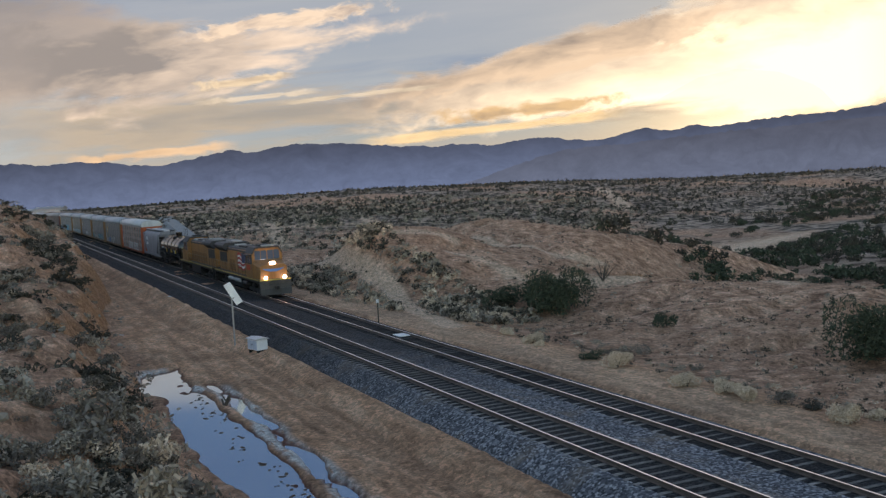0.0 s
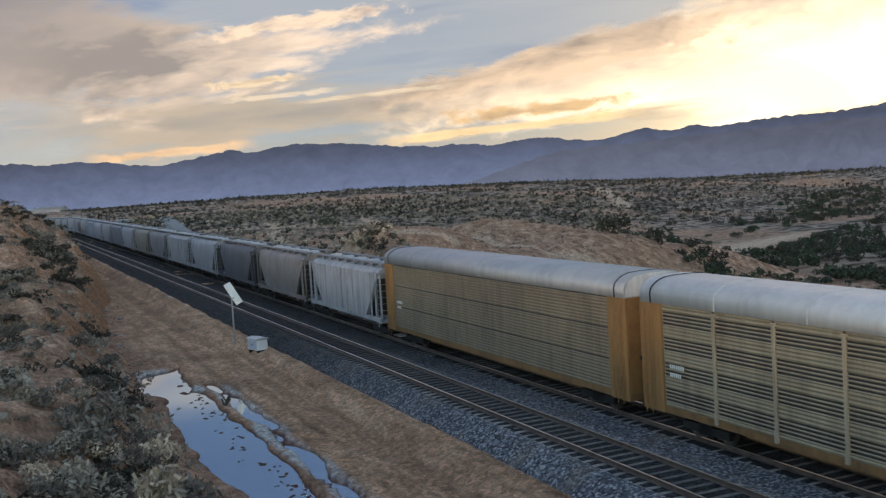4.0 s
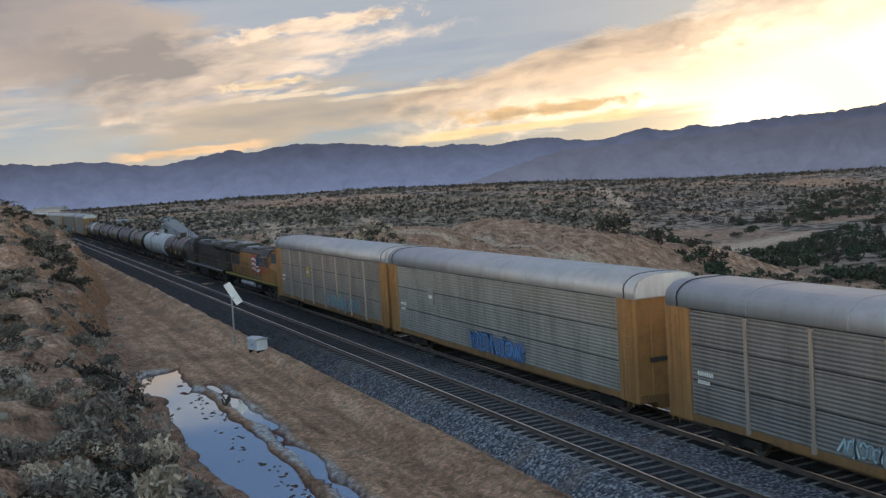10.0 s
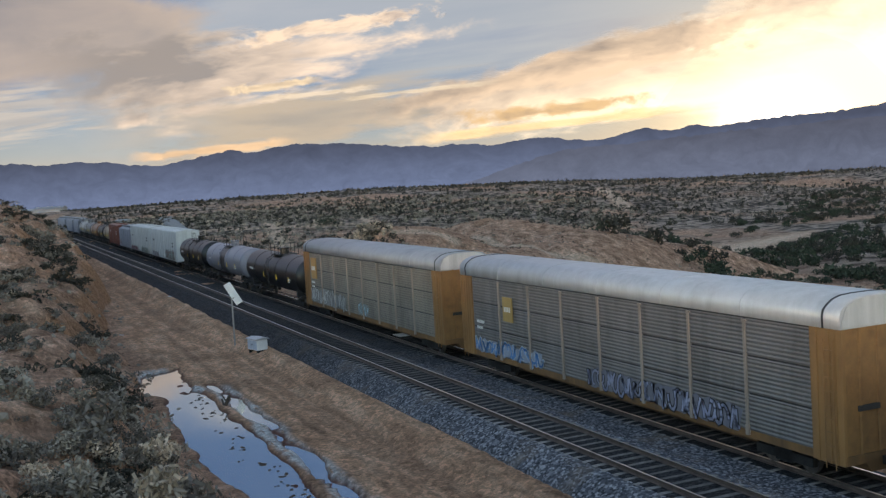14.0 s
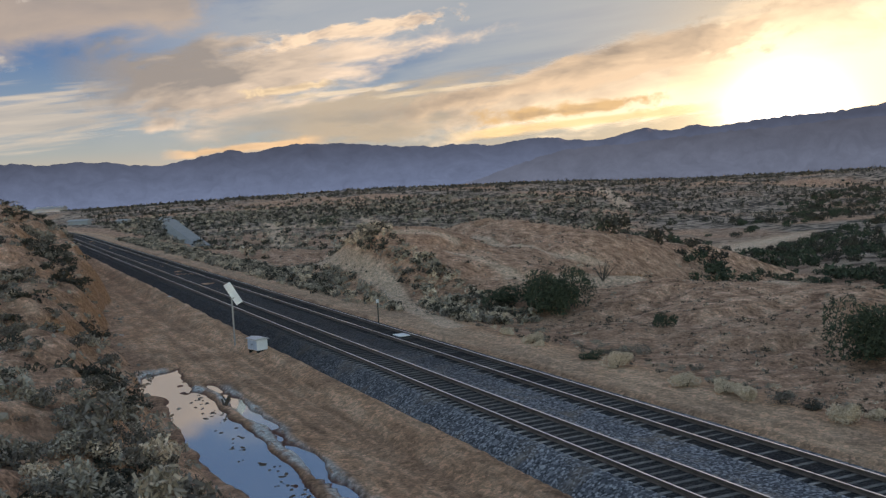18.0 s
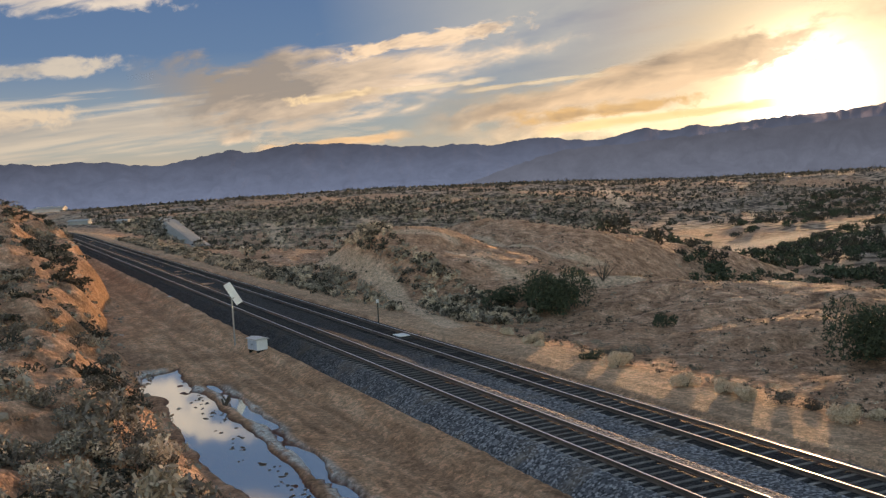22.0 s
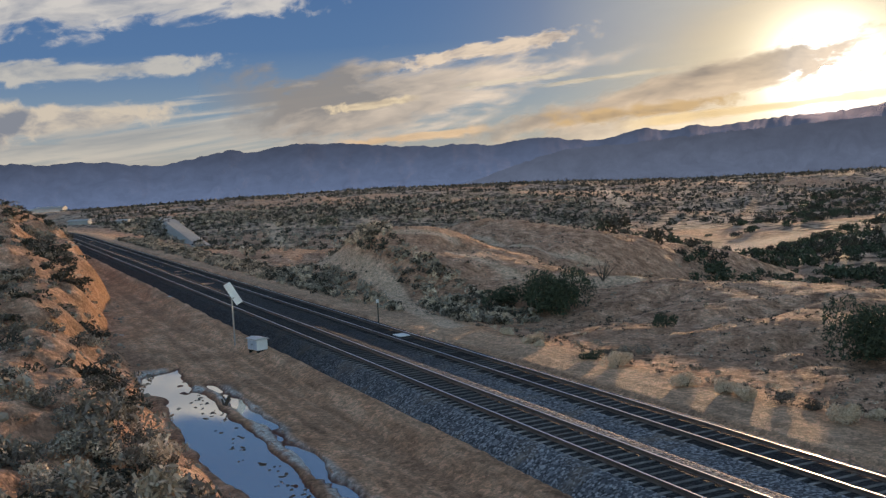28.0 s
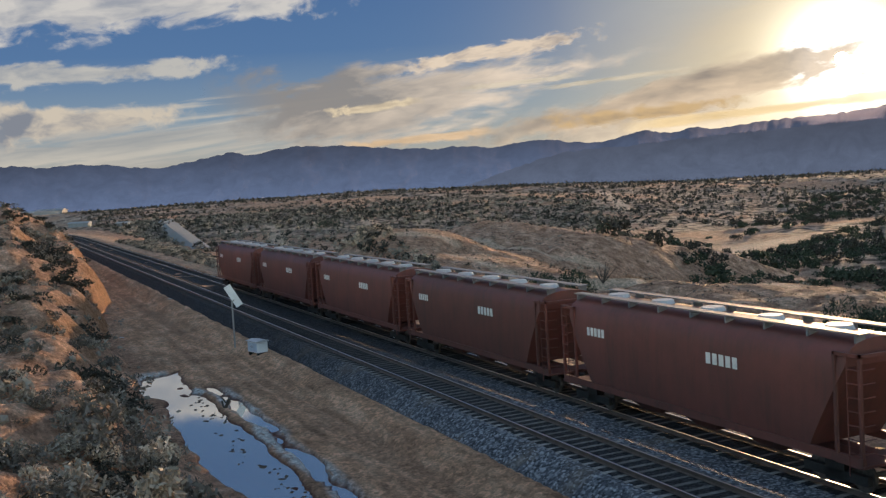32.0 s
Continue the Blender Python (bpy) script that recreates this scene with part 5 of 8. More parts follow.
        prism(bm, pr + [(1.45, 0), (1.45, -0.1)], 0.9, side_top + 0.05)
    def latch(bm):
        box(bm, -0.02, 0.05, -0.42, 0.42, 2.45, 2.62)
    def roof_end(bm):
        prism(bm, [(-w, side_top + 0.05), (-w, side_top + 0.28), (-1.33, high - 0.27), (-0.98, high - 0.1), (-0.5, high - 0.03), (0.5, high - 0.03), (0.98, high - 0.1), (1.33, high - 0.27), (w, side_top + 0.28), (w, side_top + 0.05)], -0.015, 0.015)
    for e in (-1, 1):
        put("roof_end", (high,), roof_end, paint((0.6, 0.6, 0.59), 0.55, 0.4), car, pose(e * (h - 0.02), 0, 0), "pale arched plate above the doors")
    for e in (-1, 1):
        put("end_door", (high,), door, paint(ends, 0.6, 0.5), car, pose(e * (h - 0.1), 0, 0) @ Matrix(((0, 0, e, 0), (0, 1, 0, 0), (1, 0, 0, 0), (0, 0, 0, 1))))
        put("door_latch", (0,), latch, SEAM, car, pose(e * (h - 0.08), -0.5, 0, 0, 0, 0 if e > 0 else 180), "dark latch bar")
        def ladder(bm):
            for z in range(9):
                rod(bm, (-0.2, 0, 1.0 + 0.42 * z), (0.2, 0, 1.0 + 0.42 * z), 0.02, 6)
            for x in (-0.2, 0.2):
                rod(bm, (x, 0, 0.7), (x, 0, 4.7), 0.02, 6)
        put("ladder", (0,), ladder, paint(ends, 0.6, 0.45), car, pose(e * (h - 0.5), -w - 0.13, 0))
        bogie(car, e * (h - 3.2))
        coupler(car, e * (h + 0.1))
    if sign:
        color, x, sz = sign
        bm = bmesh.new()
        box(bm, x - sz * 0.42, x + sz * 0.42, -w - 0.085, -w - 0.045, 3.0, 3.0 + sz)
        part("reporting_sign", bm, spray(color), car, "painted sign plate")
        if "shield" in words:
            for name, pts, tone in (("shield", ((-0.3, 0.62), (-0.3, 0.3), (-0.16, 0.14), (0.16, 0.14), (0.3, 0.3), (0.3, 0.62)), (0.6, 0.6, 0.6)), ("shield_top", ((-0.31, 0.6), (0.31, 0.6), (0.33, 0.86), (0.0, 0.93), (-0.33, 0.86)), (0.03, 0.04, 0.1))):
                bm = bmesh.new()
                f = bm.faces.new([bm.verts.new((x + sz * a, -w - 0.09, 3.0 + sz * b)) for a, b in pts])
                bmesh.ops.solidify(bm, geom=[f], thickness=0.01)
                part(name, bm, spray(tone), car, "plain painted shield shape")
        else:
            bars(car, [(x - sz * 0.3, 3.0 + sz * 0.4, sz * 0.6, sz * 0.2)], y=-w - 0.088, material=LETTERS if sum(color) < 1.2 else INK_AND_SHADE)
    bars(car, [(-h + endw + 0.4, 2.6, 0.9, 0.16), (-h + endw + 0.4, 2.3, 0.7, 0.14)], y=-w - 0.01)
    for k, (x0, x1, z0, z1, fill, edge) in enumerate(tags):
        graffiti(car, x0, x1, z0, z1, fill, edge, hash_of(words) + k * 7, y=-w - 0.02)
    return car


def written(car, words, x, z, size, material, y):
    """Words that can be read, painted on the near side."""
    cu = bpy.data.curves.new("letters", "FONT")
    cu.body, cu.size, cu.extrude, cu.space_character = words, size, 0.004, 1.3
    cu.offset = 0.035
    tmp = bpy.data.objects.new("letters", cu)
    me = bpy.data.meshes.new_from_object(tmp)
    bpy.data.objects.remove(tmp)
    ob = part("graffiti_words", me, material, car, "sprayed letters")
    ob.matrix_local = pose(x, y, z, 90, 0, 0)
    return ob


def hash_of(text):
    return sum((i + 1) * ord(c) for i, c in enumerate(text)) % 9973


def hopper(words, length=16.6, color=(0.42, 0.42, 0.43), high=4.65, ribs=False, roundish=True, tags=(), dark_end=None, rusty=False, chutes=3, mark=None, ink=None, group="cars of the freight train"):
    """A covered hopper: trough body that narrows to chutes, open end platforms with posts and ladders, roof walk and hatches."""
    car = tagged(new("covered_hopper"), words, "rail car", group)
    h, w = length / 2, 1.55
    color = tuple((0.72 if sum(color) > 0.9 else 0.9) * c * k for c, k in zip(color, (0.97, 0.97, 1.07) if max(color) - min(color) < 0.08 else (1, 1, 1)))
    skin = paint(color, 0.55, 0.6, 0.0, rusty)
    bot = 1.25
    def body(bm):
        ring = []
        zs = [(bot, 0.96 if roundish else 0.99), (bot + 0.4, 0.985 if roundish else 1.0), (2.2, 1.0), (2.9, 1.0), (3.5, 1.0 if not roundish else 0.99), (high - 0.8, 0.99 if not roundish else 0.965), (high - 0.45, 0.97 if not roundish else 0.92), (high - 0.26, 0.82), (high - 0.12, 0.66), (high - 0.03, 0.42), (high, 0.22)]
        for z, f in zs:
            k = (z - bot) / (high - bot)
            cut = 2.5 if high > 4.7 else 3.3
            xh = h - cut + (cut - 0.85) * min(1.0, k / 0.8)
            ring.append([bm.verts.new((sx * xh, sy * w * f, z)) for sx, sy in ((-1, -1), (1, -1), (1, 1), (-1, 1))])
        for a, b in zip(ring, ring[1:]):
            for k in range(4):
                bm.faces.new((a[k], a[(k + 1) % 4], b[(k + 1) % 4], b[k]))
        bm.faces.new(ring[0][::-1])
        bm.faces.new(ring[-1])
        bmesh.ops.recalc_face_normals(bm, faces=bm.faces)
        for f in bm.faces:
            f.smooth = abs(f.normal.y) > 0.2 or f.normal.z > 0.7
        for e in bm.edges:
            e.smooth = len(e.link_faces) == 2 and e.calc_face_angle() < 0.7
    put("body", (length, high, roundish), body, skin, car)
    def sill(bm):
        for s in (-1, 1):
            prism(bm, [(s * (w + 0.01), bot - 0.22), (s * (w + 0.01), bot + 0.05), (s * (w - 0.14), bot + 0.05), (s * (w - 0.14), bot - 0.22)], -h + 0.25, h - 0.25)
        box(bm, -h + 0.2, h - 0.2, -0.25, 0.25, 0.75, 1.1)
        for e in (-1, 1):
            box(bm, e * (h - 1.35), e * (h - 0.2), -w, w, 1.0, 1.08)
    put("sill", (length,), sill, skin, car)
    def end_frame(bm):
        for s in (-1, 1):
            for x in (0.0, -1.0):
                box(bm, x - 0.05, x + 0.05, s * (w - 0.1), s * w, 1.0, high - 0.35)
            box(bm, -1.05, 0.05, s * (w - 0.1), s * w, high - 0.45, high - 0.35)
            prism(bm, [(s * w, 1.05), (s * w, 1.15), (s * (w - 0.06), 1.15), (s * (w - 0.06), 1.05)], -2.6, -1.0)
        box(bm, -0.05, 0.05, -w, w, high - 0.45, high - 0.35)
        for k in range(8):
            rod(bm, (0.04, -w - 0.02, 1.0 + 0.42 * k), (-0.45, -w - 0.02, 1.0 + 0.42 * k), 0.018, 6)
        rod(bm, (-0.45, -w - 0.02, 0.7), (-0.45, -w - 0.02, high - 0.3), 0.018, 6)
        for k in range(8):
            rod(bm, (0.06, -w + 0.1, 1.0 + 0.42 * k), (0.06, -w + 0.55, 1.0 + 0.42 * k), 0.018, 6)
    def slope(bm):
        v = [bm.verts.new(p) for p in ((-2.75, -w * 0.88, bot - 0.05), (-2.75, w * 0.88, bot - 0.05), (-0.62, w * 0.93, high - 0.8), (-0.62, -w * 0.93, high - 0.8))]
        bm.faces.new(v)
        bmesh.ops.solidify(bm, geom=bm.faces[:], thickness=0.05)
    for e in (-1, 1):
        at = pose(e * (h - 0.3), 0, 0, 0, 0, 0 if e > 0 else 180)
        if e < 0:
            at = pose(-(h - 0.3), 0, 0) @ Matrix.Diagonal((-1, 1, 1, 1))
        put("end_frame", (high,), end_frame, skin, car, at)
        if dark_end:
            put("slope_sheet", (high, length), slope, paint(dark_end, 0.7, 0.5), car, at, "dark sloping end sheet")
        bogie(car, e * (h - 1.85))
        coupler(car, e * (h + 0.1))
    def chute(bm):
        v = [(-1.5, -1.35, bot), (1.5, -1.35, bot), (1.5, 1.35, bot), (-1.5, 1.35, bot), (-0.5, -0.5, 0.42), (0.5, -0.5, 0.42), (0.5, 0.5, 0.42), (-0.5, 0.5, 0.42)]
        b = [bm.verts.new(p) for p in v]
        for f in ((0, 1, 5, 4), (1, 2, 6, 5), (2, 3, 7, 6), (3, 0, 4, 7), (4, 5, 6, 7)):
            bm.faces.new([b[k] for k in f])
        bmesh.ops.recalc_face_normals(bm, faces=bm.faces)
    room = length - 7.4
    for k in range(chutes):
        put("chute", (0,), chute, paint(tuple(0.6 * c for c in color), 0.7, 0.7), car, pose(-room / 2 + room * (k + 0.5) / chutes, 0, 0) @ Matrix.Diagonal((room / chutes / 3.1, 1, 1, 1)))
    def walkway(bm):
        for s in (-1, 1):
            box(bm, -h + 0.7, h - 0.7, s * 0.85 - 0.22, s * 0.85 + 0.22, high + 0.12, high + 0.17)
            for k in range(9):
                x = -h + 0.9 + (length - 1.8) * k / 8
                box(bm, x - 0.04, x + 0.04, s * 0.85 - 0.2, s * 0.85 + 0.2, high - 0.25, high + 0.12)
    put("roof_walk", (length, high), walkway, WALK, car, label="galvanised roof walkway")
    def hatch(bm):
        bmesh.ops.create_cone(bm, cap_ends=True, segments=14, radius1=0.5, radius2=0.42, depth=0.16, matrix=Matrix.Translation((0, 0, high + 0.1)))
    for k in range(5):
        put("roof_hatch", (high,), hatch, HATCH, car, pose(-h + 2.6 + (length - 5.2) * k / 4, 0, 0))
    if ribs:
        def rib(bm):
            box(bm, -0.06, 0.06, -0.07, 0.02, bot, high - 0.4)
        n = int(length / 1.15) - 3
        for s in (-1, 1):
            for k in range(n):
                x = -(h - 2.0) + 2 * (h - 2.0) * k / (n - 1)
                put("side_rib", (high,), rib, skin, car, pose(x, s * w, 0, 0, 0, 0 if s < 0 else 180))
    if mark:
        bars(car, [(x, z, wd, ht) for x, z, wd, ht in mark], y=-w - 0.012, material=ink or (LETTERS if sum(color) < 0.9 else INK_AND_SHADE))
    for k, (x0, x1, z0, z1, fill, edge) in enumerate(tags):
        graffiti(car, x0, x1, z0, z1, fill, edge, hash_of(words) + k * 7, y=-w - (0.09 if ribs else 0.015))
    return car


def tank(words, length=16.4, color=(0.022, 0.021, 0.022), radius=1.5, ends=None, gloss=0.35, marks=True, belt=None):
    """A tank car: dished cylinder on a sill, manway with a railed platform, ladders, reflective marks."""
    car = tagged(new("tank_car"), words, "rail car", "cars of the freight train")
    h = length / 2
    top_z, radius = 1.25 + 2 * radius, radius * 1.07
    cz = top_z - radius
    color = tuple((0.6 if sum(color) < 0.3 else 0.85) * c for c in color)
    skin = paint(color, gloss, 0.12)
    def shell(x0, x1):
        def make(bm):
            n = 32
            stations = [(x0, radius * 0.98), (x1, radius * 0.98)]
            rings = [[bm.verts.new((x, r * math.cos(2 * math.pi * k / n), cz + r * math.sin(2 * math.pi * k / n))) for k in range(n)] for x, r in stations]
            for a, b in zip(rings, rings[1:]):
                for k in range(n):
                    bm.faces.new((a[k], b[k], b[(k + 1) % n], a[(k + 1) % n]))
            bmesh.ops.recalc_face_normals(bm, faces=bm.faces)
        return make
    b = put("barrel", (length, radius), shell(-h + 1.05, h - 1.05), skin, car)
    def cap(bm):
        n = 32
        stations = [(0.0, 0.98), (0.14, 0.97), (0.28, 0.92), (0.40, 0.83), (0.52, 0.66), (0.60, 0.42), (0.63, 0.2), (0.64, 0.02)]
        rings = [[bm.verts.new((x, f * radius * math.cos(2 * math.pi * k / n), cz + f * radius * math.sin(2 * math.pi * k / n))) for k in range(n)] for x, f in stations]
        for a, b in zip(rings, rings[1:]):
            for k in range(n):
                bm.faces.new((a[k], b[k], b[(k + 1) % n], a[(k + 1) % n]))
        bmesh.ops.recalc_face_normals(bm, faces=bm.faces)
    for e in (-1, 1):
        c = put("tank_end", (radius,), cap, paint(ends, gloss, 0.3) if ends and e > 0 else skin, car, pose(e * (h - 1.05), 0, 0, 0, 0, 0 if e > 0 else 180))
        smooth(c)
        bogie(car, e * (h - 1.9))
        coupler(car, e * (h + 0.1))
    smooth(b)
    def band(bm):
        n = 32
        for x0, x1 in ((-0.12, 0.12),):
            rings = [[bm.verts.new((x, r * math.cos(2 * math.pi * k / n), cz + r * math.sin(2 * math.pi * k / n))) for k in range(n)] for x, r in ((x0, radius * 0.98), (x0, radius * 1.0), (x1, radius * 1.0), (x1, radius * 0.98))]
            for a, b in zip(rings, rings[1:]):
                for k in range(n):
                    bm.faces.new((a[k], b[k], b[(k + 1) % n], a[(k + 1) % n]))
    for k in (-0.66, -0.22, 0.22, 0.66):
        put("barrel_band", (radius,), band, skin, car, pose(k * (h - 1.3), 0, 0))
    if belt:
        put("wide_belt", (length, radius), shell(-1.2, 1.2), paint(belt, gloss, 0.3), car, pose(0, 0, -0.004 * cz) @ Matrix.Diagonal((1, 1.004, 1.004, 1)), "belt of another colour")
    def sill(bm):
        for e in (-1, 1):
            box(bm, e * (h - 4.2), e * (h - 0.1), -0.3, 0.3, 0.78, 1.2)
            box(bm, e * (h - 0.35), e * (h - 0.15), -1.4, 1.4, 0.95, 1.2)
            prism(bm, [(-1.25, 1.0), (-1.2, 1.8), (-0.6, 1.3), (0.6, 1.3), (1.2, 1.8), (1.25, 1.0)], e * (h - 2.2), e * (h - 1.7))
        for s in (-1, 1):
            rod(bm, (-h + 1, s * 1.42, 1.05), (h - 1, s * 1.42, 1.05), 0.035, 6)
    put("sill", (length,), sill, paint((0.03, 0.028, 0.028), 0.6, 0.5), car)
    def manway(bm):
        rod(bm, (0, 0, cz + radius - 0.1), (0, 0, cz + radius + 0.42), 0.42, 16)
        rod(bm, (0, 0, cz + radius + 0.42), (0, 0, cz + radius + 0.5), 0.48, 16)
        rod(bm, (0.75, 0, cz + radius - 0.1), (0.75, 0, cz + radius + 0.3), 0.2, 10)
    put("manway", (radius,), manway, skin, car)
    def platform(bm):
        top = cz + radius
        for s in (-1, 1):
            box(bm, -1.3, 1.3, s * 0.7 - 0.25, s * 0.7 + 0.25, top - 0.12, top - 0.07)
            rod(bm, (-1.3, s * 0.92, top + 0.85), (1.3, s * 0.92, top + 0.85), 0.025, 6)
            for x in (-1.3, 0, 1.3):
                rod(bm, (x, s * 0.92, top - 0.1), (x, s * 0.92, top + 0.85), 0.025, 6)
        for k in range(9):
            rod(bm, (-0.25, -radius - 0.06, 1.0 + 0.36 * k), (0.25, -radius - 0.06, 1.0 + 0.36 * k), 0.018, 6)
        for x in (-0.25, 0.25):
            rod(bm, (x, -radius - 0.06, 0.9), (x, -radius - 0.06, cz + 0.9), 0.018, 6)
            rod(bm, (x, -radius - 0.06, cz + 0.9), (x, -0.9, top), 0.018, 6)
    put("platform", (radius,), platform, DARK_IRON, car, label="railed platform with ladder")
    if marks:
        bars(car, [(-h + 2.4, cz - 0.05, 1.5, 0.2), (h - 3.2, cz - 0.3, 0.7, 0.12), (h - 3.2, cz - 0.5, 0.5, 0.1)], y=-radius - 0.002)
        for k in (-0.2, 0.25, 0.66):
            bm = bmesh.new()
            box(bm, k * h - 0.045, k * h + 0.045, -radius - 0.01, -radius + 0.1, cz - 0.5, cz - 0.05)
            part("reflector", bm, YELLOW_MARK, car)
    return car


def lumber_car(words, wrap, length=24.0, tiers=2):
    """A centre-beam flat car with wrapped lumber on both sides of its trussed beam."""
    car = tagged(new("lumber_car"), words, "rail car", "cars of the freight train")
    h = length / 2
    wood = paint((0.34, 0.185, 0.075), 0.7, 0.75)
    def deck(bm):
        prism(bm, [(-1.45, 0.8), (-1.45, 1.15), (1.45, 1.15), (1.45, 0.8), (0.4, 0.5), (-0.4, 0.5)], -h, h)
    put("deck", (length,), deck, wood, car)
    def head(bm):
        pr = [(-0.14, 4.75), (-0.14, 1.15)]
        for z in (1.35, 1.95, 2.6, 3.25, 3.9, 4.55):
            pr += [(0.06, z - 0.105), (0.2, z - 0.1), (0.2, z + 0.1), (0.06, z + 0.105)]
        pr += [(0.06, 4.75)]
        a, b = [bm.verts.new((x, -1.5, z)) for x, z in pr], [bm.verts.new((x, 1.5, z)) for x, z in pr]
        for k in range(len(pr)):
            j = (k + 1) % len(pr)
            bm.faces.new((a[k], a[j], b[j], b[k]))
        bm.faces.new(a)
        bm.faces.new(b[::-1])
        bmesh.ops.recalc_face_normals(bm, faces=bm.faces)
    def flange(bm):
        box(bm, -0.16, 0.28, -0.06, 0.06, 1.15, 4.75)
    for e in (-1, 1):
        head_part = put("bulkhead", (0,), head, wood, car, pose(e * (h - 0.5), 0, 0, 0, 0, 0 if e > 0 else 180), "ribbed end bulkhead")
        for s in (-1, 1):
            put("flange", (0,), flange, wood, head_part, pose(0, s * 1.52, 0))
        bogie(car, e * (h - 2.4))
        coupler(car, e * (h + 0.1))
    n = 18
    bay = (length - 1.6) / n
    def chord(bm):
        for s in (-1, 1):
            box(bm, -h + 0.5, h - 0.5, s * 0.62 - 0.07, s * 0.62 + 0.07, 4.55, 4.75)
        for k in range(n + 1):
            x = -h + 0.8 + bay * k
            box(bm, x - 0.07, x + 0.07, -0.6, 0.6, 4.6, 4.72)
    tagged(put("top_chord", (length,), chord, wood, car, label="ladder-like top frame of the beam"))
    def post(bm):
        box(bm, -0.09, 0.09, -0.14, 0.14, 1.15, 4.6)
    def brace(bm):
        rod(bm, (0.05, 0, 1.3), (bay - 0.05, 0, 4.5), 0.04, 6)
    for k in range(n + 1):
        x = -h + 0.8 + bay * k
        put("beam_post", (0,), post, wood, car, pose(x, 0, 0))
        if k < n:
            put("brace", (length,), brace, wood, car, pose(x, 0.05, 0))
            put("brace", (length,), brace, wood, car, pose(x + bay, -0.05, 0) @ Matrix.Diagonal((-1, 1, 1, 1)))
    m = 4
    tall = 2.62 / tiers
    def pack(bm):
        box(bm, -(length - 2.0) / m / 2 + 0.012, (length - 2.0) / m / 2 - 0.012, -0.6, 0.6, 0.0, tall - 0.025)
        bevelled(bm, 0.03)
    cover = surface("lumber_wrap", tuple(0.72 * c for c in wrap), wrap, 1.6, 0.38, 0, 0.5, 7, wear=tuple(min(0.8, c * 1.2 + 0.05) for c in wrap), wear_at=0.64)
    for s in (-1, 1):
        for k in range(m):
            x = -h + 1.0 + (length - 2.0) * (k + 0.5) / m
            for j in range(tiers):
                put("lumber_pack", (length, tiers), pack, cover, car, pose(x, s * (0.82 + random.uniform(-0.015, 0.015)), 1.16 + tall * j))
    def strap(bm):
        box(bm, -0.015, 0.015, -1.452, -1.44, 1.16, 3.8)
        box(bm, -0.05, 0.05, -1.46, -1.44, 3.6, 3.72)
    for k in range(14):
        put("strap", (0,), strap, DARK_IRON, car, pose(-h + 1.6 + (length - 3.2) * k / 13, 0, 0))
    return car


def boxcar(words, length=22.5, color=(0.62, 0.62, 0.61), high=5.1, tags=(), ribs=True, door=None):
    """A box car with ribbed sides, sliding door, ladders and roof ribs."""
    car = tagged(new("box_car"), words, "rail car", "cars of the freight train")
    h, w = length / 2, 1.55
    skin = paint(color, 0.55, 0.35)
    def body(bm):
        prism(bm, [(-w, 1.05), (-w, high - 0.2), (-w + 0.1, high - 0.1), (-0.3, high), (0.3, high), (w - 0.1, high - 0.1), (w, high - 0.2), (w, 1.05)], -h + 0.4, h - 0.4)
    put("body", (length, high), body, skin, car)
    def under(bm):
        box(bm, -h + 0.3, h - 0.3, -0.35, 0.35, 0.7, 1.05)
        box(bm, -h + 0.4, h - 0.4, -w + 0.05, w - 0.05, 0.88, 1.05)
    put("underframe", (length,), under, DARK_IRON, car)
    def leaf(bm):
        box(bm, -1.6, 1.6, -0.07, 0.0, 1.15, high - 0.45)
        for z in (1.5, 2.2, 2.9, 3.6, 4.2):
            box(bm, -1.55, 1.55, -0.11, -0.06, z - 0.05, z + 0.05)
        for x in (-1.5, 0, 1.5):
            rod(bm, (x, -0.13, 1.2), (x, -0.13, high - 0.5), 0.03, 6)
    for s in (-1, 1):
        put("sliding_door", (high,), leaf, paint(door, 0.6, 0.4) if door else skin, car, pose(-0.4, s * w, 0, 0, 0, 0 if s < 0 else 180))
        if ribs:
            def rib(bm):
                box(bm, -0.06, 0.06, -0.05, 0.02, 1.1, high - 0.25)
            n = 14
            for k in range(n):
                x = -h + 1.2 + (length - 2.4) * k / (n - 1)
                if abs(x + 0.4 * -s) > 2.2:
                    put("side_rib", (high,), rib, skin, car, pose(x, s * w, 0, 0, 0, 0 if s < 0 else 180))
    def roof_rib(bm):
        prism(bm, [(-w - 0.02, high - 0.22), (-0.3, high + 0.05), (0.3, high + 0.05), (w + 0.02, high - 0.22), (0, high - 0.1)], -0.05, 0.05)
    for k in range(9):
        put("roof_rib", (high,), roof_rib, skin, car, pose(-h + 1.2 + (length - 2.4) * k / 8, 0, 0))
    for e in (-1, 1):
        def ladder(bm):
            for k in range(8):
                rod(bm, (-0.22, -0.06, 1.1 + 0.45 * k), (0.22, -0.06, 1.1 + 0.45 * k), 0.018, 6)
            for x in (-0.22, 0.22):
                rod(bm, (x, -0.06, 0.7), (x, -0.06, 4.5), 0.018, 6)
        put("ladder", (1,), ladder, skin, car, pose(e * (h - 0.8), -w, 0))
        bogie(car, e * (h - 2.5))
        coupler(car, e * (h + 0.1))
    bars(car, [(-h + 2.0, 3.3, 1.6, 0.3), (h - 4.2, 3.3, 1.3, 0.22), (h - 4.2, 2.9, 1.3, 0.22)], y=-w - 0.01, material=INK_AND_SHADE if sum(color) > 1 else LETTERS)
    for k, (x0, x1, z0, z1, fill, edge) in enumerate(tags):
        graffiti(car, x0, x1, z0, z1, fill, edge, hash_of(words) + k * 7, y=-w - 0.115)
    return car


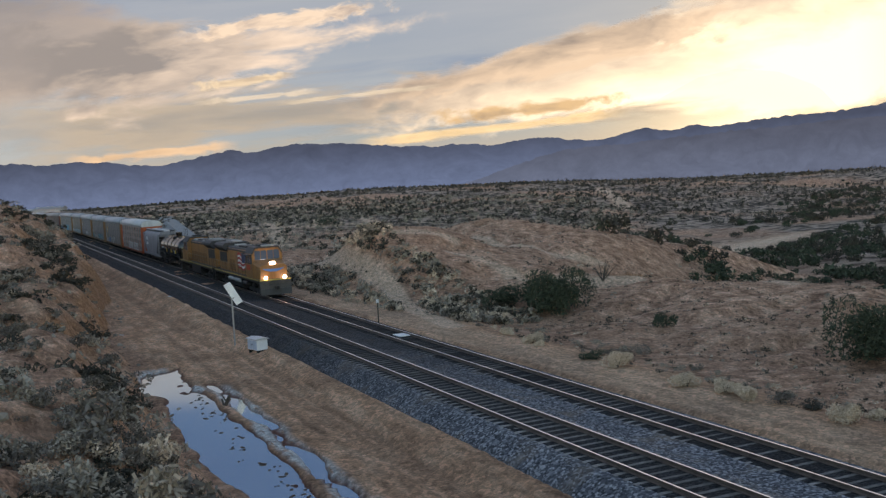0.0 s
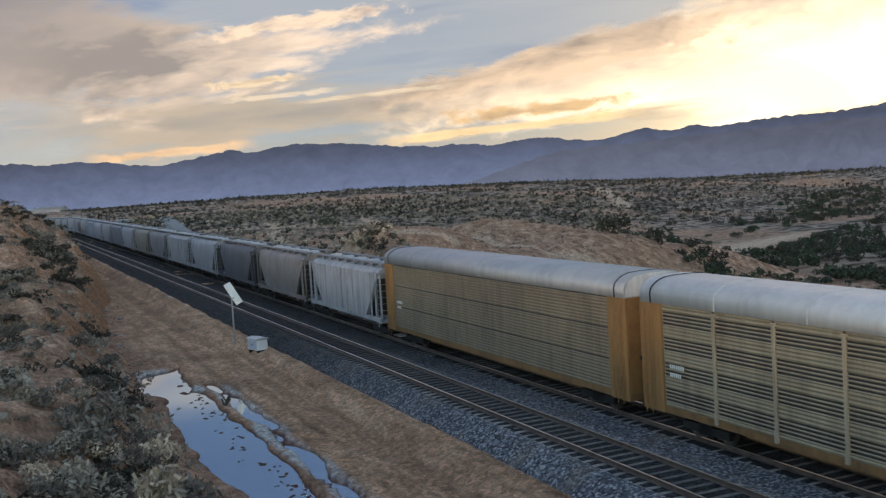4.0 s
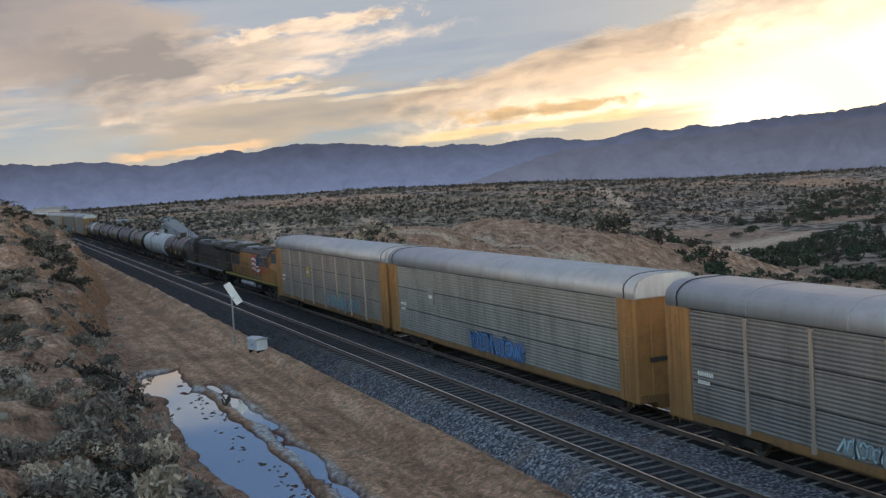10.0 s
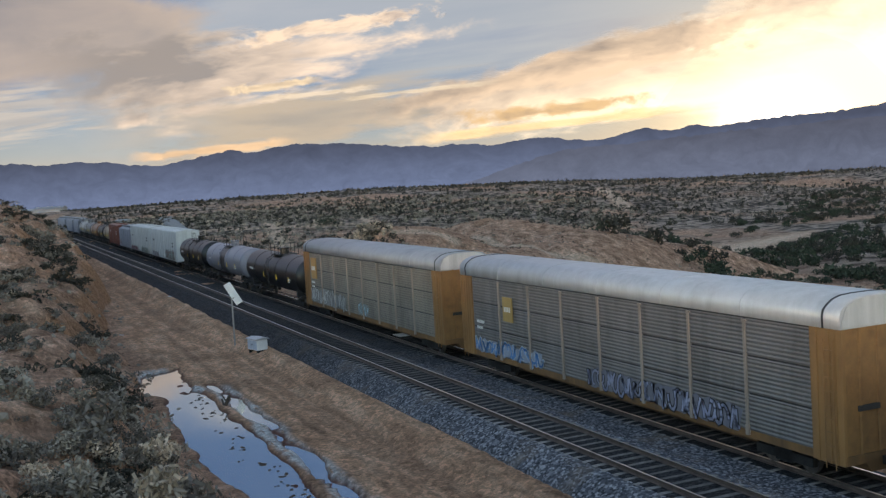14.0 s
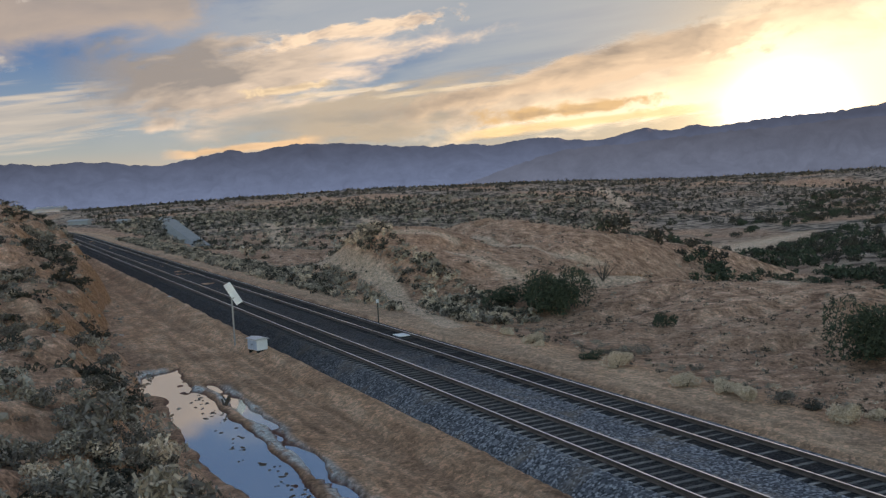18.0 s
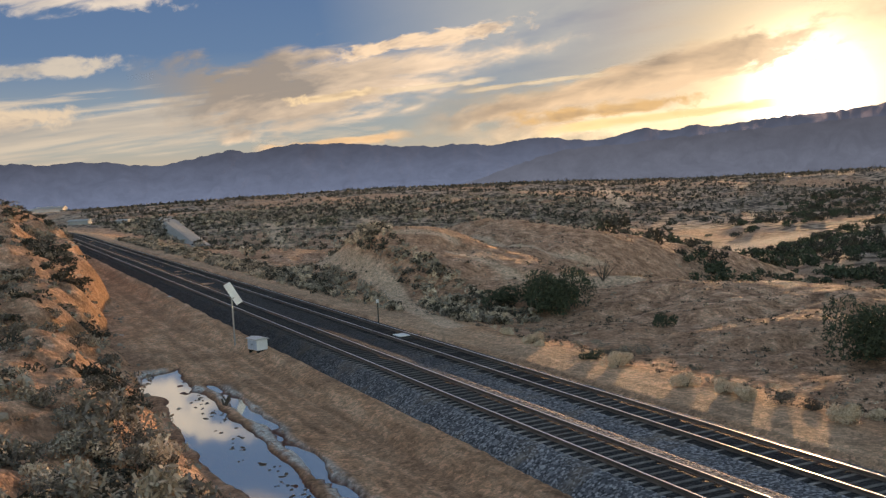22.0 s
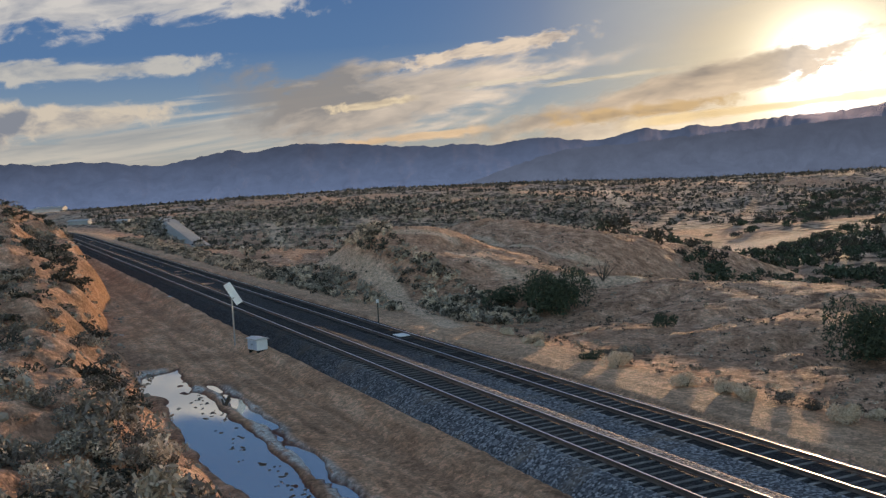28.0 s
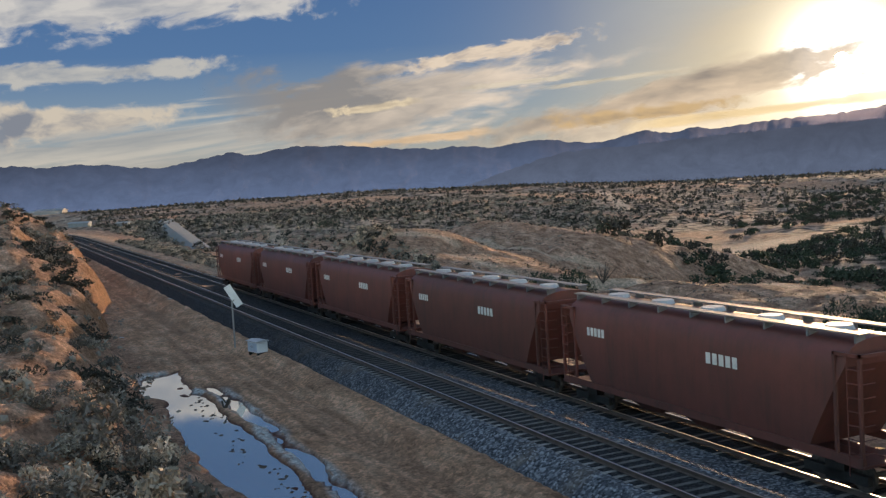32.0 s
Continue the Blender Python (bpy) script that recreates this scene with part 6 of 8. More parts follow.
def bulkhead_flat(words, length=20.0):
    """A flat car with tall end bulkheads and a low load of boards."""
    car = tagged(new("flat_car"), words, "rail car", "cars of the freight train")
    h = length / 2
    red = paint((0.16, 0.05, 0.03), 0.7, 0.6)
    def deck(bm):
        prism(bm, [(-1.5, 0.75), (-1.5, 1.15), (1.5, 1.15), (1.5, 0.75), (0.4, 0.5), (-0.4, 0.5)], -h, h)
    put("deck", (length, 1), deck, red, car)
    def head(bm):
        pr = [(-0.1, -1.45)]
        for y in (-1.35, -0.68, 0, 0.68, 1.35):
            pr += [(0.1, y - 0.085), (0.3, y - 0.08), (0.3, y + 0.08), (0.1, y + 0.085)]
        pr += [(-0.1, 1.45)]
        lo, hi = [bm.verts.new((x, y, 1.15)) for x, y in pr], [bm.verts.new((x, y, 4.2)) for x, y in pr]
        for k in range(len(pr)):
            j = (k + 1) % len(pr)
            bm.faces.new((lo[k], lo[j], hi[j], hi[k]))
        bm.faces.new(hi)
        bm.faces.new(lo[::-1])
        bmesh.ops.recalc_face_normals(bm, faces=bm.faces)
    for e in (-1, 1):
        put("bulkhead", (1,), head, red, car, pose(e * (h - 0.6), 0, 0, 0, 0, 0 if e > 0 else 180))
        bogie(car, e * (h - 2.3))
        coupler(car, e * (h + 0.1))
    def pile(bm):
        box(bm, -1.7, 1.7, -1.3, 1.3, 1.15, 1.55)
        bevelled(bm, 0.03)
    for k in range(4):
        put("board_pile", (0,), pile, surface("pale_boards", (0.42, 0.36, 0.28), (0.6, 0.53, 0.43), 3, 0.8, 0, 0.2, 30) if ("board", 0) not in MESHES else None, car, pose(-h + 3.4 + (length - 6.8) * k / 3, 0, 0))
    return car


def flag(loco, x, z, w, h, y):
    """A painted striped flag on the hood's flank."""
    for k in range(7):
        bm = bmesh.new()
        for j in range(6):
            x0, x1 = x + w * j / 6, x + w * (j + 1) / 6
            d0, d1 = 0.12 * math.sin(j * 1.2), 0.12 * math.sin((j + 1) * 1.2)
            z0 = z + h * k / 7
            v = [(x0, z0 + d0), (x1, z0 + d1), (x1, z0 + h / 7 + d1), (x0, z0 + h / 7 + d0)]
            bm.faces.new([bm.verts.new((a, y - 0.006, b)) for a, b in v])
        part("flag_stripe", bm, spray((0.45, 0.04, 0.04) if k % 2 == 0 else (0.7, 0.68, 0.65)), loco)
    bm = bmesh.new()
    bm.faces.new([bm.verts.new((a, y - 0.011, b)) for a, b in ((x + w * 0.55, z + h * 0.45), (x + w, z + h * 0.45), (x + w, z + h * 1.02), (x + w * 0.55, z + h * 1.05))])
    part("flag_canton", bm, spray((0.03, 0.05, 0.12)), loco)


def locomotive(words, main, roof, stripe, length=22.3, lights=False, banner=False, number=True, group="locomotives of the train", cab_color=None, band=None):
    """A six-axle freight locomotive: nose and cab in front, long hood, radiator wings, walkways with handrails, fuel tank."""
    loco = tagged(new("locomotive"), words, "locomotive", group)
    h = length / 2
    skin, dark = paint(main, 0.5, 0.75), paint(roof, 0.6, 0.3)
    cabm = paint(cab_color, 0.5, 0.6) if cab_color else skin
    hw = 0.98
    def frame_mesh(bm):
        prism(bm, [(-1.55, 1.35), (-1.55, 1.62), (1.55, 1.62), (1.55, 1.35), (0.9, 1.0), (-0.9, 1.0)], -h + 0.3, h - 0.3)
    put("underframe", (length, 2), frame_mesh, BLACK_PAINT, loco, label="black walkway and sill")
    def sill_stripe(bm):
        box(bm, -h + 0.3, h - 0.3, -0.006, 0.006, 1.54, 1.61)
    for s in (-1, 1):
        put("sill_stripe", (length,), sill_stripe, spray(stripe), loco, pose(0, s * 1.558, 0))
    def front_sill(bm):
        box(bm, h - 0.3, h - 0.28, -1.5, 1.5, 1.5, 1.62)
    put("front_sill", (length,), front_sill, spray(stripe), loco)
    def tankm(bm):
        prism(bm, [(-1.45, 0.5), (-1.5, 1.3), (1.5, 1.3), (1.45, 0.5), (1.1, 0.28), (-1.1, 0.28)], -2.9, 2.6)
        rod(bm, (3.0, -1.3, 0.95), (4.6, -1.3, 0.95), 0.2, 10)
    put("fuel_tank", (0,), tankm, BLACK_PAINT, loco)
    def hood(bm):
        prism(bm, [(-hw, 1.62), (-hw, 4.05), (-hw + 0.15, 4.2), (hw - 0.15, 4.2), (hw, 4.05), (hw, 1.62)], -h + 0.9, h - 5.6)
    put("long_hood", (length,), hood, skin, loco)
    def hood_roof(bm):
        prism(bm, [(-hw - 0.02, 3.86), (-hw - 0.02, 4.0), (-hw + 0.12, 4.23), (hw - 0.12, 4.23), (hw + 0.02, 4.0), (hw + 0.02, 3.86)], -h + 5.2, h - 5.6)
        box(bm, -1.5, 1.5, -0.6, 0.6, 4.2, 4.42)
        box(bm, 2.0, 3.6, -0.5, 0.5, 4.2, 4.36)
    put("hood_roof", (length,), hood_roof, dark, loco, label="dark hood roof with vents")
    pale = paint((0.3, 0.3, 0.3), 0.6, 0.4)
    def roof_box(bm):
        box(bm, -0.55, 0.55, -0.55, 0.55, 0, 0.16)
        bevelled(bm, 0.03)
    for x, z in ((-h + 6.2, 4.23), (-h + 8.6, 4.23), (h - 7.2, 4.23), (h - 3.6, 4.56), (-h + 2.2, 4.55), (-h + 4.2, 4.55)):
        put("roof_box", (0,), roof_box, pale, loco, pose(x, 0.25, z - 0.01), "pale roof housing")
    def wings(bm):
        prism(bm, [(-1.5, 4.05), (-1.5, 4.3), (-1.2, 4.55), (1.2, 4.55), (1.5, 4.3), (1.5, 4.05), (hw, 3.6), (-hw, 3.6)], -h + 0.9, -h + 5.2)
    put("radiator", (length,), wings, dark, loco, label="flared radiator section")
    doors = paint(tuple(0.66 * c for c in main), 0.6, 0.5)
    def hatch_door(bm):
        box(bm, 0, 1.1, -0.012, 0.01, 1.8, 2.9)
        for j in range(4):
            box(bm, 0.1, 1.0, -0.02, -0.01, 2.0 + 0.22 * j, 2.06 + 0.22 * j)
    def grille(bm):
        box(bm, 0, 3.5, -0.012, 0.01, 2.5, 3.5)
        for j in range(9):
            box(bm, 0.0, 3.5, -0.03, -0.01, 2.53 + 0.11 * j, 2.57 + 0.11 * j)
    for sy in (-1, 1):
        turn = 0 if sy < 0 else 180
        put("grille", (0,), grille, dark, loco, pose(-h + (1.3 if sy < 0 else 4.8), sy * hw, 0, 0, 0, turn), "radiator grille")
        for k in range(7):
            if not (banner and sy < 0 and k in (2, 3)):
                put("hood_door", (0,), hatch_door, doors, loco, pose(-h + 6.0 + 1.35 * k + (0 if sy < 0 else 1.1), sy * hw, 0, 0, 0, turn))
    def dark_band(bm):
        box(bm, h - 9.0, h - 5.6, -hw - 0.012, -hw + 0.01, 3.25, 3.86)
    put("dark_band", (length,), dark_band, dark, loco, label="dark upper band of the hood")
    def cab(bm):
        x0, x1 = h - 5.6, h - 2.9
        prism(bm, [(-1.48, 1.62), (-1.48, 3.9), (-1.15, 4.5), (1.15, 4.5), (1.48, 3.9), (1.48, 1.62)], x0, x1)
    put("cab", (length,), cab, cabm, loco)
    def cab_band(bm):
        box(bm, h - 5.58, h - 3.0, -0.007, 0.007, 2.98, 3.88)
    for s in (-1, 1):
        put("cab_band", (length,), cab_band, dark, loco, pose(0, s * 1.477, 0), label="dark band round the cab windows")
    def reservoir(bm):
        rod(bm, (-1.2, 0, 0), (1.2, 0, 0), 0.19, 12)
    for x in (-1.4, 1.3):
        put("air_tank", (0,), reservoir, pale, loco, pose(x, -1.52, 1.08), "pale air tank")
    def cab_roof(bm):
        x0, x1 = h - 5.7, h - 2.8
        prism(bm, [(-1.52, 3.95), (-1.18, 4.56), (1.18, 4.56), (1.52, 3.95), (1.4, 3.95), (1.1, 4.45), (-1.1, 4.45), (-1.4, 3.95)], x0, x1)
        box(bm, x0 + 0.6, x0 + 1.7, -0.5, 0.5, 4.5, 4.75)
    put("cab_roof", (length,), cab_roof, dark, loco)
    def nose(bm):
        a = [(h - 2.9, y, z) for y, z in ((-1.46, 1.62), (-1.46, 3.05), (-1.2, 3.35), (1.2, 3.35), (1.46, 3.05), (1.46, 1.62))]
        b = [(h - 0.75, y, z) for y, z in ((-1.3, 1.62), (-1.3, 2.7), (-1.1, 2.92), (1.1, 2.92), (1.3, 2.7), (1.3, 1.62))]
        va, vb = [bm.verts.new(p) for p in a], [bm.verts.new(p) for p in b]
        for k in range(6):
            bm.faces.new((va[k], vb[k], vb[(k + 1) % 6], va[(k + 1) % 6]))
        bm.faces.new(va)
        bm.faces.new(vb[::-1])
        bmesh.ops.recalc_face_normals(bm, faces=bm.faces)
    put("nose", (length,), nose, cabm, loco)
    if band:
        def bandm(bm):
            for k in range(4):
                box(bm, h - 3.1, h - 2.0, -1.475, -1.44, 2.2 + 0.25 * k, 2.32 + 0.25 * k)
                box(bm, h - 5.4, h - 4.9, -1.495, -1.482, 2.2 + 0.25 * k, 2.32 + 0.25 * k)
        put("nose_stripe", (length,), bandm, spray(band), loco)
    def pane(y0, y1):
        return lambda bm: box(bm, h - 2.9, h - 2.885, y0, y1, 3.32, 4.22)
    for y0, y1 in ((-1.2, -0.65), (-0.6, -0.05), (0.05, 0.6), (0.65, 1.2)):
        put("windscreen", (length, y0), pane(y0, y1), GLASS, loco)
    def side_pane(bm):
        box(bm, 0, 0.8, -0.006, 0.006, 3.05, 3.75)
    for sy in (-1, 1):
        for x0 in (h - 5.2, h - 4.2):
            put("side_window", (0,), side_pane, GLASS, loco, pose(x0, sy * 1.488, 0))
    def shade(bm):
        box(bm, h - 5.3, h - 3.2, -1.85, -1.48, 3.82, 3.87)
    put("sun_visor", (length,), shade, dark, loco)
    def lamp_mesh(bm):
        bmesh.ops.create_cone(bm, cap_ends=True, segments=14, radius1=0.17, radius2=0.15, depth=0.1, matrix=pose(0, 0, 0, 0, 90, 0))
    beam = HEADLIGHT if lights else GLASS
    for y, z, x in ((-0.12, 3.22, h - 0.95 - 1.9 * 0.0), (0.12, 3.22, h - 0.95), (-0.9, 1.78, h - 0.2), (0.9, 1.78, h - 0.2)):
        put("headlight", (0,), lamp_mesh, beam, loco, pose(x if z < 2 else h - 0.98, y, z if z < 2 else 2.99 + 0.08), "lit headlight" if lights else "")
    def emblem(bm):
        prism(bm, [(-1.1, 2.62), (-0.28, 2.56), (0.28, 2.56), (1.1, 2.62), (0.7, 2.42), (0.3, 2.3), (-0.3, 2.3), (-0.7, 2.42)], h - 0.75, h - 0.735)
    if banner:
        put("nose_emblem", (length,), emblem, spray((0.10, 0.22, 0.50)), loco, label="plain blue winged shape")
    def pilot(bm):
        prism(bm, [(-1.5, 0.25), (-1.5, 1.62), (1.5, 1.62), (1.5, 0.25)], h - 0.5, h - 0.3)
        prism(bm, [(-1.45, 0.15), (-1.5, 0.75), (1.5, 0.75), (1.45, 0.15)], h - 0.3, h - 0.1)
    def rear_plate(bm):
        prism(bm, [(-1.5, 0.3), (-1.5, 1.62), (1.5, 1.62), (1.5, 0.3)], -h + 0.3, -h + 0.45)
    put("rear_plate", (length,), rear_plate, BLACK_PAINT, loco)
    put("pilot", (length,), pilot, paint((0.065, 0.062, 0.06), 0.7, 0.5), loco, label="snow plough pilot")
    def rails_mesh(bm):
        for s in (-1, 1):
            y = s * 1.5
            rod(bm, (-h + 0.5, y, 2.62), (h - 5.9, y, 2.62), 0.022, 6)
            rod(bm, (-h + 0.5, y, 2.15), (h - 5.9, y, 2.15), 0.018, 6)
            for k in range(11):
                x = -h + 0.5 + (length - 6.4) * k / 10
                rod(bm, (x, y, 1.6), (x, y, 2.62), 0.022, 6)
            rod(bm, (h - 0.35, s * 1.35, 0.5), (h - 0.35, s * 1.35, 2.6), 0.022, 6)
            rod(bm, (h - 0.35, s * 1.35, 2.6), (h - 2.8, s * 1.4, 2.6), 0.022, 6)
            rod(bm, (-h + 0.35, s * 1.35, 0.5), (-h + 0.35, s * 1.35, 2.6), 0.022, 6)
    put("handrail", (length,), rails_mesh, paint((0.16, 0.11, 0.06), 0.5, 0.3), loco)
    def tread(bm):
        box(bm, -0.25, 0.25, -0.12, 0.12, 0, 0.04)
    for e in (-1, 1):
        for sy in (-1, 1):
            for k in range(3):
                put("step", (0,), tread, BLACK_PAINT, loco, pose(e * (h - 0.9), sy * 1.5, 0.45 + 0.38 * k))
    for e in (-1, 1):
        bogie(loco, e * (h - 4.2), 3)
        coupler(loco, e * (h + 0.1))
    if banner:
        flag(loco, -0.6, 2.05, 3.3, 1.6, -hw - 0.022)
    if number:
        bars(loco, [(h - 5.3, 2.35, 1.5, 0.5)], y=-1.49, material=spray((0.6, 0.05, 0.03)) if sum(main) > 0.3 else LETTERS)
        bars(loco, [(-h + 1.6, 3.75, 0.9, 0.28)], y=-hw - 0.012, material=LETTERS)
    return loco


HEADLIGHT = glow("headlight_beam", (1.0, 0.78, 0.62), 4.5)
GLASS, _n, _l, _p = nodes_of("cab_glass")
_p.inputs["Base Color"].default_value = (0.12, 0.17, 0.25, 1)
_p.inputs["Metallic"].default_value = 0.5
_p.inputs["Roughness"].default_value = 0.12
# ---- the two trains, front to back: the stretch of the train that each car takes up, in metres ----
TEAL, ICE, NIGHT, CHALK, PINK, REDDISH, LIME = (0.10, 0.42, 0.46), (0.42, 0.62, 0.72), (0.03, 0.05, 0.16), (0.62, 0.62, 0.62), (0.42, 0.12, 0.16), (0.36, 0.075, 0.06), (0.20, 0.30, 0.12)
SKYB = (0.10, 0.28, 0.60)
SOOT = (0.025, 0.025, 0.03)
UP_ORANGE, GREYROOF = (0.31, 0.135, 0.035), (0.03, 0.03, 0.033)
LINE = []          # (thing, distance of its centre behind the origin, turned round)


def add(d0, d1, thing, turned=False):
    LINE.append((thing, (d0 + d1) / 2, turned))


def train_one():
    add(93.8, 115.5, locomotive("yellow-orange road locomotive with grey roof and lit headlights", UP_ORANGE, GREYROOF, (0.6, 0.42, 0.1), lights=True, banner=True, length=21.2))
    add(115.5, 137.2, locomotive("second yellow-orange road locomotive facing backwards", UP_ORANGE, GREYROOF, (0.6, 0.42, 0.1), banner=True, length=21.2), True)
    add(137.2, 153.8, tank("glossy black tank car with yellow reflectors", 15.8, gloss=0.12))
    add(153.5, 170.6, hopper("pale grey round-sided covered hopper", 16.2, (0.33, 0.325, 0.32), dark_end=(0.06, 0.055, 0.06), mark=[(-4.5, 3.2, 1.8, 0.5), (-4.5, 2.5, 2.0, 0.4)]))
    p = 170.3
    orange = (0.55, 0.11, 0.025)
    rows = [
        autorack("bright orange autorack with white graffiti", (0.33, 0.27, 0.22), orange, orange, (0.6, 0.6, 0.6), ribbed=True),
        autorack("grey-tan autorack with blue and white graffiti", tags=[(-12, -8, 1.1, 2.3, CHALK, SOOT), (-7.5, -3.5, 1.1, 2.2, SKYB, NIGHT), (-2, 3, 1.1, 2.4, CHALK, SOOT)], sign=((0.55, 0.33, 0.1), -8.5, 1.2)),
        autorack("grey-tan autorack with teal graffiti", tags=[(-12, -9, 1.1, 2.2, TEAL, SOOT), (-8.5, -1, 1.1, 2.0, CHALK, SOOT), (0, 8.5, 1.1, 2.3, TEAL, NIGHT)]),
        autorack("plain weathered grey-tan autorack", plain=True, sign=((0.5, 0.3, 0.2), -9, 1.3), tags=[(-2, 4, 1.2, 2.0, CHALK, GREYTAN)]),
        autorack("grey-tan autorack with faded mural graffiti", (0.22, 0.195, 0.165), tags=[(-12.5, -8, 1.1, 2.0, CHALK, REDDISH), (-7, 10, 1.1, 2.0, ICE, (0.16, 0.22, 0.25))], sign=((0.6, 0.55, 0.5), -10, 1.4)),
        autorack("smooth grey autorack with teal and blue graffiti", (0.25, 0.24, 0.225), plain=True, tags=[(-12, -6, 1.15, 2.0, SKYB, NIGHT), (-1.5, 6, 1.1, 2.6, TEAL, SKYB)]),
        autorack("dark maroon autorack with grimy panels", (0.13, 0.095, 0.08), (0.17, 0.04, 0.035), (0.17, 0.04, 0.035), (0.3, 0.3, 0.31), sign=((0.3, 0.12, 0.1), -9, 1.0), tags=[(-8, -2, 1.15, 2.0, (0.3, 0.05, 0.05), SOOT)]),
        autorack("tan autorack with a yellow sign plate", (0.21, 0.175, 0.14), sign=((0.6, 0.42, 0.12), -10.2, 1.3), tags=[(0, 3, 1.2, 2.2, CHALK, SOOT), (9, 12, 1.1, 2.1, TEAL, CHALK)]),
        autorack("tan autorack with bold white graffiti", (0.22, 0.19, 0.16), sign=((0.55, 0.38, 0.28), -10, 1.3), tags=[(-6, 8, 1.1, 2.2, CHALK, SOOT)]),
        autorack("tan autorack with a rusty brown roof", (0.23, 0.195, 0.16), roof=(0.13, 0.085, 0.065), sign=((0.6, 0.55, 0.5), -9.5, 1.2), tags=[(8, 12, 1.0, 2.0, CHALK, SOOT)]),
        autorack("clean silver autorack with orange posts", (0.42, 0.43, 0.47), (0.42, 0.20, 0.05), (0.44, 0.21, 0.05), (0.3, 0.31, 0.34), ribbed=True),
        autorack("pale tan autorack with yellow doors", (0.30, 0.265, 0.23), (0.36, 0.18, 0.06), (0.42, 0.21, 0.06), (0.6, 0.61, 0.63), ribbed=True, plain=True, solid=(1, 6)),
        autorack("white autorack with dark slots and bright graffiti", (0.46, 0.46, 0.48), (0.6, 0.6, 0.62), (0.55, 0.55, 0.57), (0.66, 0.67, 0.7), ribbed=True, tags=[(-12.5, -8, 0.95, 2.3, PINK, (0.3, 0.04, 0.08)), (-3, 2, 1.1, 2.4, PINK, SOOT), (4, 12, 1.0, 2.5, SKYB, CHALK)]),
        autorack("weathered olive-tan autorack with graffiti panels", (0.21, 0.18, 0.135), tags=[(-12, -6, 1.1, 2.0, CHALK, SOOT), (-4, 0, 1.1, 2.2, PINK, CHALK), (2, 8, 1.1, 2.3, ICE, REDDISH)]),
        autorack("grey-brown autorack with a red painted mark", (0.20, 0.175, 0.15), plain=True, sign=((0.45, 0.12, 0.08), -9.5, 1.2)),
        autorack("tan autorack with bright white roof", (0.32, 0.25, 0.17), (0.45, 0.25, 0.06), TAN, (0.7, 0.7, 0.7), ribbed=True),
        autorack("brown-tan autorack near the middle of the train", (0.25, 0.19, 0.13), plain=True),
    ]
    written(rows[0], "FORK REBEL", -3.6, 1.1, 1.7, spray(CHALK), -1.6)
    for k, car in enumerate(rows):
        add(p, p + 28.31, car)
        p += 28.31
    greys = [((0.55, 0.55, 0.54), False), ((0.25, 0.22, 0.2), True), ((0.12, 0.12, 0.13), True), ((0.5, 0.5, 0.5), True), ((0.58, 0.57, 0.55), False), ((0.3, 0.29, 0.28), True), ((0.4, 0.36, 0.3), True), ((0.52, 0.52, 0.52), True), ((0.33, 0.33, 0.34), False), ((0.45, 0.44, 0.43), True), ((0.5, 0.5, 0.52), True)]
    step_d = (842.0 - p) / len(greys)
    for k, (c, r) in enumerate(greys):
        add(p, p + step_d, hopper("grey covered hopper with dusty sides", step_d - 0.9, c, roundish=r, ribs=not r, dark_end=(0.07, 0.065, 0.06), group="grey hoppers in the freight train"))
        p += step_d
    add(842.0, 860.1, hopper("pale blue-grey covered hopper with upright ribs", 17.2, (0.47, 0.49, 0.52), ribs=True, roundish=False, tags=[(-1.2, 1.2, 1.35, 2.2, SKYB, CHALK)], mark=[(-6.6, 3.0, 1.6, 0.4)]))
    add(860.1, 877.6, hopper("cream-grey covered hopper with dark graffiti", 16.6, (0.43, 0.41, 0.38), tags=[(-5.5, 0, 1.35, 2.3, (0.10, 0.07, 0.07), CHALK), (1, 4, 1.3, 2.0, SOOT, CHALK)]))
    add(877.6, 896.2, hopper("grey covered hopper with dark blue end", 17.6, (0.36, 0.34, 0.34), dark_end=(0.03, 0.04, 0.075), tags=[(2.0, 6.5, 1.4, 3.8, (0.05, 0.065, 0.12), (0.05, 0.065, 0.12))]))
    add(896.2, 914.2, hopper("silver covered hopper with small teal graffiti", 17.0, (0.5, 0.5, 0.5), tags=[(-1, 3, 1.4, 2.1, TEAL, SOOT)]))
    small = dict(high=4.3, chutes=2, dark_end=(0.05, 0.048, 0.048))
    add(914.2, 928.2, hopper("short pale grey cement hopper with small graffiti", 13.0, (0.44, 0.43, 0.42), **small))
    add(928.2, 941.7, hopper("short pale grey cement hopper with colourful graffiti", 12.7, (0.46, 0.45, 0.44), tags=[(-4.6, 4.4, 1.35, 2.1, (0.4, 0.36, 0.5), (0.3, 0.2, 0.12))], **small))
    add(941.7, 954.2, hopper("short grey cement hopper with outlined letters", 11.8, (0.38, 0.36, 0.34), tags=[(-2, 4, 1.4, 2.0, (0.36, 0.33, 0.32), SOOT)], **small))
    add(954.2, 966.9, hopper("short light grey cement hopper", 11.9, (0.42, 0.4, 0.38), **small))
    add(966.9, 980.0, hopper("short dusty brown-grey cement hopper", 12.2, (0.33, 0.30, 0.28), **small))
    add(980.0, 992.6, hopper("short clean grey cement hopper ahead of the lumber cars", 11.8, (0.38, 0.37, 0.36), **small))
    yellow, white = (0.44, 0.38, 0.04), (0.5, 0.5, 0.56)
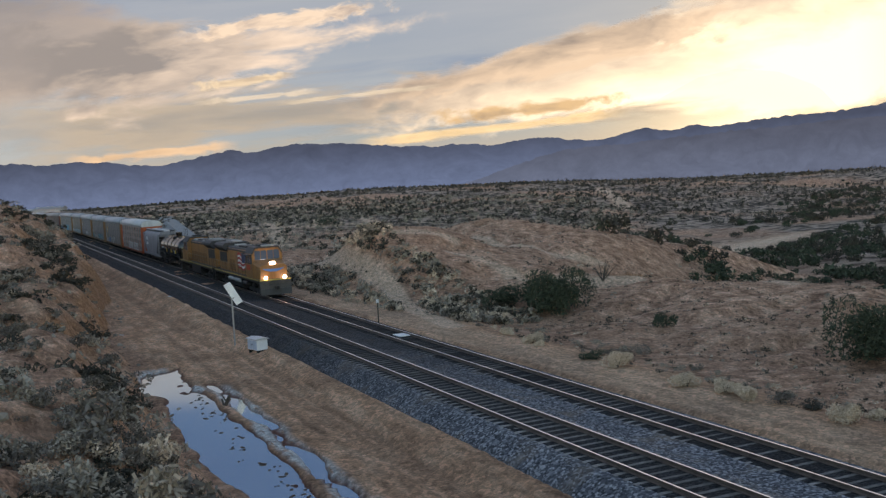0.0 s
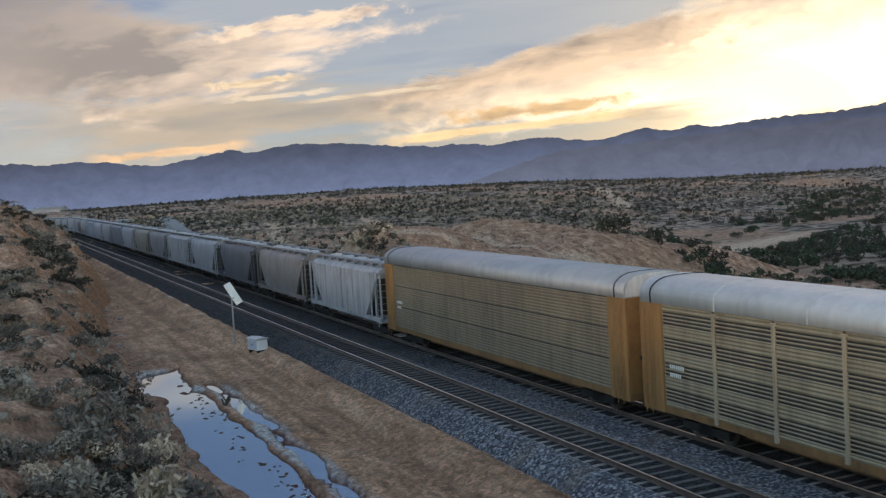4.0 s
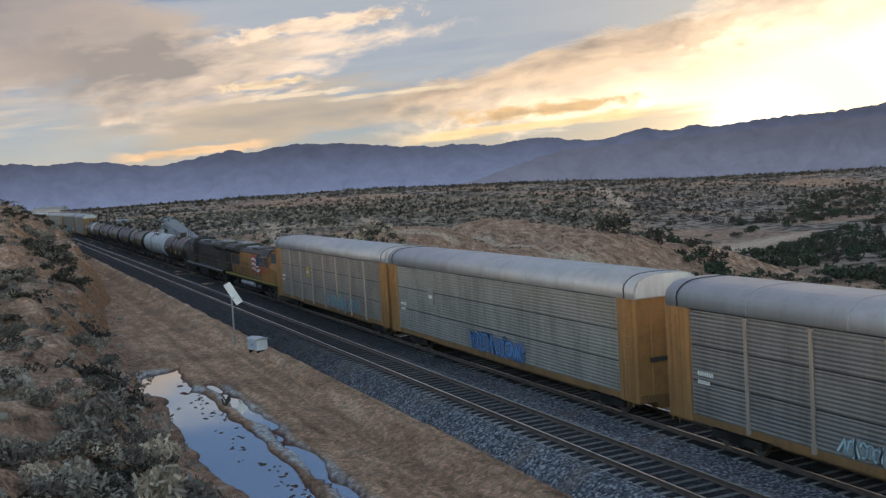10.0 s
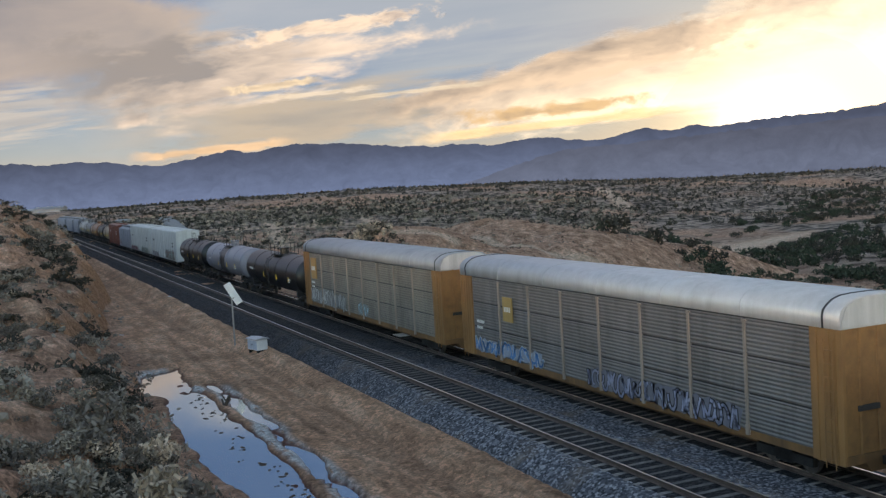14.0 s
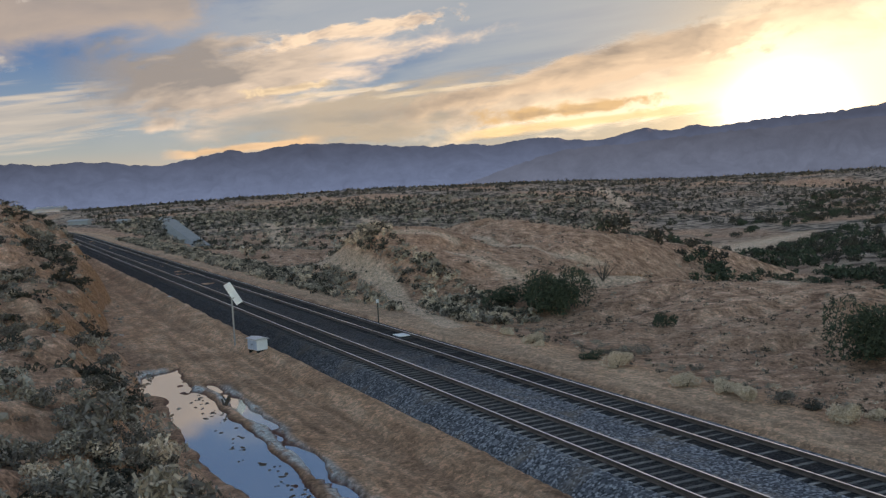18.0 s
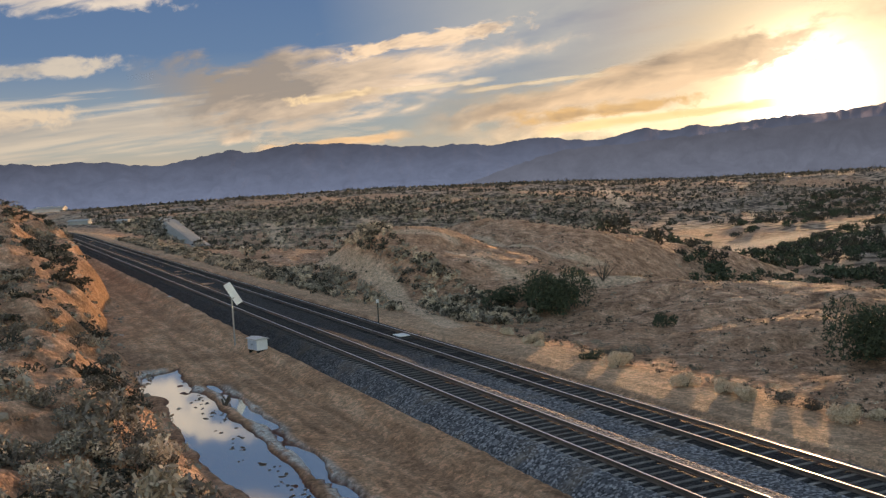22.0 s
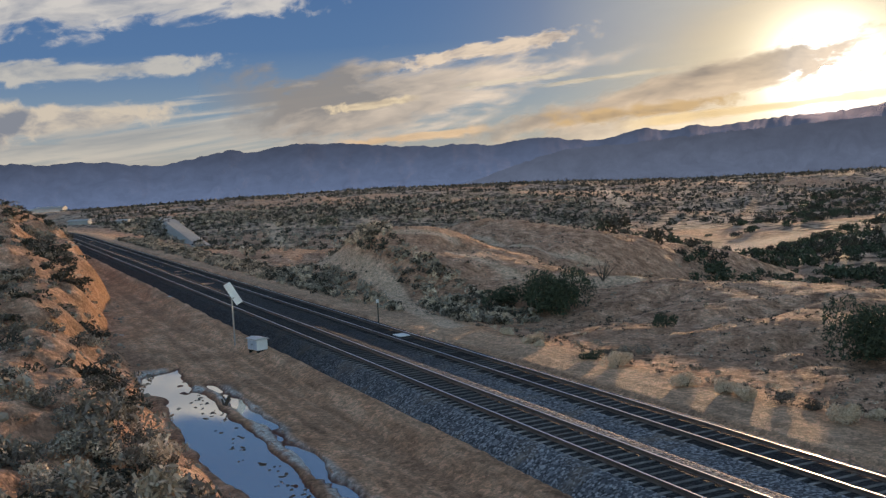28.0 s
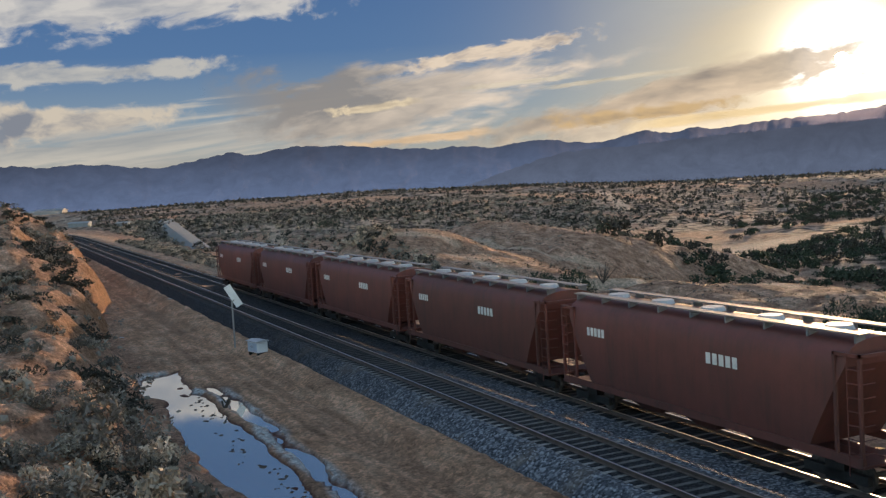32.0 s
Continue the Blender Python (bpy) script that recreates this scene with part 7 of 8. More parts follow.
    for d0, d1, c, w in ((992.6, 1017.5, yellow, "yellow-wrapped"), (1017.5, 1043.0, yellow, "yellow-wrapped"), (1043.0, 1068.4, white, "white-wrapped"), (1068.4, 1094.0, yellow, "yellow-wrapped"), (1094.0, 1118.9, white, "white-wrapped")):
        add(d0, d1, lumber_car("centre-beam flat car loaded with " + w + " lumber", c, d1 - d0 - 1.0, 2 if c is yellow else 3))
    blacky = (0.05, 0.05, 0.052)
    middle = [
        (1118.9, 1147.2, autorack("grey autorack with teal and white graffiti", sign=((0.55, 0.3, 0.15), -11, 1.2), tags=[(-11, -2, 1.2, 2.3, CHALK, SOOT), (0, 8, 1.1, 2.3, TEAL, CHALK)])),
        (1147.2, 1176.0, autorack("plain brown autorack with dull maroon ends", (0.185, 0.145, 0.12), (0.20, 0.15, 0.12), (0.22, 0.13, 0.09))),
        (1176.0, 1206.0, autorack("dark green-black autorack with white graffiti", (0.12, 0.11, 0.095), (0.035, 0.04, 0.04), (0.035, 0.04, 0.04), sign=((0.05, 0.06, 0.06), -10, 1.3), tags=[(-5, 2, 1.1, 2.0, CHALK, SOOT), (3, 10, 1.1, 1.9, ICE, SOOT)])),
        (1206.0, 1235.6, autorack("tan autorack with plated panels at both ends", (0.29, 0.24, 0.18), (0.42, 0.25, 0.09), (0.42, 0.25, 0.09), ribbed=True, sign=((0.5, 0.3, 0.08), -9.8, 1.6), tags=[(-4, 3, 1.1, 1.8, SKYB, CHALK)])),
        (1235.6, 1265.6, autorack("vivid orange autorack with dark graffiti", (0.42, 0.40, 0.37), (0.62, 0.10, 0.02), (0.62, 0.10, 0.02), ribbed=True, solid=(1, 3, 4, 6), tags=[(-9, 2, 1.1, 2.2, ICE, SOOT), (3, 11, 1.1, 2.3, (0.2, 0.12, 0.1), SOOT)])),
        (1265.6, 1293.8, autorack("grey autorack with teal graffiti at both ends", tags=[(-12, -5, 1.1, 2.2, ICE, TEAL), (2, 9, 1.1, 2.2, TEAL, SOOT)], sign=((0.25, 0.17, 0.13), -1.5, 1.0))),
        (1293.8, 1324.0, autorack("plain tan autorack with white scrawl", tags=[(-12, -5, 1.1, 2.0, CHALK, NIGHT)])),
        (1324.0, 1353.4, autorack("dark maroon-black autorack with faded sign", (0.13, 0.11, 0.1), (0.09, 0.045, 0.05), (0.10, 0.05, 0.055), sign=((0.16, 0.1, 0.1), -8, 0.9), tags=[(-11, -6, 1.1, 1.8, TEAL, SOOT)])),
        (1353.4, 1383.5, autorack("grey-tan autorack with small teal tags", tags=[(-2, 5, 1.2, 1.9, TEAL, CHALK)], plain=True)),
        (1383.5, 1411.6, autorack("tan autorack with huge silver letters", plain=True, tags=[(-11.5, 8.5, 1.2, 4.3, (0.5, 0.49, 0.47), (0.44, 0.43, 0.41))])),
        (1411.6, 1441.6, autorack("faded maroon autorack with silver roof", (0.215, 0.165, 0.15), (0.36, 0.075, 0.085), (0.38, 0.075, 0.085), (0.52, 0.53, 0.56), plain=True, sign=((0.42, 0.09, 0.09), -3.6, 1.15), tags=[(-11.5, -1.0, 1.15, 2.1, (0.36, 0.46, 0.5), SOOT)])),
        (1441.6, 1470.4, autorack("grey-tan autorack with blue graffiti by the door", (0.235, 0.205, 0.18), tags=[(2.4, 10.6, 1.1, 2.3, ICE, NIGHT)], roof=(0.5, 0.51, 0.54))),
        (1470.4, 1500.0, autorack("white ribbed autorack with red and green graffiti", (0.42, 0.42, 0.43), (0.5, 0.5, 0.5), TAN, (0.6, 0.62, 0.66), ribbed=True, sign=((0.6, 0.6, 0.6), -8.5, 1.2), tags=[(-11.5, -4, 1.1, 2.0, LIME, CHALK), (-2, 9, 1.1, 2.1, REDDISH, SKYB)])),
        (1500.0, 1527.8, autorack("tan autorack with yellow door plates", (0.26, 0.215, 0.16), (0.5, 0.29, 0.07), (0.5, 0.29, 0.07), ribbed=True, sign=((0.52, 0.33, 0.08), -8.6, 1.7))),
        (1527.8, 1557.6, autorack("grey autorack with orange doors", (0.3, 0.285, 0.25), (0.5, 0.3, 0.07), (0.5, 0.3, 0.07), (0.58, 0.59, 0.6), plain=True)),
        (1557.6, 1587.4, autorack("dark grey-black autorack with white graffiti", (0.13, 0.125, 0.115), blacky, blacky, (0.45, 0.46, 0.48), sign=((0.06, 0.06, 0.06), -10, 1.2), tags=[(-4, 6, 1.2, 2.0, CHALK, SOOT)])),
        (1587.4, 1618.0, autorack("plain grey-tan autorack with orange ends", tags=[(-5, 1, 1.2, 1.8, ICE, GREYTAN)])),
        (1618.0, 1646.0, autorack("slotted grey autorack with blue tag", (0.27, 0.26, 0.24), plain=True, sign=((0.3, 0.28, 0.25), -7, 0.9), tags=[(-2, 4, 1.1, 2.1, SKYB, NIGHT)])),
        (1646.0, 1673.6, autorack("grey-tan autorack behind the helper locomotives", (0.23, 0.2, 0.175), sign=((0.5, 0.3, 0.1), -4, 0.8), tags=[(0, 8, 1.1, 2.2, TEAL, PINK)])),
    ]
    for d0, d1, car in middle:
        add(d0, d1, car)
    add(1673.6, 1695.6, locomotive("yellow-orange helper locomotive with a painted flag", UP_ORANGE, GREYROOF, (0.6, 0.5, 0.05), 21.6, banner=True, lights=False))
    add(1695.6, 1719.3, locomotive("black helper locomotive with white stripes facing backwards", (0.02, 0.02, 0.022), (0.03, 0.03, 0.032), (0.5, 0.5, 0.5), 22.6, band=(0.7, 0.7, 0.7)), True)
    black, brownish = (0.02, 0.02, 0.022), (0.045, 0.032, 0.03)
    for d0, d1, c, e, w in ((1719.3, 1737.0, brownish, None, "dull brown-black tank car"), (1737.0, 1757.2, (0.5, 0.52, 0.54), None, "silver-topped tank car with dark flanks"), (1757.2, 1774.0, black, None, "matt black tank car with ladder"), (1774.0, 1790.8, (0.05, 0.05, 0.056), None, "grey-black tank car with railed platform"),
                            (1790.8, 1807.2, black, None, "black tank car with white lettering"), (1807.2, 1824.7, (0.05, 0.052, 0.06), None, "slate-coloured tank car with marks"), (1824.7, 1842.0, black, None, "sooty black tank car with marks"), (1842.0, 1860.0, black, (0.6, 0.6, 0.58), "black tank car with a white front end")):
        add(d0, d1, tank(w, d1 - d0 - 1.1, c, 1.5, e, 0.4 if c is not black else 0.32))
    third = [
        (1860.0, 1889.8, autorack("tan autorack with a green sign plate", (0.225, 0.2, 0.17), sign=((0.3, 0.4, 0.3), -9.3, 1.6), tags=[(1, 7, 1.3, 2.6, (0.4, 0.38, 0.36), GREYTAN)])),
        (1889.8, 1920.5, autorack("plain brown autorack with long graffiti row", (0.185, 0.15, 0.12), (0.185, 0.15, 0.12), (0.24, 0.16, 0.10), plain=True, tags=[(-12.5, -7.5, 1.1, 1.9, REDDISH, SOOT), (-7, 1, 1.1, 2.2, TEAL, SOOT), (1.5, 6.5, 1.2, 1.9, (0.4, 0.25, 0.15), SOOT), (7, 12, 1.1, 2.2, CHALK, NIGHT)])),
        (1920.5, 1948.8, autorack("smooth grey-tan autorack with orange posts", (0.27, 0.235, 0.19), plain=True, sign=((0.42, 0.24, 0.1), -10, 0.9))),
        (1948.8, 1977.8, autorack("brown-panelled autorack with white sign", (0.19, 0.155, 0.125), sign=((0.6, 0.6, 0.6), -9.6, 1.1), roof=(0.5, 0.5, 0.52))),
        (1977.8, 2006.6, autorack("grey-tan autorack with rainbow graffiti", (0.25, 0.22, 0.18), plain=True, tags=[(-11, -4, 1.1, 2.0, ICE, SKYB), (-3, 4, 1.1, 2.0, PINK, REDDISH), (5, 12, 1.1, 2.0, LIME, (0.4, 0.3, 0.05))])),
        (2006.6, 2036.3, autorack("white autorack with red round emblems", (0.55, 0.55, 0.56), (0.6, 0.6, 0.61), (0.6, 0.6, 0.61), (0.6, 0.6, 0.62), ribbed=True, solid=(1, 6), sign=((0.45, 0.05, 0.06), -8.3, 1.4))),
        (2036.3, 2066.0, autorack("grey autorack with patched silver roof and shield sign", (0.215, 0.19, 0.165), (0.45, 0.3, 0.12), (0.46, 0.27, 0.06), sign=((0.34, 0.19, 0.07), -9, 1.8), tags=[(-12, -9.6, 1.05, 2.0, CHALK, SOOT)])),
        (2066.0, 2097.6, autorack("plain brown-grey autorack with red graffiti", (0.2, 0.165, 0.135), plain=True, length=28.0, tags=[(2, 9, 1.1, 1.9, REDDISH, SOOT), (-8, -3, 1.3, 2.0, CHALK, GREYTAN)])),
        (2097.6, 2129.6, autorack("grey-brown autorack with colourful graffiti row", (0.21, 0.18, 0.15), plain=True, length=28.0, tags=[(-12, -6, 1.1, 2.0, REDDISH, LIME), (-5, 2, 1.1, 2.0, SKYB, CHALK), (4, 11, 1.1, 2.2, ICE, SKYB)])),
    ]
    for d0, d1, car in third:
        add(d0, d1, car)
    add(2129.6, 2149.2, hopper("large pale grey covered hopper", 18.6, (0.42, 0.43, 0.43), high=4.75, dark_end=None))
    add(2149.2, 2166.4, hopper("silver covered hopper with upright ribs", 16.6, (0.5, 0.52, 0.55), ribs=True, roundish=False, mark=[(-5, 3.0, 1.2, 0.3), (-5, 2.4, 1.2, 0.3)]))
    add(2166.4, 2185.4, hopper("rust-streaked orange ribbed covered hopper", 18.0, (0.44, 0.29, 0.17), ribs=True, roundish=False, rusty=True))
    add(2185.4, 2206.7, hopper("white covered hopper with grey graffiti", 20.2, (0.55, 0.55, 0.54), high=4.75, tags=[(-3, 3, 1.4, 2.2, (0.36, 0.4, 0.42), SOOT), (4, 8.5, 1.4, 2.2, (0.3, 0.33, 0.35), SOOT)]))
    add(2206.7, 2226.8, hopper("cream-white covered hopper with faint letters", 19.2, (0.52, 0.5, 0.47), high=4.75, tags=[(-8, 0, 1.5, 2.3, (0.36, 0.34, 0.36), CHALK), (3, 8, 1.3, 2.4, (0.25, 0.25, 0.27), SOOT)]))
    for d0, d1, c, w in ((2226.8, 2245.5, black, "black tank car behind the hoppers"), (2245.5, 2263.2, (0.028, 0.026, 0.028), "dusty black tank car with marks"), (2263.2, 2282.4, black, "black tank car with yellow marks"), (2282.4, 2301.2, (0.06, 0.063, 0.075), "bluish dark grey tank car")):
        add(d0, d1, tank(w, d1 - d0 - 1.1, c, 1.5, None, 0.35))
    add(2301.2, 2323.6, bulkhead_flat("dark red bulkhead flat car with a low load of boards", 21.4))
    add(2323.6, 2346.6, bulkhead_flat("dark red bulkhead flat car carrying pale boards", 22.0))
    add(2346.6, 2376.4, autorack("grey-tan autorack with ribbed silver end", roof=(0.6, 0.61, 0.63), sign=((0.42, 0.28, 0.1), -8.2, 1.2), tags=[(-12, -5, 1.1, 1.9, SKYB, CHALK), (-1, 9, 1.0, 1.9, (0.34, 0.36, 0.5), SOOT)]))
    add(2376.4, 2406.4, autorack("tan autorack with white graffiti and a green sign", (0.245, 0.215, 0.18), sign=((0.5, 0.28, 0.1), -11.0, 1.6), tags=[(-12.4, -3.5, 1.15, 2.3, CHALK, (0.2, 0.2, 0.2)), (-1.0, 1.0, 1.2, 2.0, ICE, GREYTAN)]))
    add(2406.4, 2426.8, tank("long black tank car with a high platform", 19.4, black))
    add(2426.8, 2446.8, tank("blue-grey tank car with a dark belt", 18.8, (0.26, 0.26, 0.31), belt=(0.03, 0.03, 0.035)))
    add(2446.8, 2464.4, tank("black tank car ahead of white box cars", 16.5, black))
    add(2464.4, 2488.5, boxcar("white refrigerator box car with red and green graffiti", 23.2, (0.64, 0.64, 0.63), 5.2, tags=[(2.2, 9.5, 1.2, 2.4, (0.45, 0.55, 0.5), REDDISH), (-10, -4, 1.1, 1.8, CHALK, (0.3, 0.2, 0.2))]))
    add(2488.5, 2512.2, boxcar("white box car with graffiti along its foot", 22.8, (0.6, 0.6, 0.58), 5.2, tags=[(-10, -2, 1.1, 1.8, PINK, CHALK), (2, 9, 1.1, 2.0, (0.3, 0.4, 0.35), CHALK)]))
    add(2512.2, 2529.0, hopper("silver covered hopper near the train's end", 15.9, (0.46, 0.47, 0.5), ribs=True, roundish=False))
    add(2529.0, 2545.8, boxcar("rust-red box car with plain sides", 15.8, (0.2, 0.055, 0.035), 4.8))
    for k, (d0, d1) in enumerate(((2545.8, 2558.4), (2558.4, 2570.6), (2570.6, 2586.4), (2586.4, 2602.2), (2602.2, 2618.0))):
        add(d0, d1, tank(("tan tank car", "short black tank car", "orange-brown tank car", "dull grey tank car", "pale tank car")[k] + " near the train's end", d1 - d0 - 1.0, ((0.35, 0.25, 0.16), black, (0.3, 0.12, 0.05), (0.2, 0.19, 0.19), (0.42, 0.4, 0.38))[k], 1.45))
    for k in range(3):
        add(2618.0 + 17.8 * k, 2635.8 + 17.8 * k, hopper("grey covered hopper at the train's end", 16.8, (0.36, 0.38, 0.42), group="grey hoppers in the freight train"))


def train_two():
    g = "cars of the grain train"
    orange, silver = (0.25, 0.085, 0.025), (0.35, 0.35, 0.36)
    add(92.5, 115.2, locomotive("orange and black road locomotive with lit headlights", orange, (0.04, 0.03, 0.03), (0.5, 0.4, 0.05), lights=True))
    add(115.2, 138.0, locomotive("silver and red road locomotive behind the leader", silver, (0.2, 0.2, 0.21), (0.4, 0.05, 0.04), cab_color=(0.42, 0.06, 0.04)))
    maroon, dgreen, cream = (0.11, 0.035, 0.03), (0.02, 0.035, 0.027), (0.27, 0.215, 0.145)
    big = dict(high=4.75, group=g)
    cars = [(maroon, "maroon grain hopper with white graffiti", [(-7, -2, 1.4, 2.6, CHALK, SOOT)]), (maroon, "maroon grain hopper with white marks", ()), (maroon, "dark maroon grain hopper with stencils", ()),
            ((0.06, 0.03, 0.03), "black-brown grain hopper with pale stencils", [(5.0, 8.0, 1.8, 3.4, CHALK, SOOT)]), (dgreen, "dark green round-sided grain hopper", [(-7, -5.4, 2.4, 3.6, CHALK, SOOT)]), (cream, "rust-streaked cream grain hopper", ()),
            (maroon, "maroon grain hopper with a white mural", [(-3, 4.5, 1.4, 2.6, CHALK, SOOT)]), ((0.5, 0.5, 0.48), "pale grey grain hopper with stencils", ()), ((0.34, 0.13, 0.05), "orange-brown grain hopper with rusty sides", ())]
    marks = [(-6.5, 3.3, 1.4, 0.35), (1.5, 3.2, 1.8, 0.4)]
    edges = [138.0, 157.6, 177.2, 196.7, 216.3, 235.9, 255.2, 274.6, 292.0, 311.6]
    for k, (c, w, tags) in enumerate(cars):
        add(edges[k], edges[k + 1], hopper(w, edges[k + 1] - edges[k] - 0.9, c, ribs=(c is cream), roundish=(c is not cream), rusty=(c is cream), tags=tags, mark=marks, **big))
    tones = [(0.12, 0.04, 0.035), (0.3, 0.29, 0.28), (0.3, 0.2, 0.12), (0.15, 0.045, 0.035), (0.13, 0.04, 0.03), (0.42, 0.42, 0.42), (0.16, 0.05, 0.04), (0.14, 0.045, 0.035), (0.16, 0.05, 0.04), (0.13, 0.04, 0.035), (0.17, 0.055, 0.045)]
    w = (518.0 - 311.6) / len(tones)
    for k, c in enumerate(tones):
        add(311.6 + w * k, 311.6 + w * (k + 1), hopper("pale grey round-sided grain hopper" if c[1] > 0.15 else "dusky maroon round-sided grain hopper", w - 0.9, c, roundish=True, mark=marks, **big))


train_one()
FIRST = list(LINE)
LINE.clear()
train_two()
SECOND = list(LINE)


def run_one(t):
    """How far the first train has gone: it gathers speed, and rests far beyond the view."""
    t = min(t, 22.0)
    return 139.0 * t + 1.92 * t * t - 4.0 * max(0.0, 1 - t / 0.6) ** 2


def run_two(t):
    return 200.0 * (max(t, 25.0) - 30.0) - 10.0 * max(0.0, 1.0 - (t - 30.0) ** 2)


def on_line(s, turned):
    x, y, a = track_at(s)
    return pose(x, y, 0, 0, 0, math.degrees(a) + (180 if turned else 0))


ONE_TIMES = [0.0, 0.1, 0.2, 0.3, 0.4] + [0.5 * k for k in range(1, 34)] + [17.0, 18.0, 20.0, 22.0, 27.0, 32.0]
TWO_TIMES = [0.0, 12.0, 24.0, 25.0, 26.0, 27.0] + [27.5 + 0.5 * k for k in range(10)]
for rows, run in ((FIRST, run_one), (SECOND, run_two)):
    for thing, d, turned in rows:
        thing.matrix_world = on_line(run(0.0) - d, turned)
# ---- lineside things ----
def build_water():
    bm = bmesh.new()
    v = [bm.verts.new(p) for p in ((-76, -18.6, 0), (-20, -18.6, 0), (-20, -12.4, 0), (-76, -12.4, 0))]
    bm.faces.new(v)
    ob = part("water", bm, WATER, None)
    ob.matrix_world = pose(0, 0, -0.672)
    tagged(ob, "long shallow rain puddles beside the dirt road", "puddle", kind="structure")


build_water()


def build_solar_pole():
    x, y = -72.7, -9.65
    z = height(x, y)
    t = tagged(new("solar_panel_pole"), "slim pole with a tilted solar panel beside the track", "pole")
    t.matrix_world = pose(x, y, z)
    bm = bmesh.new()
    rod(bm, (0, 0, -0.2), (0, 0, 3.3), 0.06, 10)
    part("post", bm, RUST_POLE, t)
    bm = bmesh.new()
    box(bm, -0.8, 0.8, -0.25, 0.25, -0.03, 0.03)
    bevelled(bm, 0.01)
    p = part("panel", bm, WHITE_PAINT, t, "pale tilted solar panel")
    along = Vector((0.18, 0.46, -0.87)).normalized()
    face = Vector((0.75, -0.45, 0.5))
    face = (face - along * face.dot(along)).normalized()
    m = Matrix((along, face.cross(along), face)).transposed().to_4x4()
    p.matrix_local = Matrix.Translation((0.1, 0.1, 3.55)) @ m
    bm = bmesh.new()
    rod(bm, (0, 0, 3.1), (0.25, 0.1, 3.3), 0.035, 8)
    part("bracket", bm, RUST_POLE, t)


build_solar_pole()


def build_cabinet():
    x, y = -68.0, -9.2
    z = height(x, y)
    t = tagged(new("signal_cabinet"), "low white signal cabinet on short legs beside the ballast", "cabinet")
    t.matrix_world = pose(x, y, z, 0, 0, 14) @ Matrix.Diagonal((0.85, 0.85, 0.85, 1))
    bm = bmesh.new()
    box(bm, -0.75, 0.75, -0.45, 0.45, 0.12, 0.92)
    bevelled(bm, 0.02)
    part("body", bm, WHITE_PAINT, t)
    bm = bmesh.new()
    prism(bm, [(-0.55, 0.92), (-0.55, 0.98), (0, 1.08), (0.55, 0.98), (0.55, 0.92)], -0.85, 0.85)
    part("lid", bm, GALV, t, "overhanging metal lid")
    for s in (-1, 1):
        bm = bmesh.new()
        box(bm, s * 0.37 - 0.33, s * 0.37 + 0.33, -0.475, -0.45, 0.2, 0.85)
        d = part("door", bm, surface("pale_blue_paint", (0.42, 0.48, 0.58), (0.52, 0.57, 0.65), 3, 0.5, 0, 0.05, 30), t, "pale blue-grey door")
        bm = bmesh.new()
        rod(bm, (s * 0.1, -0.5, 0.5), (s * 0.1, -0.5, 0.62), 0.015, 6)
        part("handle", bm, DARK_IRON, d)
    for sx in (-0.65, 0.65):
        bm = bmesh.new()
        box(bm, sx - 0.07, sx + 0.07, -0.4, 0.4, -0.15, 0.12)
        part("leg", bm, DARK_IRON, t)


build_cabinet()


def build_post():
    x, y = -77.5, 2.5
    t = tagged(new("marker_post"), "dark trackside marker post with a white top", "post")
    t.matrix_world = pose(x, y, height(x, y))
    bm = bmesh.new()
    rod(bm, (0, 0, -0.2), (0, 0, 1.55), 0.055, 8)
    part("post", bm, surface("dark_wood", (0.05, 0.04, 0.03), (0.1, 0.08, 0.06), 6, 0.9, 0, 0.3, 40), t)
    bm = bmesh.new()
    box(bm, -0.03, 0.03, -0.1, 0.1, 1.5, 1.78)
    part("plate", bm, WHITE_PAINT, t, "small white plate")


build_post()


def build_litter():
    for x, y, w, words in ((-106.0, -8.6, 0.45, "torn white scrap lying beside the ballast"), (-85.8, -15.6, 0.4, "pale scrap on the dirt road")):
        bm = bmesh.new()
        bmesh.ops.create_grid(bm, x_segments=4, y_segments=3, size=0.5, matrix=Matrix.Diagonal((w, w * 0.5, 1, 1)))
        for v in bm.verts:
            v.co.z = random.uniform(0.0, 0.08)
        bmesh.ops.solidify(bm, geom=bm.faces[:], thickness=0.01)
        ob = part("scrap", bm, WHITE_PAINT, None)
        ob.matrix_world = pose(x, y, height(x, y) + 0.02, 0, 0, 30)
        tagged(ob, words, "litter")
    bm = bmesh.new()
    box(bm, -0.6, 0.6, -0.4, 0.4, -0.03, 0.03)
    bevelled(bm, 0.01)
    ob = part("track_box", bm, WHITE_PAINT, None)
    ob.matrix_world = pose(-67.0, 0.3, -0.12)
    tagged(ob, "pale flat track device between the rails", "track device")
    t = tagged(new("driftwood"), "dark broken branch standing in the puddle", "branch")
    x, y = -54.6, -14.3
    t.matrix_world = pose(x, y, -0.8, 0, 0, 20)
    for k, (a, b, r) in enumerate((((0, 0, 0), (0.5, 0.1, 0.75), 0.09), ((0.1, 0, 0.1), (-0.25, 0.1, 0.5), 0.05), ((0.3, 0.05, 0.4), (0.3, -0.2, 0.8), 0.04))):
        bm = bmesh.new()
        rod(bm, a, b, r, 7)
        part("branch", bm, BARK, t)


build_litter()


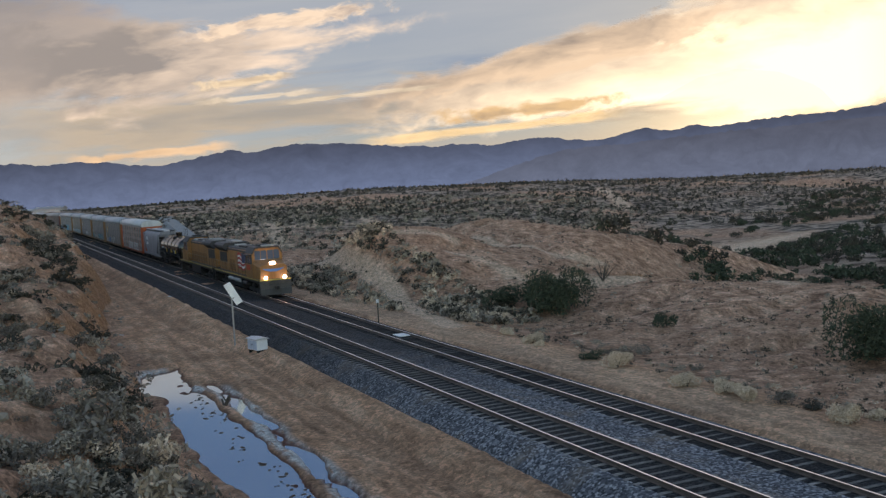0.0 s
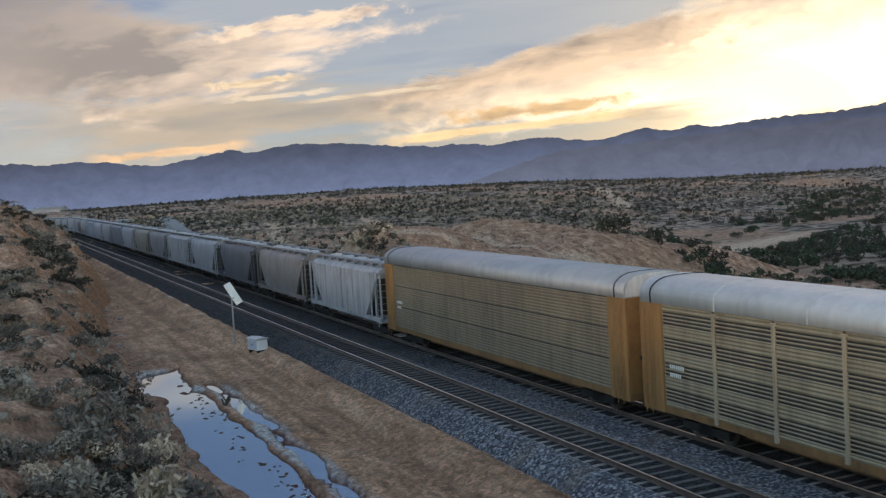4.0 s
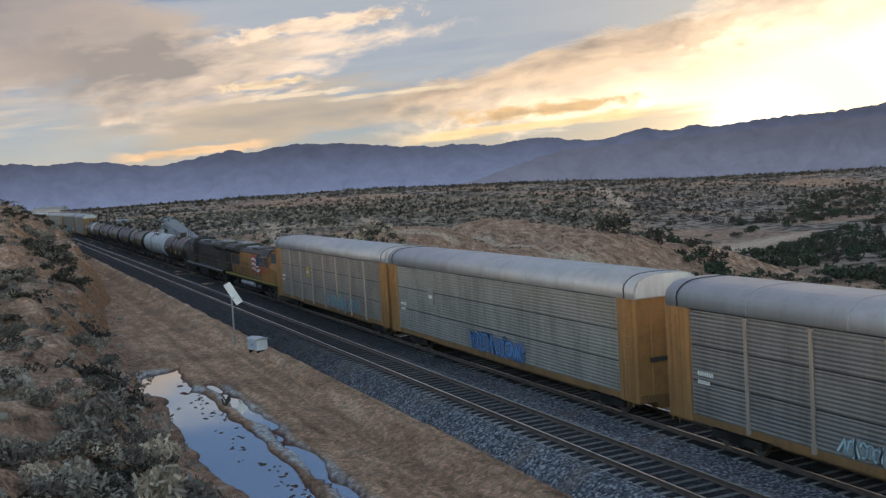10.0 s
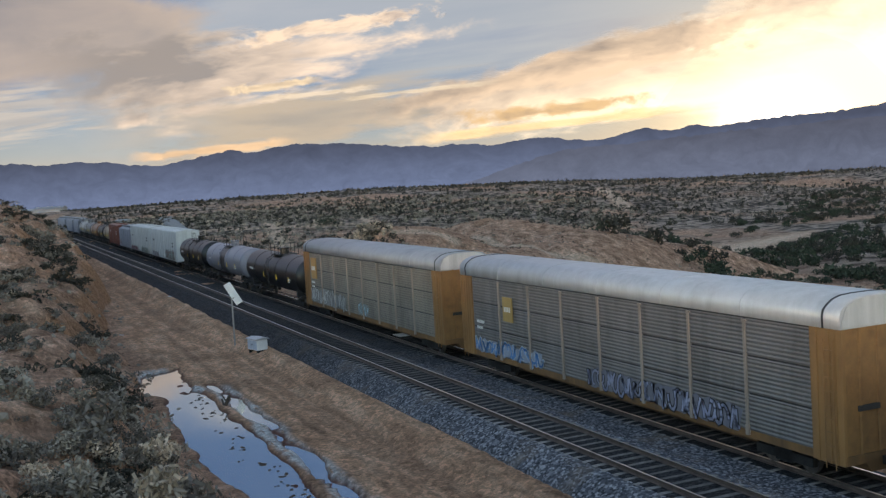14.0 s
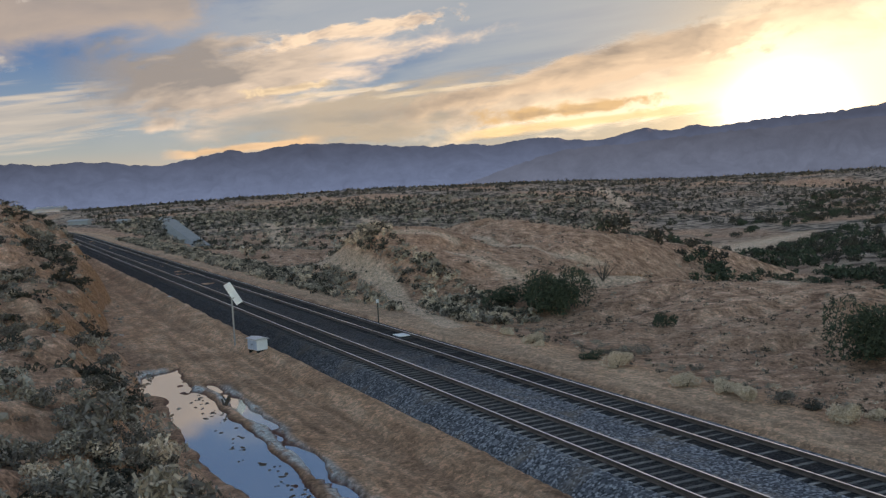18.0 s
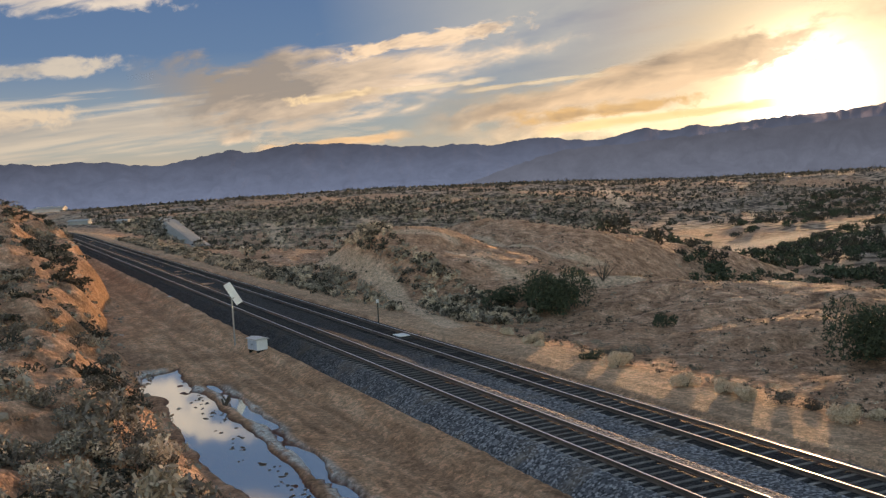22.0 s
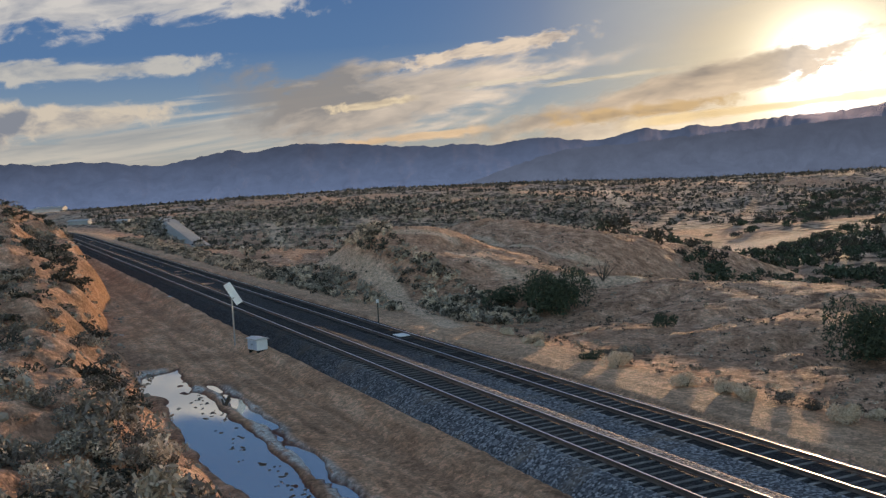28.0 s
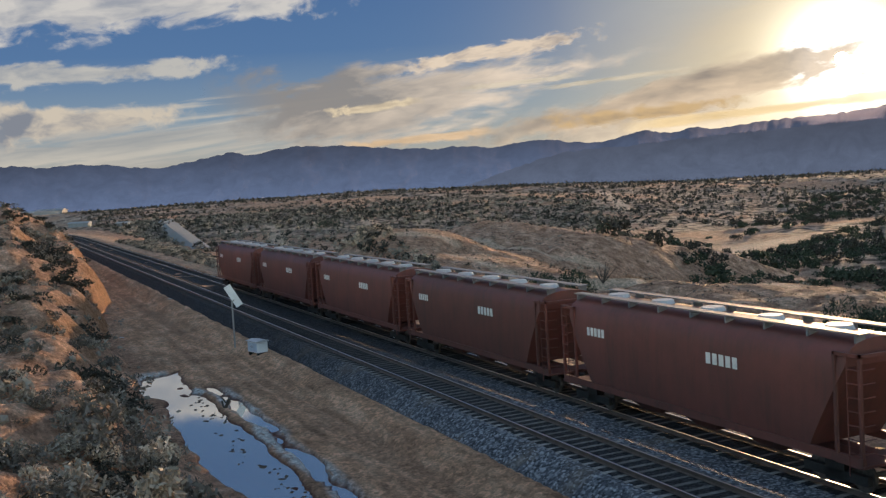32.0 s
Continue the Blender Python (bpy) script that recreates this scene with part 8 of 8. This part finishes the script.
def build_stones():
    """Loose stones along the bank's foot and on the bank."""
    g = np.random.default_rng(5)
    bm = bmesh.new()
    for _ in range(260):
        x = g.uniform(-120, -25)
        y = np.interp(x, FOOT_X, FOOT_Y) - g.uniform(-1.5, 12)
        if not sees(x, y):
            continue
        s = g.uniform(0.05, 0.28)
        m = Matrix.Translation((x, y, height(x, y))) @ Euler((g.uniform(0, 6), g.uniform(0, 6), g.uniform(0, 6))).to_matrix().to_4x4() @ Matrix.Diagonal((s, s * g.uniform(0.6, 1), s * g.uniform(0.5, 0.8), 1))
        bmesh.ops.create_icosphere(bm, subdivisions=1, radius=1.0, matrix=m)
    tagged(part("stones", bm, surface("pale_stone", (0.2, 0.16, 0.12), (0.36, 0.3, 0.24), 2, 0.95, 0, 0.3, 10), None), "loose pale stones on the bank", "stones", kind="stuff")


build_stones()


def build_clods():
    """Dark clods that stick out of the shallow water."""
    g = np.random.default_rng(9)
    bm = bmesh.new()
    for _ in range(80):
        x = -36 - g.uniform(0, 1) ** 1.3 * 24
        y = -14.75 - abs(g.normal(0, 0.55))
        if y < -17:
            continue
        s = g.uniform(0.03, 0.085)
        m = Matrix.Translation((x, y, -0.672)) @ Euler((0, 0, g.uniform(0, 6))).to_matrix().to_4x4() @ Matrix.Diagonal((s * g.uniform(1, 2.4), s, s * 0.6, 1))
        bmesh.ops.create_icosphere(bm, subdivisions=1, radius=1.0, matrix=m)
    tagged(part("clods", bm, surface("wet_clod", (0.05, 0.03, 0.02), (0.1, 0.065, 0.045), 4, 0.8, 0, 0.2, 20), None), "dark wet clods in the puddle", "clods", kind="stuff")


build_clods()


SHED_WALL = surface("pale_shed_wall", (0.26, 0.27, 0.28), (0.36, 0.36, 0.37), 1, 0.8, 0, 0.05, 10)
SHED_ROOF = surface("grey_shed_roof", (0.2, 0.2, 0.22), (0.3, 0.3, 0.32), 1, 0.8, 0, 0.05, 10)


def build_sheds():
    """Low roofs far off beside the line."""
    for k, (x, y, w, d, h, white) in enumerate(((-448, 11, 8, 4, 2.0, True), (-720, 16, 18, 8, 2.8, False), (-760, 2, 18, 7, 2.6, True), (-420, 24.5, 4, 3, 2.0, True))):
        t = tagged(new("shed"), "long low white shed far off" if white else "low grey shed far off", "shed", "sheds beside the line")
        t.matrix_world = pose(x, y, height(x, y) - 0.3, 0, 0, 62)
        bm = bmesh.new()
        box(bm, -w / 2, w / 2, -d / 2, d / 2, 0, h)
        part("wall", bm, SHED_WALL, t)
        bm = bmesh.new()
        prism(bm, [(-d / 2 - 0.4, h), (0, h + d * 0.16), (d / 2 + 0.4, h), (d / 2 + 0.4, h - 0.15), (-d / 2 - 0.4, h - 0.15)], -w / 2 - 0.4, w / 2 + 0.4)
        part("roof", bm, SHED_WALL if white else SHED_ROOF, t)


build_sheds()


def build_ramp():
    """The grey gravel ramp up to the terrace."""
    bm = bmesh.new()
    rows = []
    low, high = Vector((-214.0, 15.6, -0.75)), Vector((-455.0, 45.5, 0.25))
    across = Vector((0.12, 0.99, 0))
    for k in range(30):
        f = k / 29
        c = low.lerp(high, f)
        hw = 1.25 + 1.2 * f
        row = []
        for u in (-1.9, -1.0, -0.4, 0.3, 1.0, 1.9):
            p = c + across * hw * u
            row.append(bm.verts.new((p.x, p.y, height(p.x, p.y) - 0.3 if abs(u) > 1.5 else c.z + 0.05 * math.sin(7 * f + 3 * u))))
        rows.append(row)
    for a, b in zip(rows, rows[1:]):
        for k in range(5):
            bm.faces.new((a[k], b[k], b[k + 1], a[k + 1]))
    bmesh.ops.recalc_face_normals(bm, faces=bm.faces)
    ob = part("gravel_ramp", bm, surface("grey_gravel", (0.19, 0.19, 0.19), (0.29, 0.285, 0.28), 0.5, 0.95, 0, 0.4, 8), None)
    tagged(ob, "pale grey gravel ramp up the terrace", "ramp", kind="structure")


build_ramp()


# ---- what moves ----
def motions():
    for ob, a0, e0, a1, e1, lean, far, drift in CLOUDS:
        walk(ob, [(t, sky_pose(a0 + (a1 - a0) * k, e0 + (e1 - e0) * j, far, lean)) for t, k, j in drift])
    walk(sun, [(t, sky_pose(a, e, 4345)) for t, a, e in SUN_ROWS])
    for rows, run, times in ((FIRST, run_one, ONE_TIMES), (SECOND, run_two, TWO_TIMES)):
        for thing, d, turned in rows:
            walk(thing, [(t, on_line(run(t) - d, turned)) for t in times])


motions()
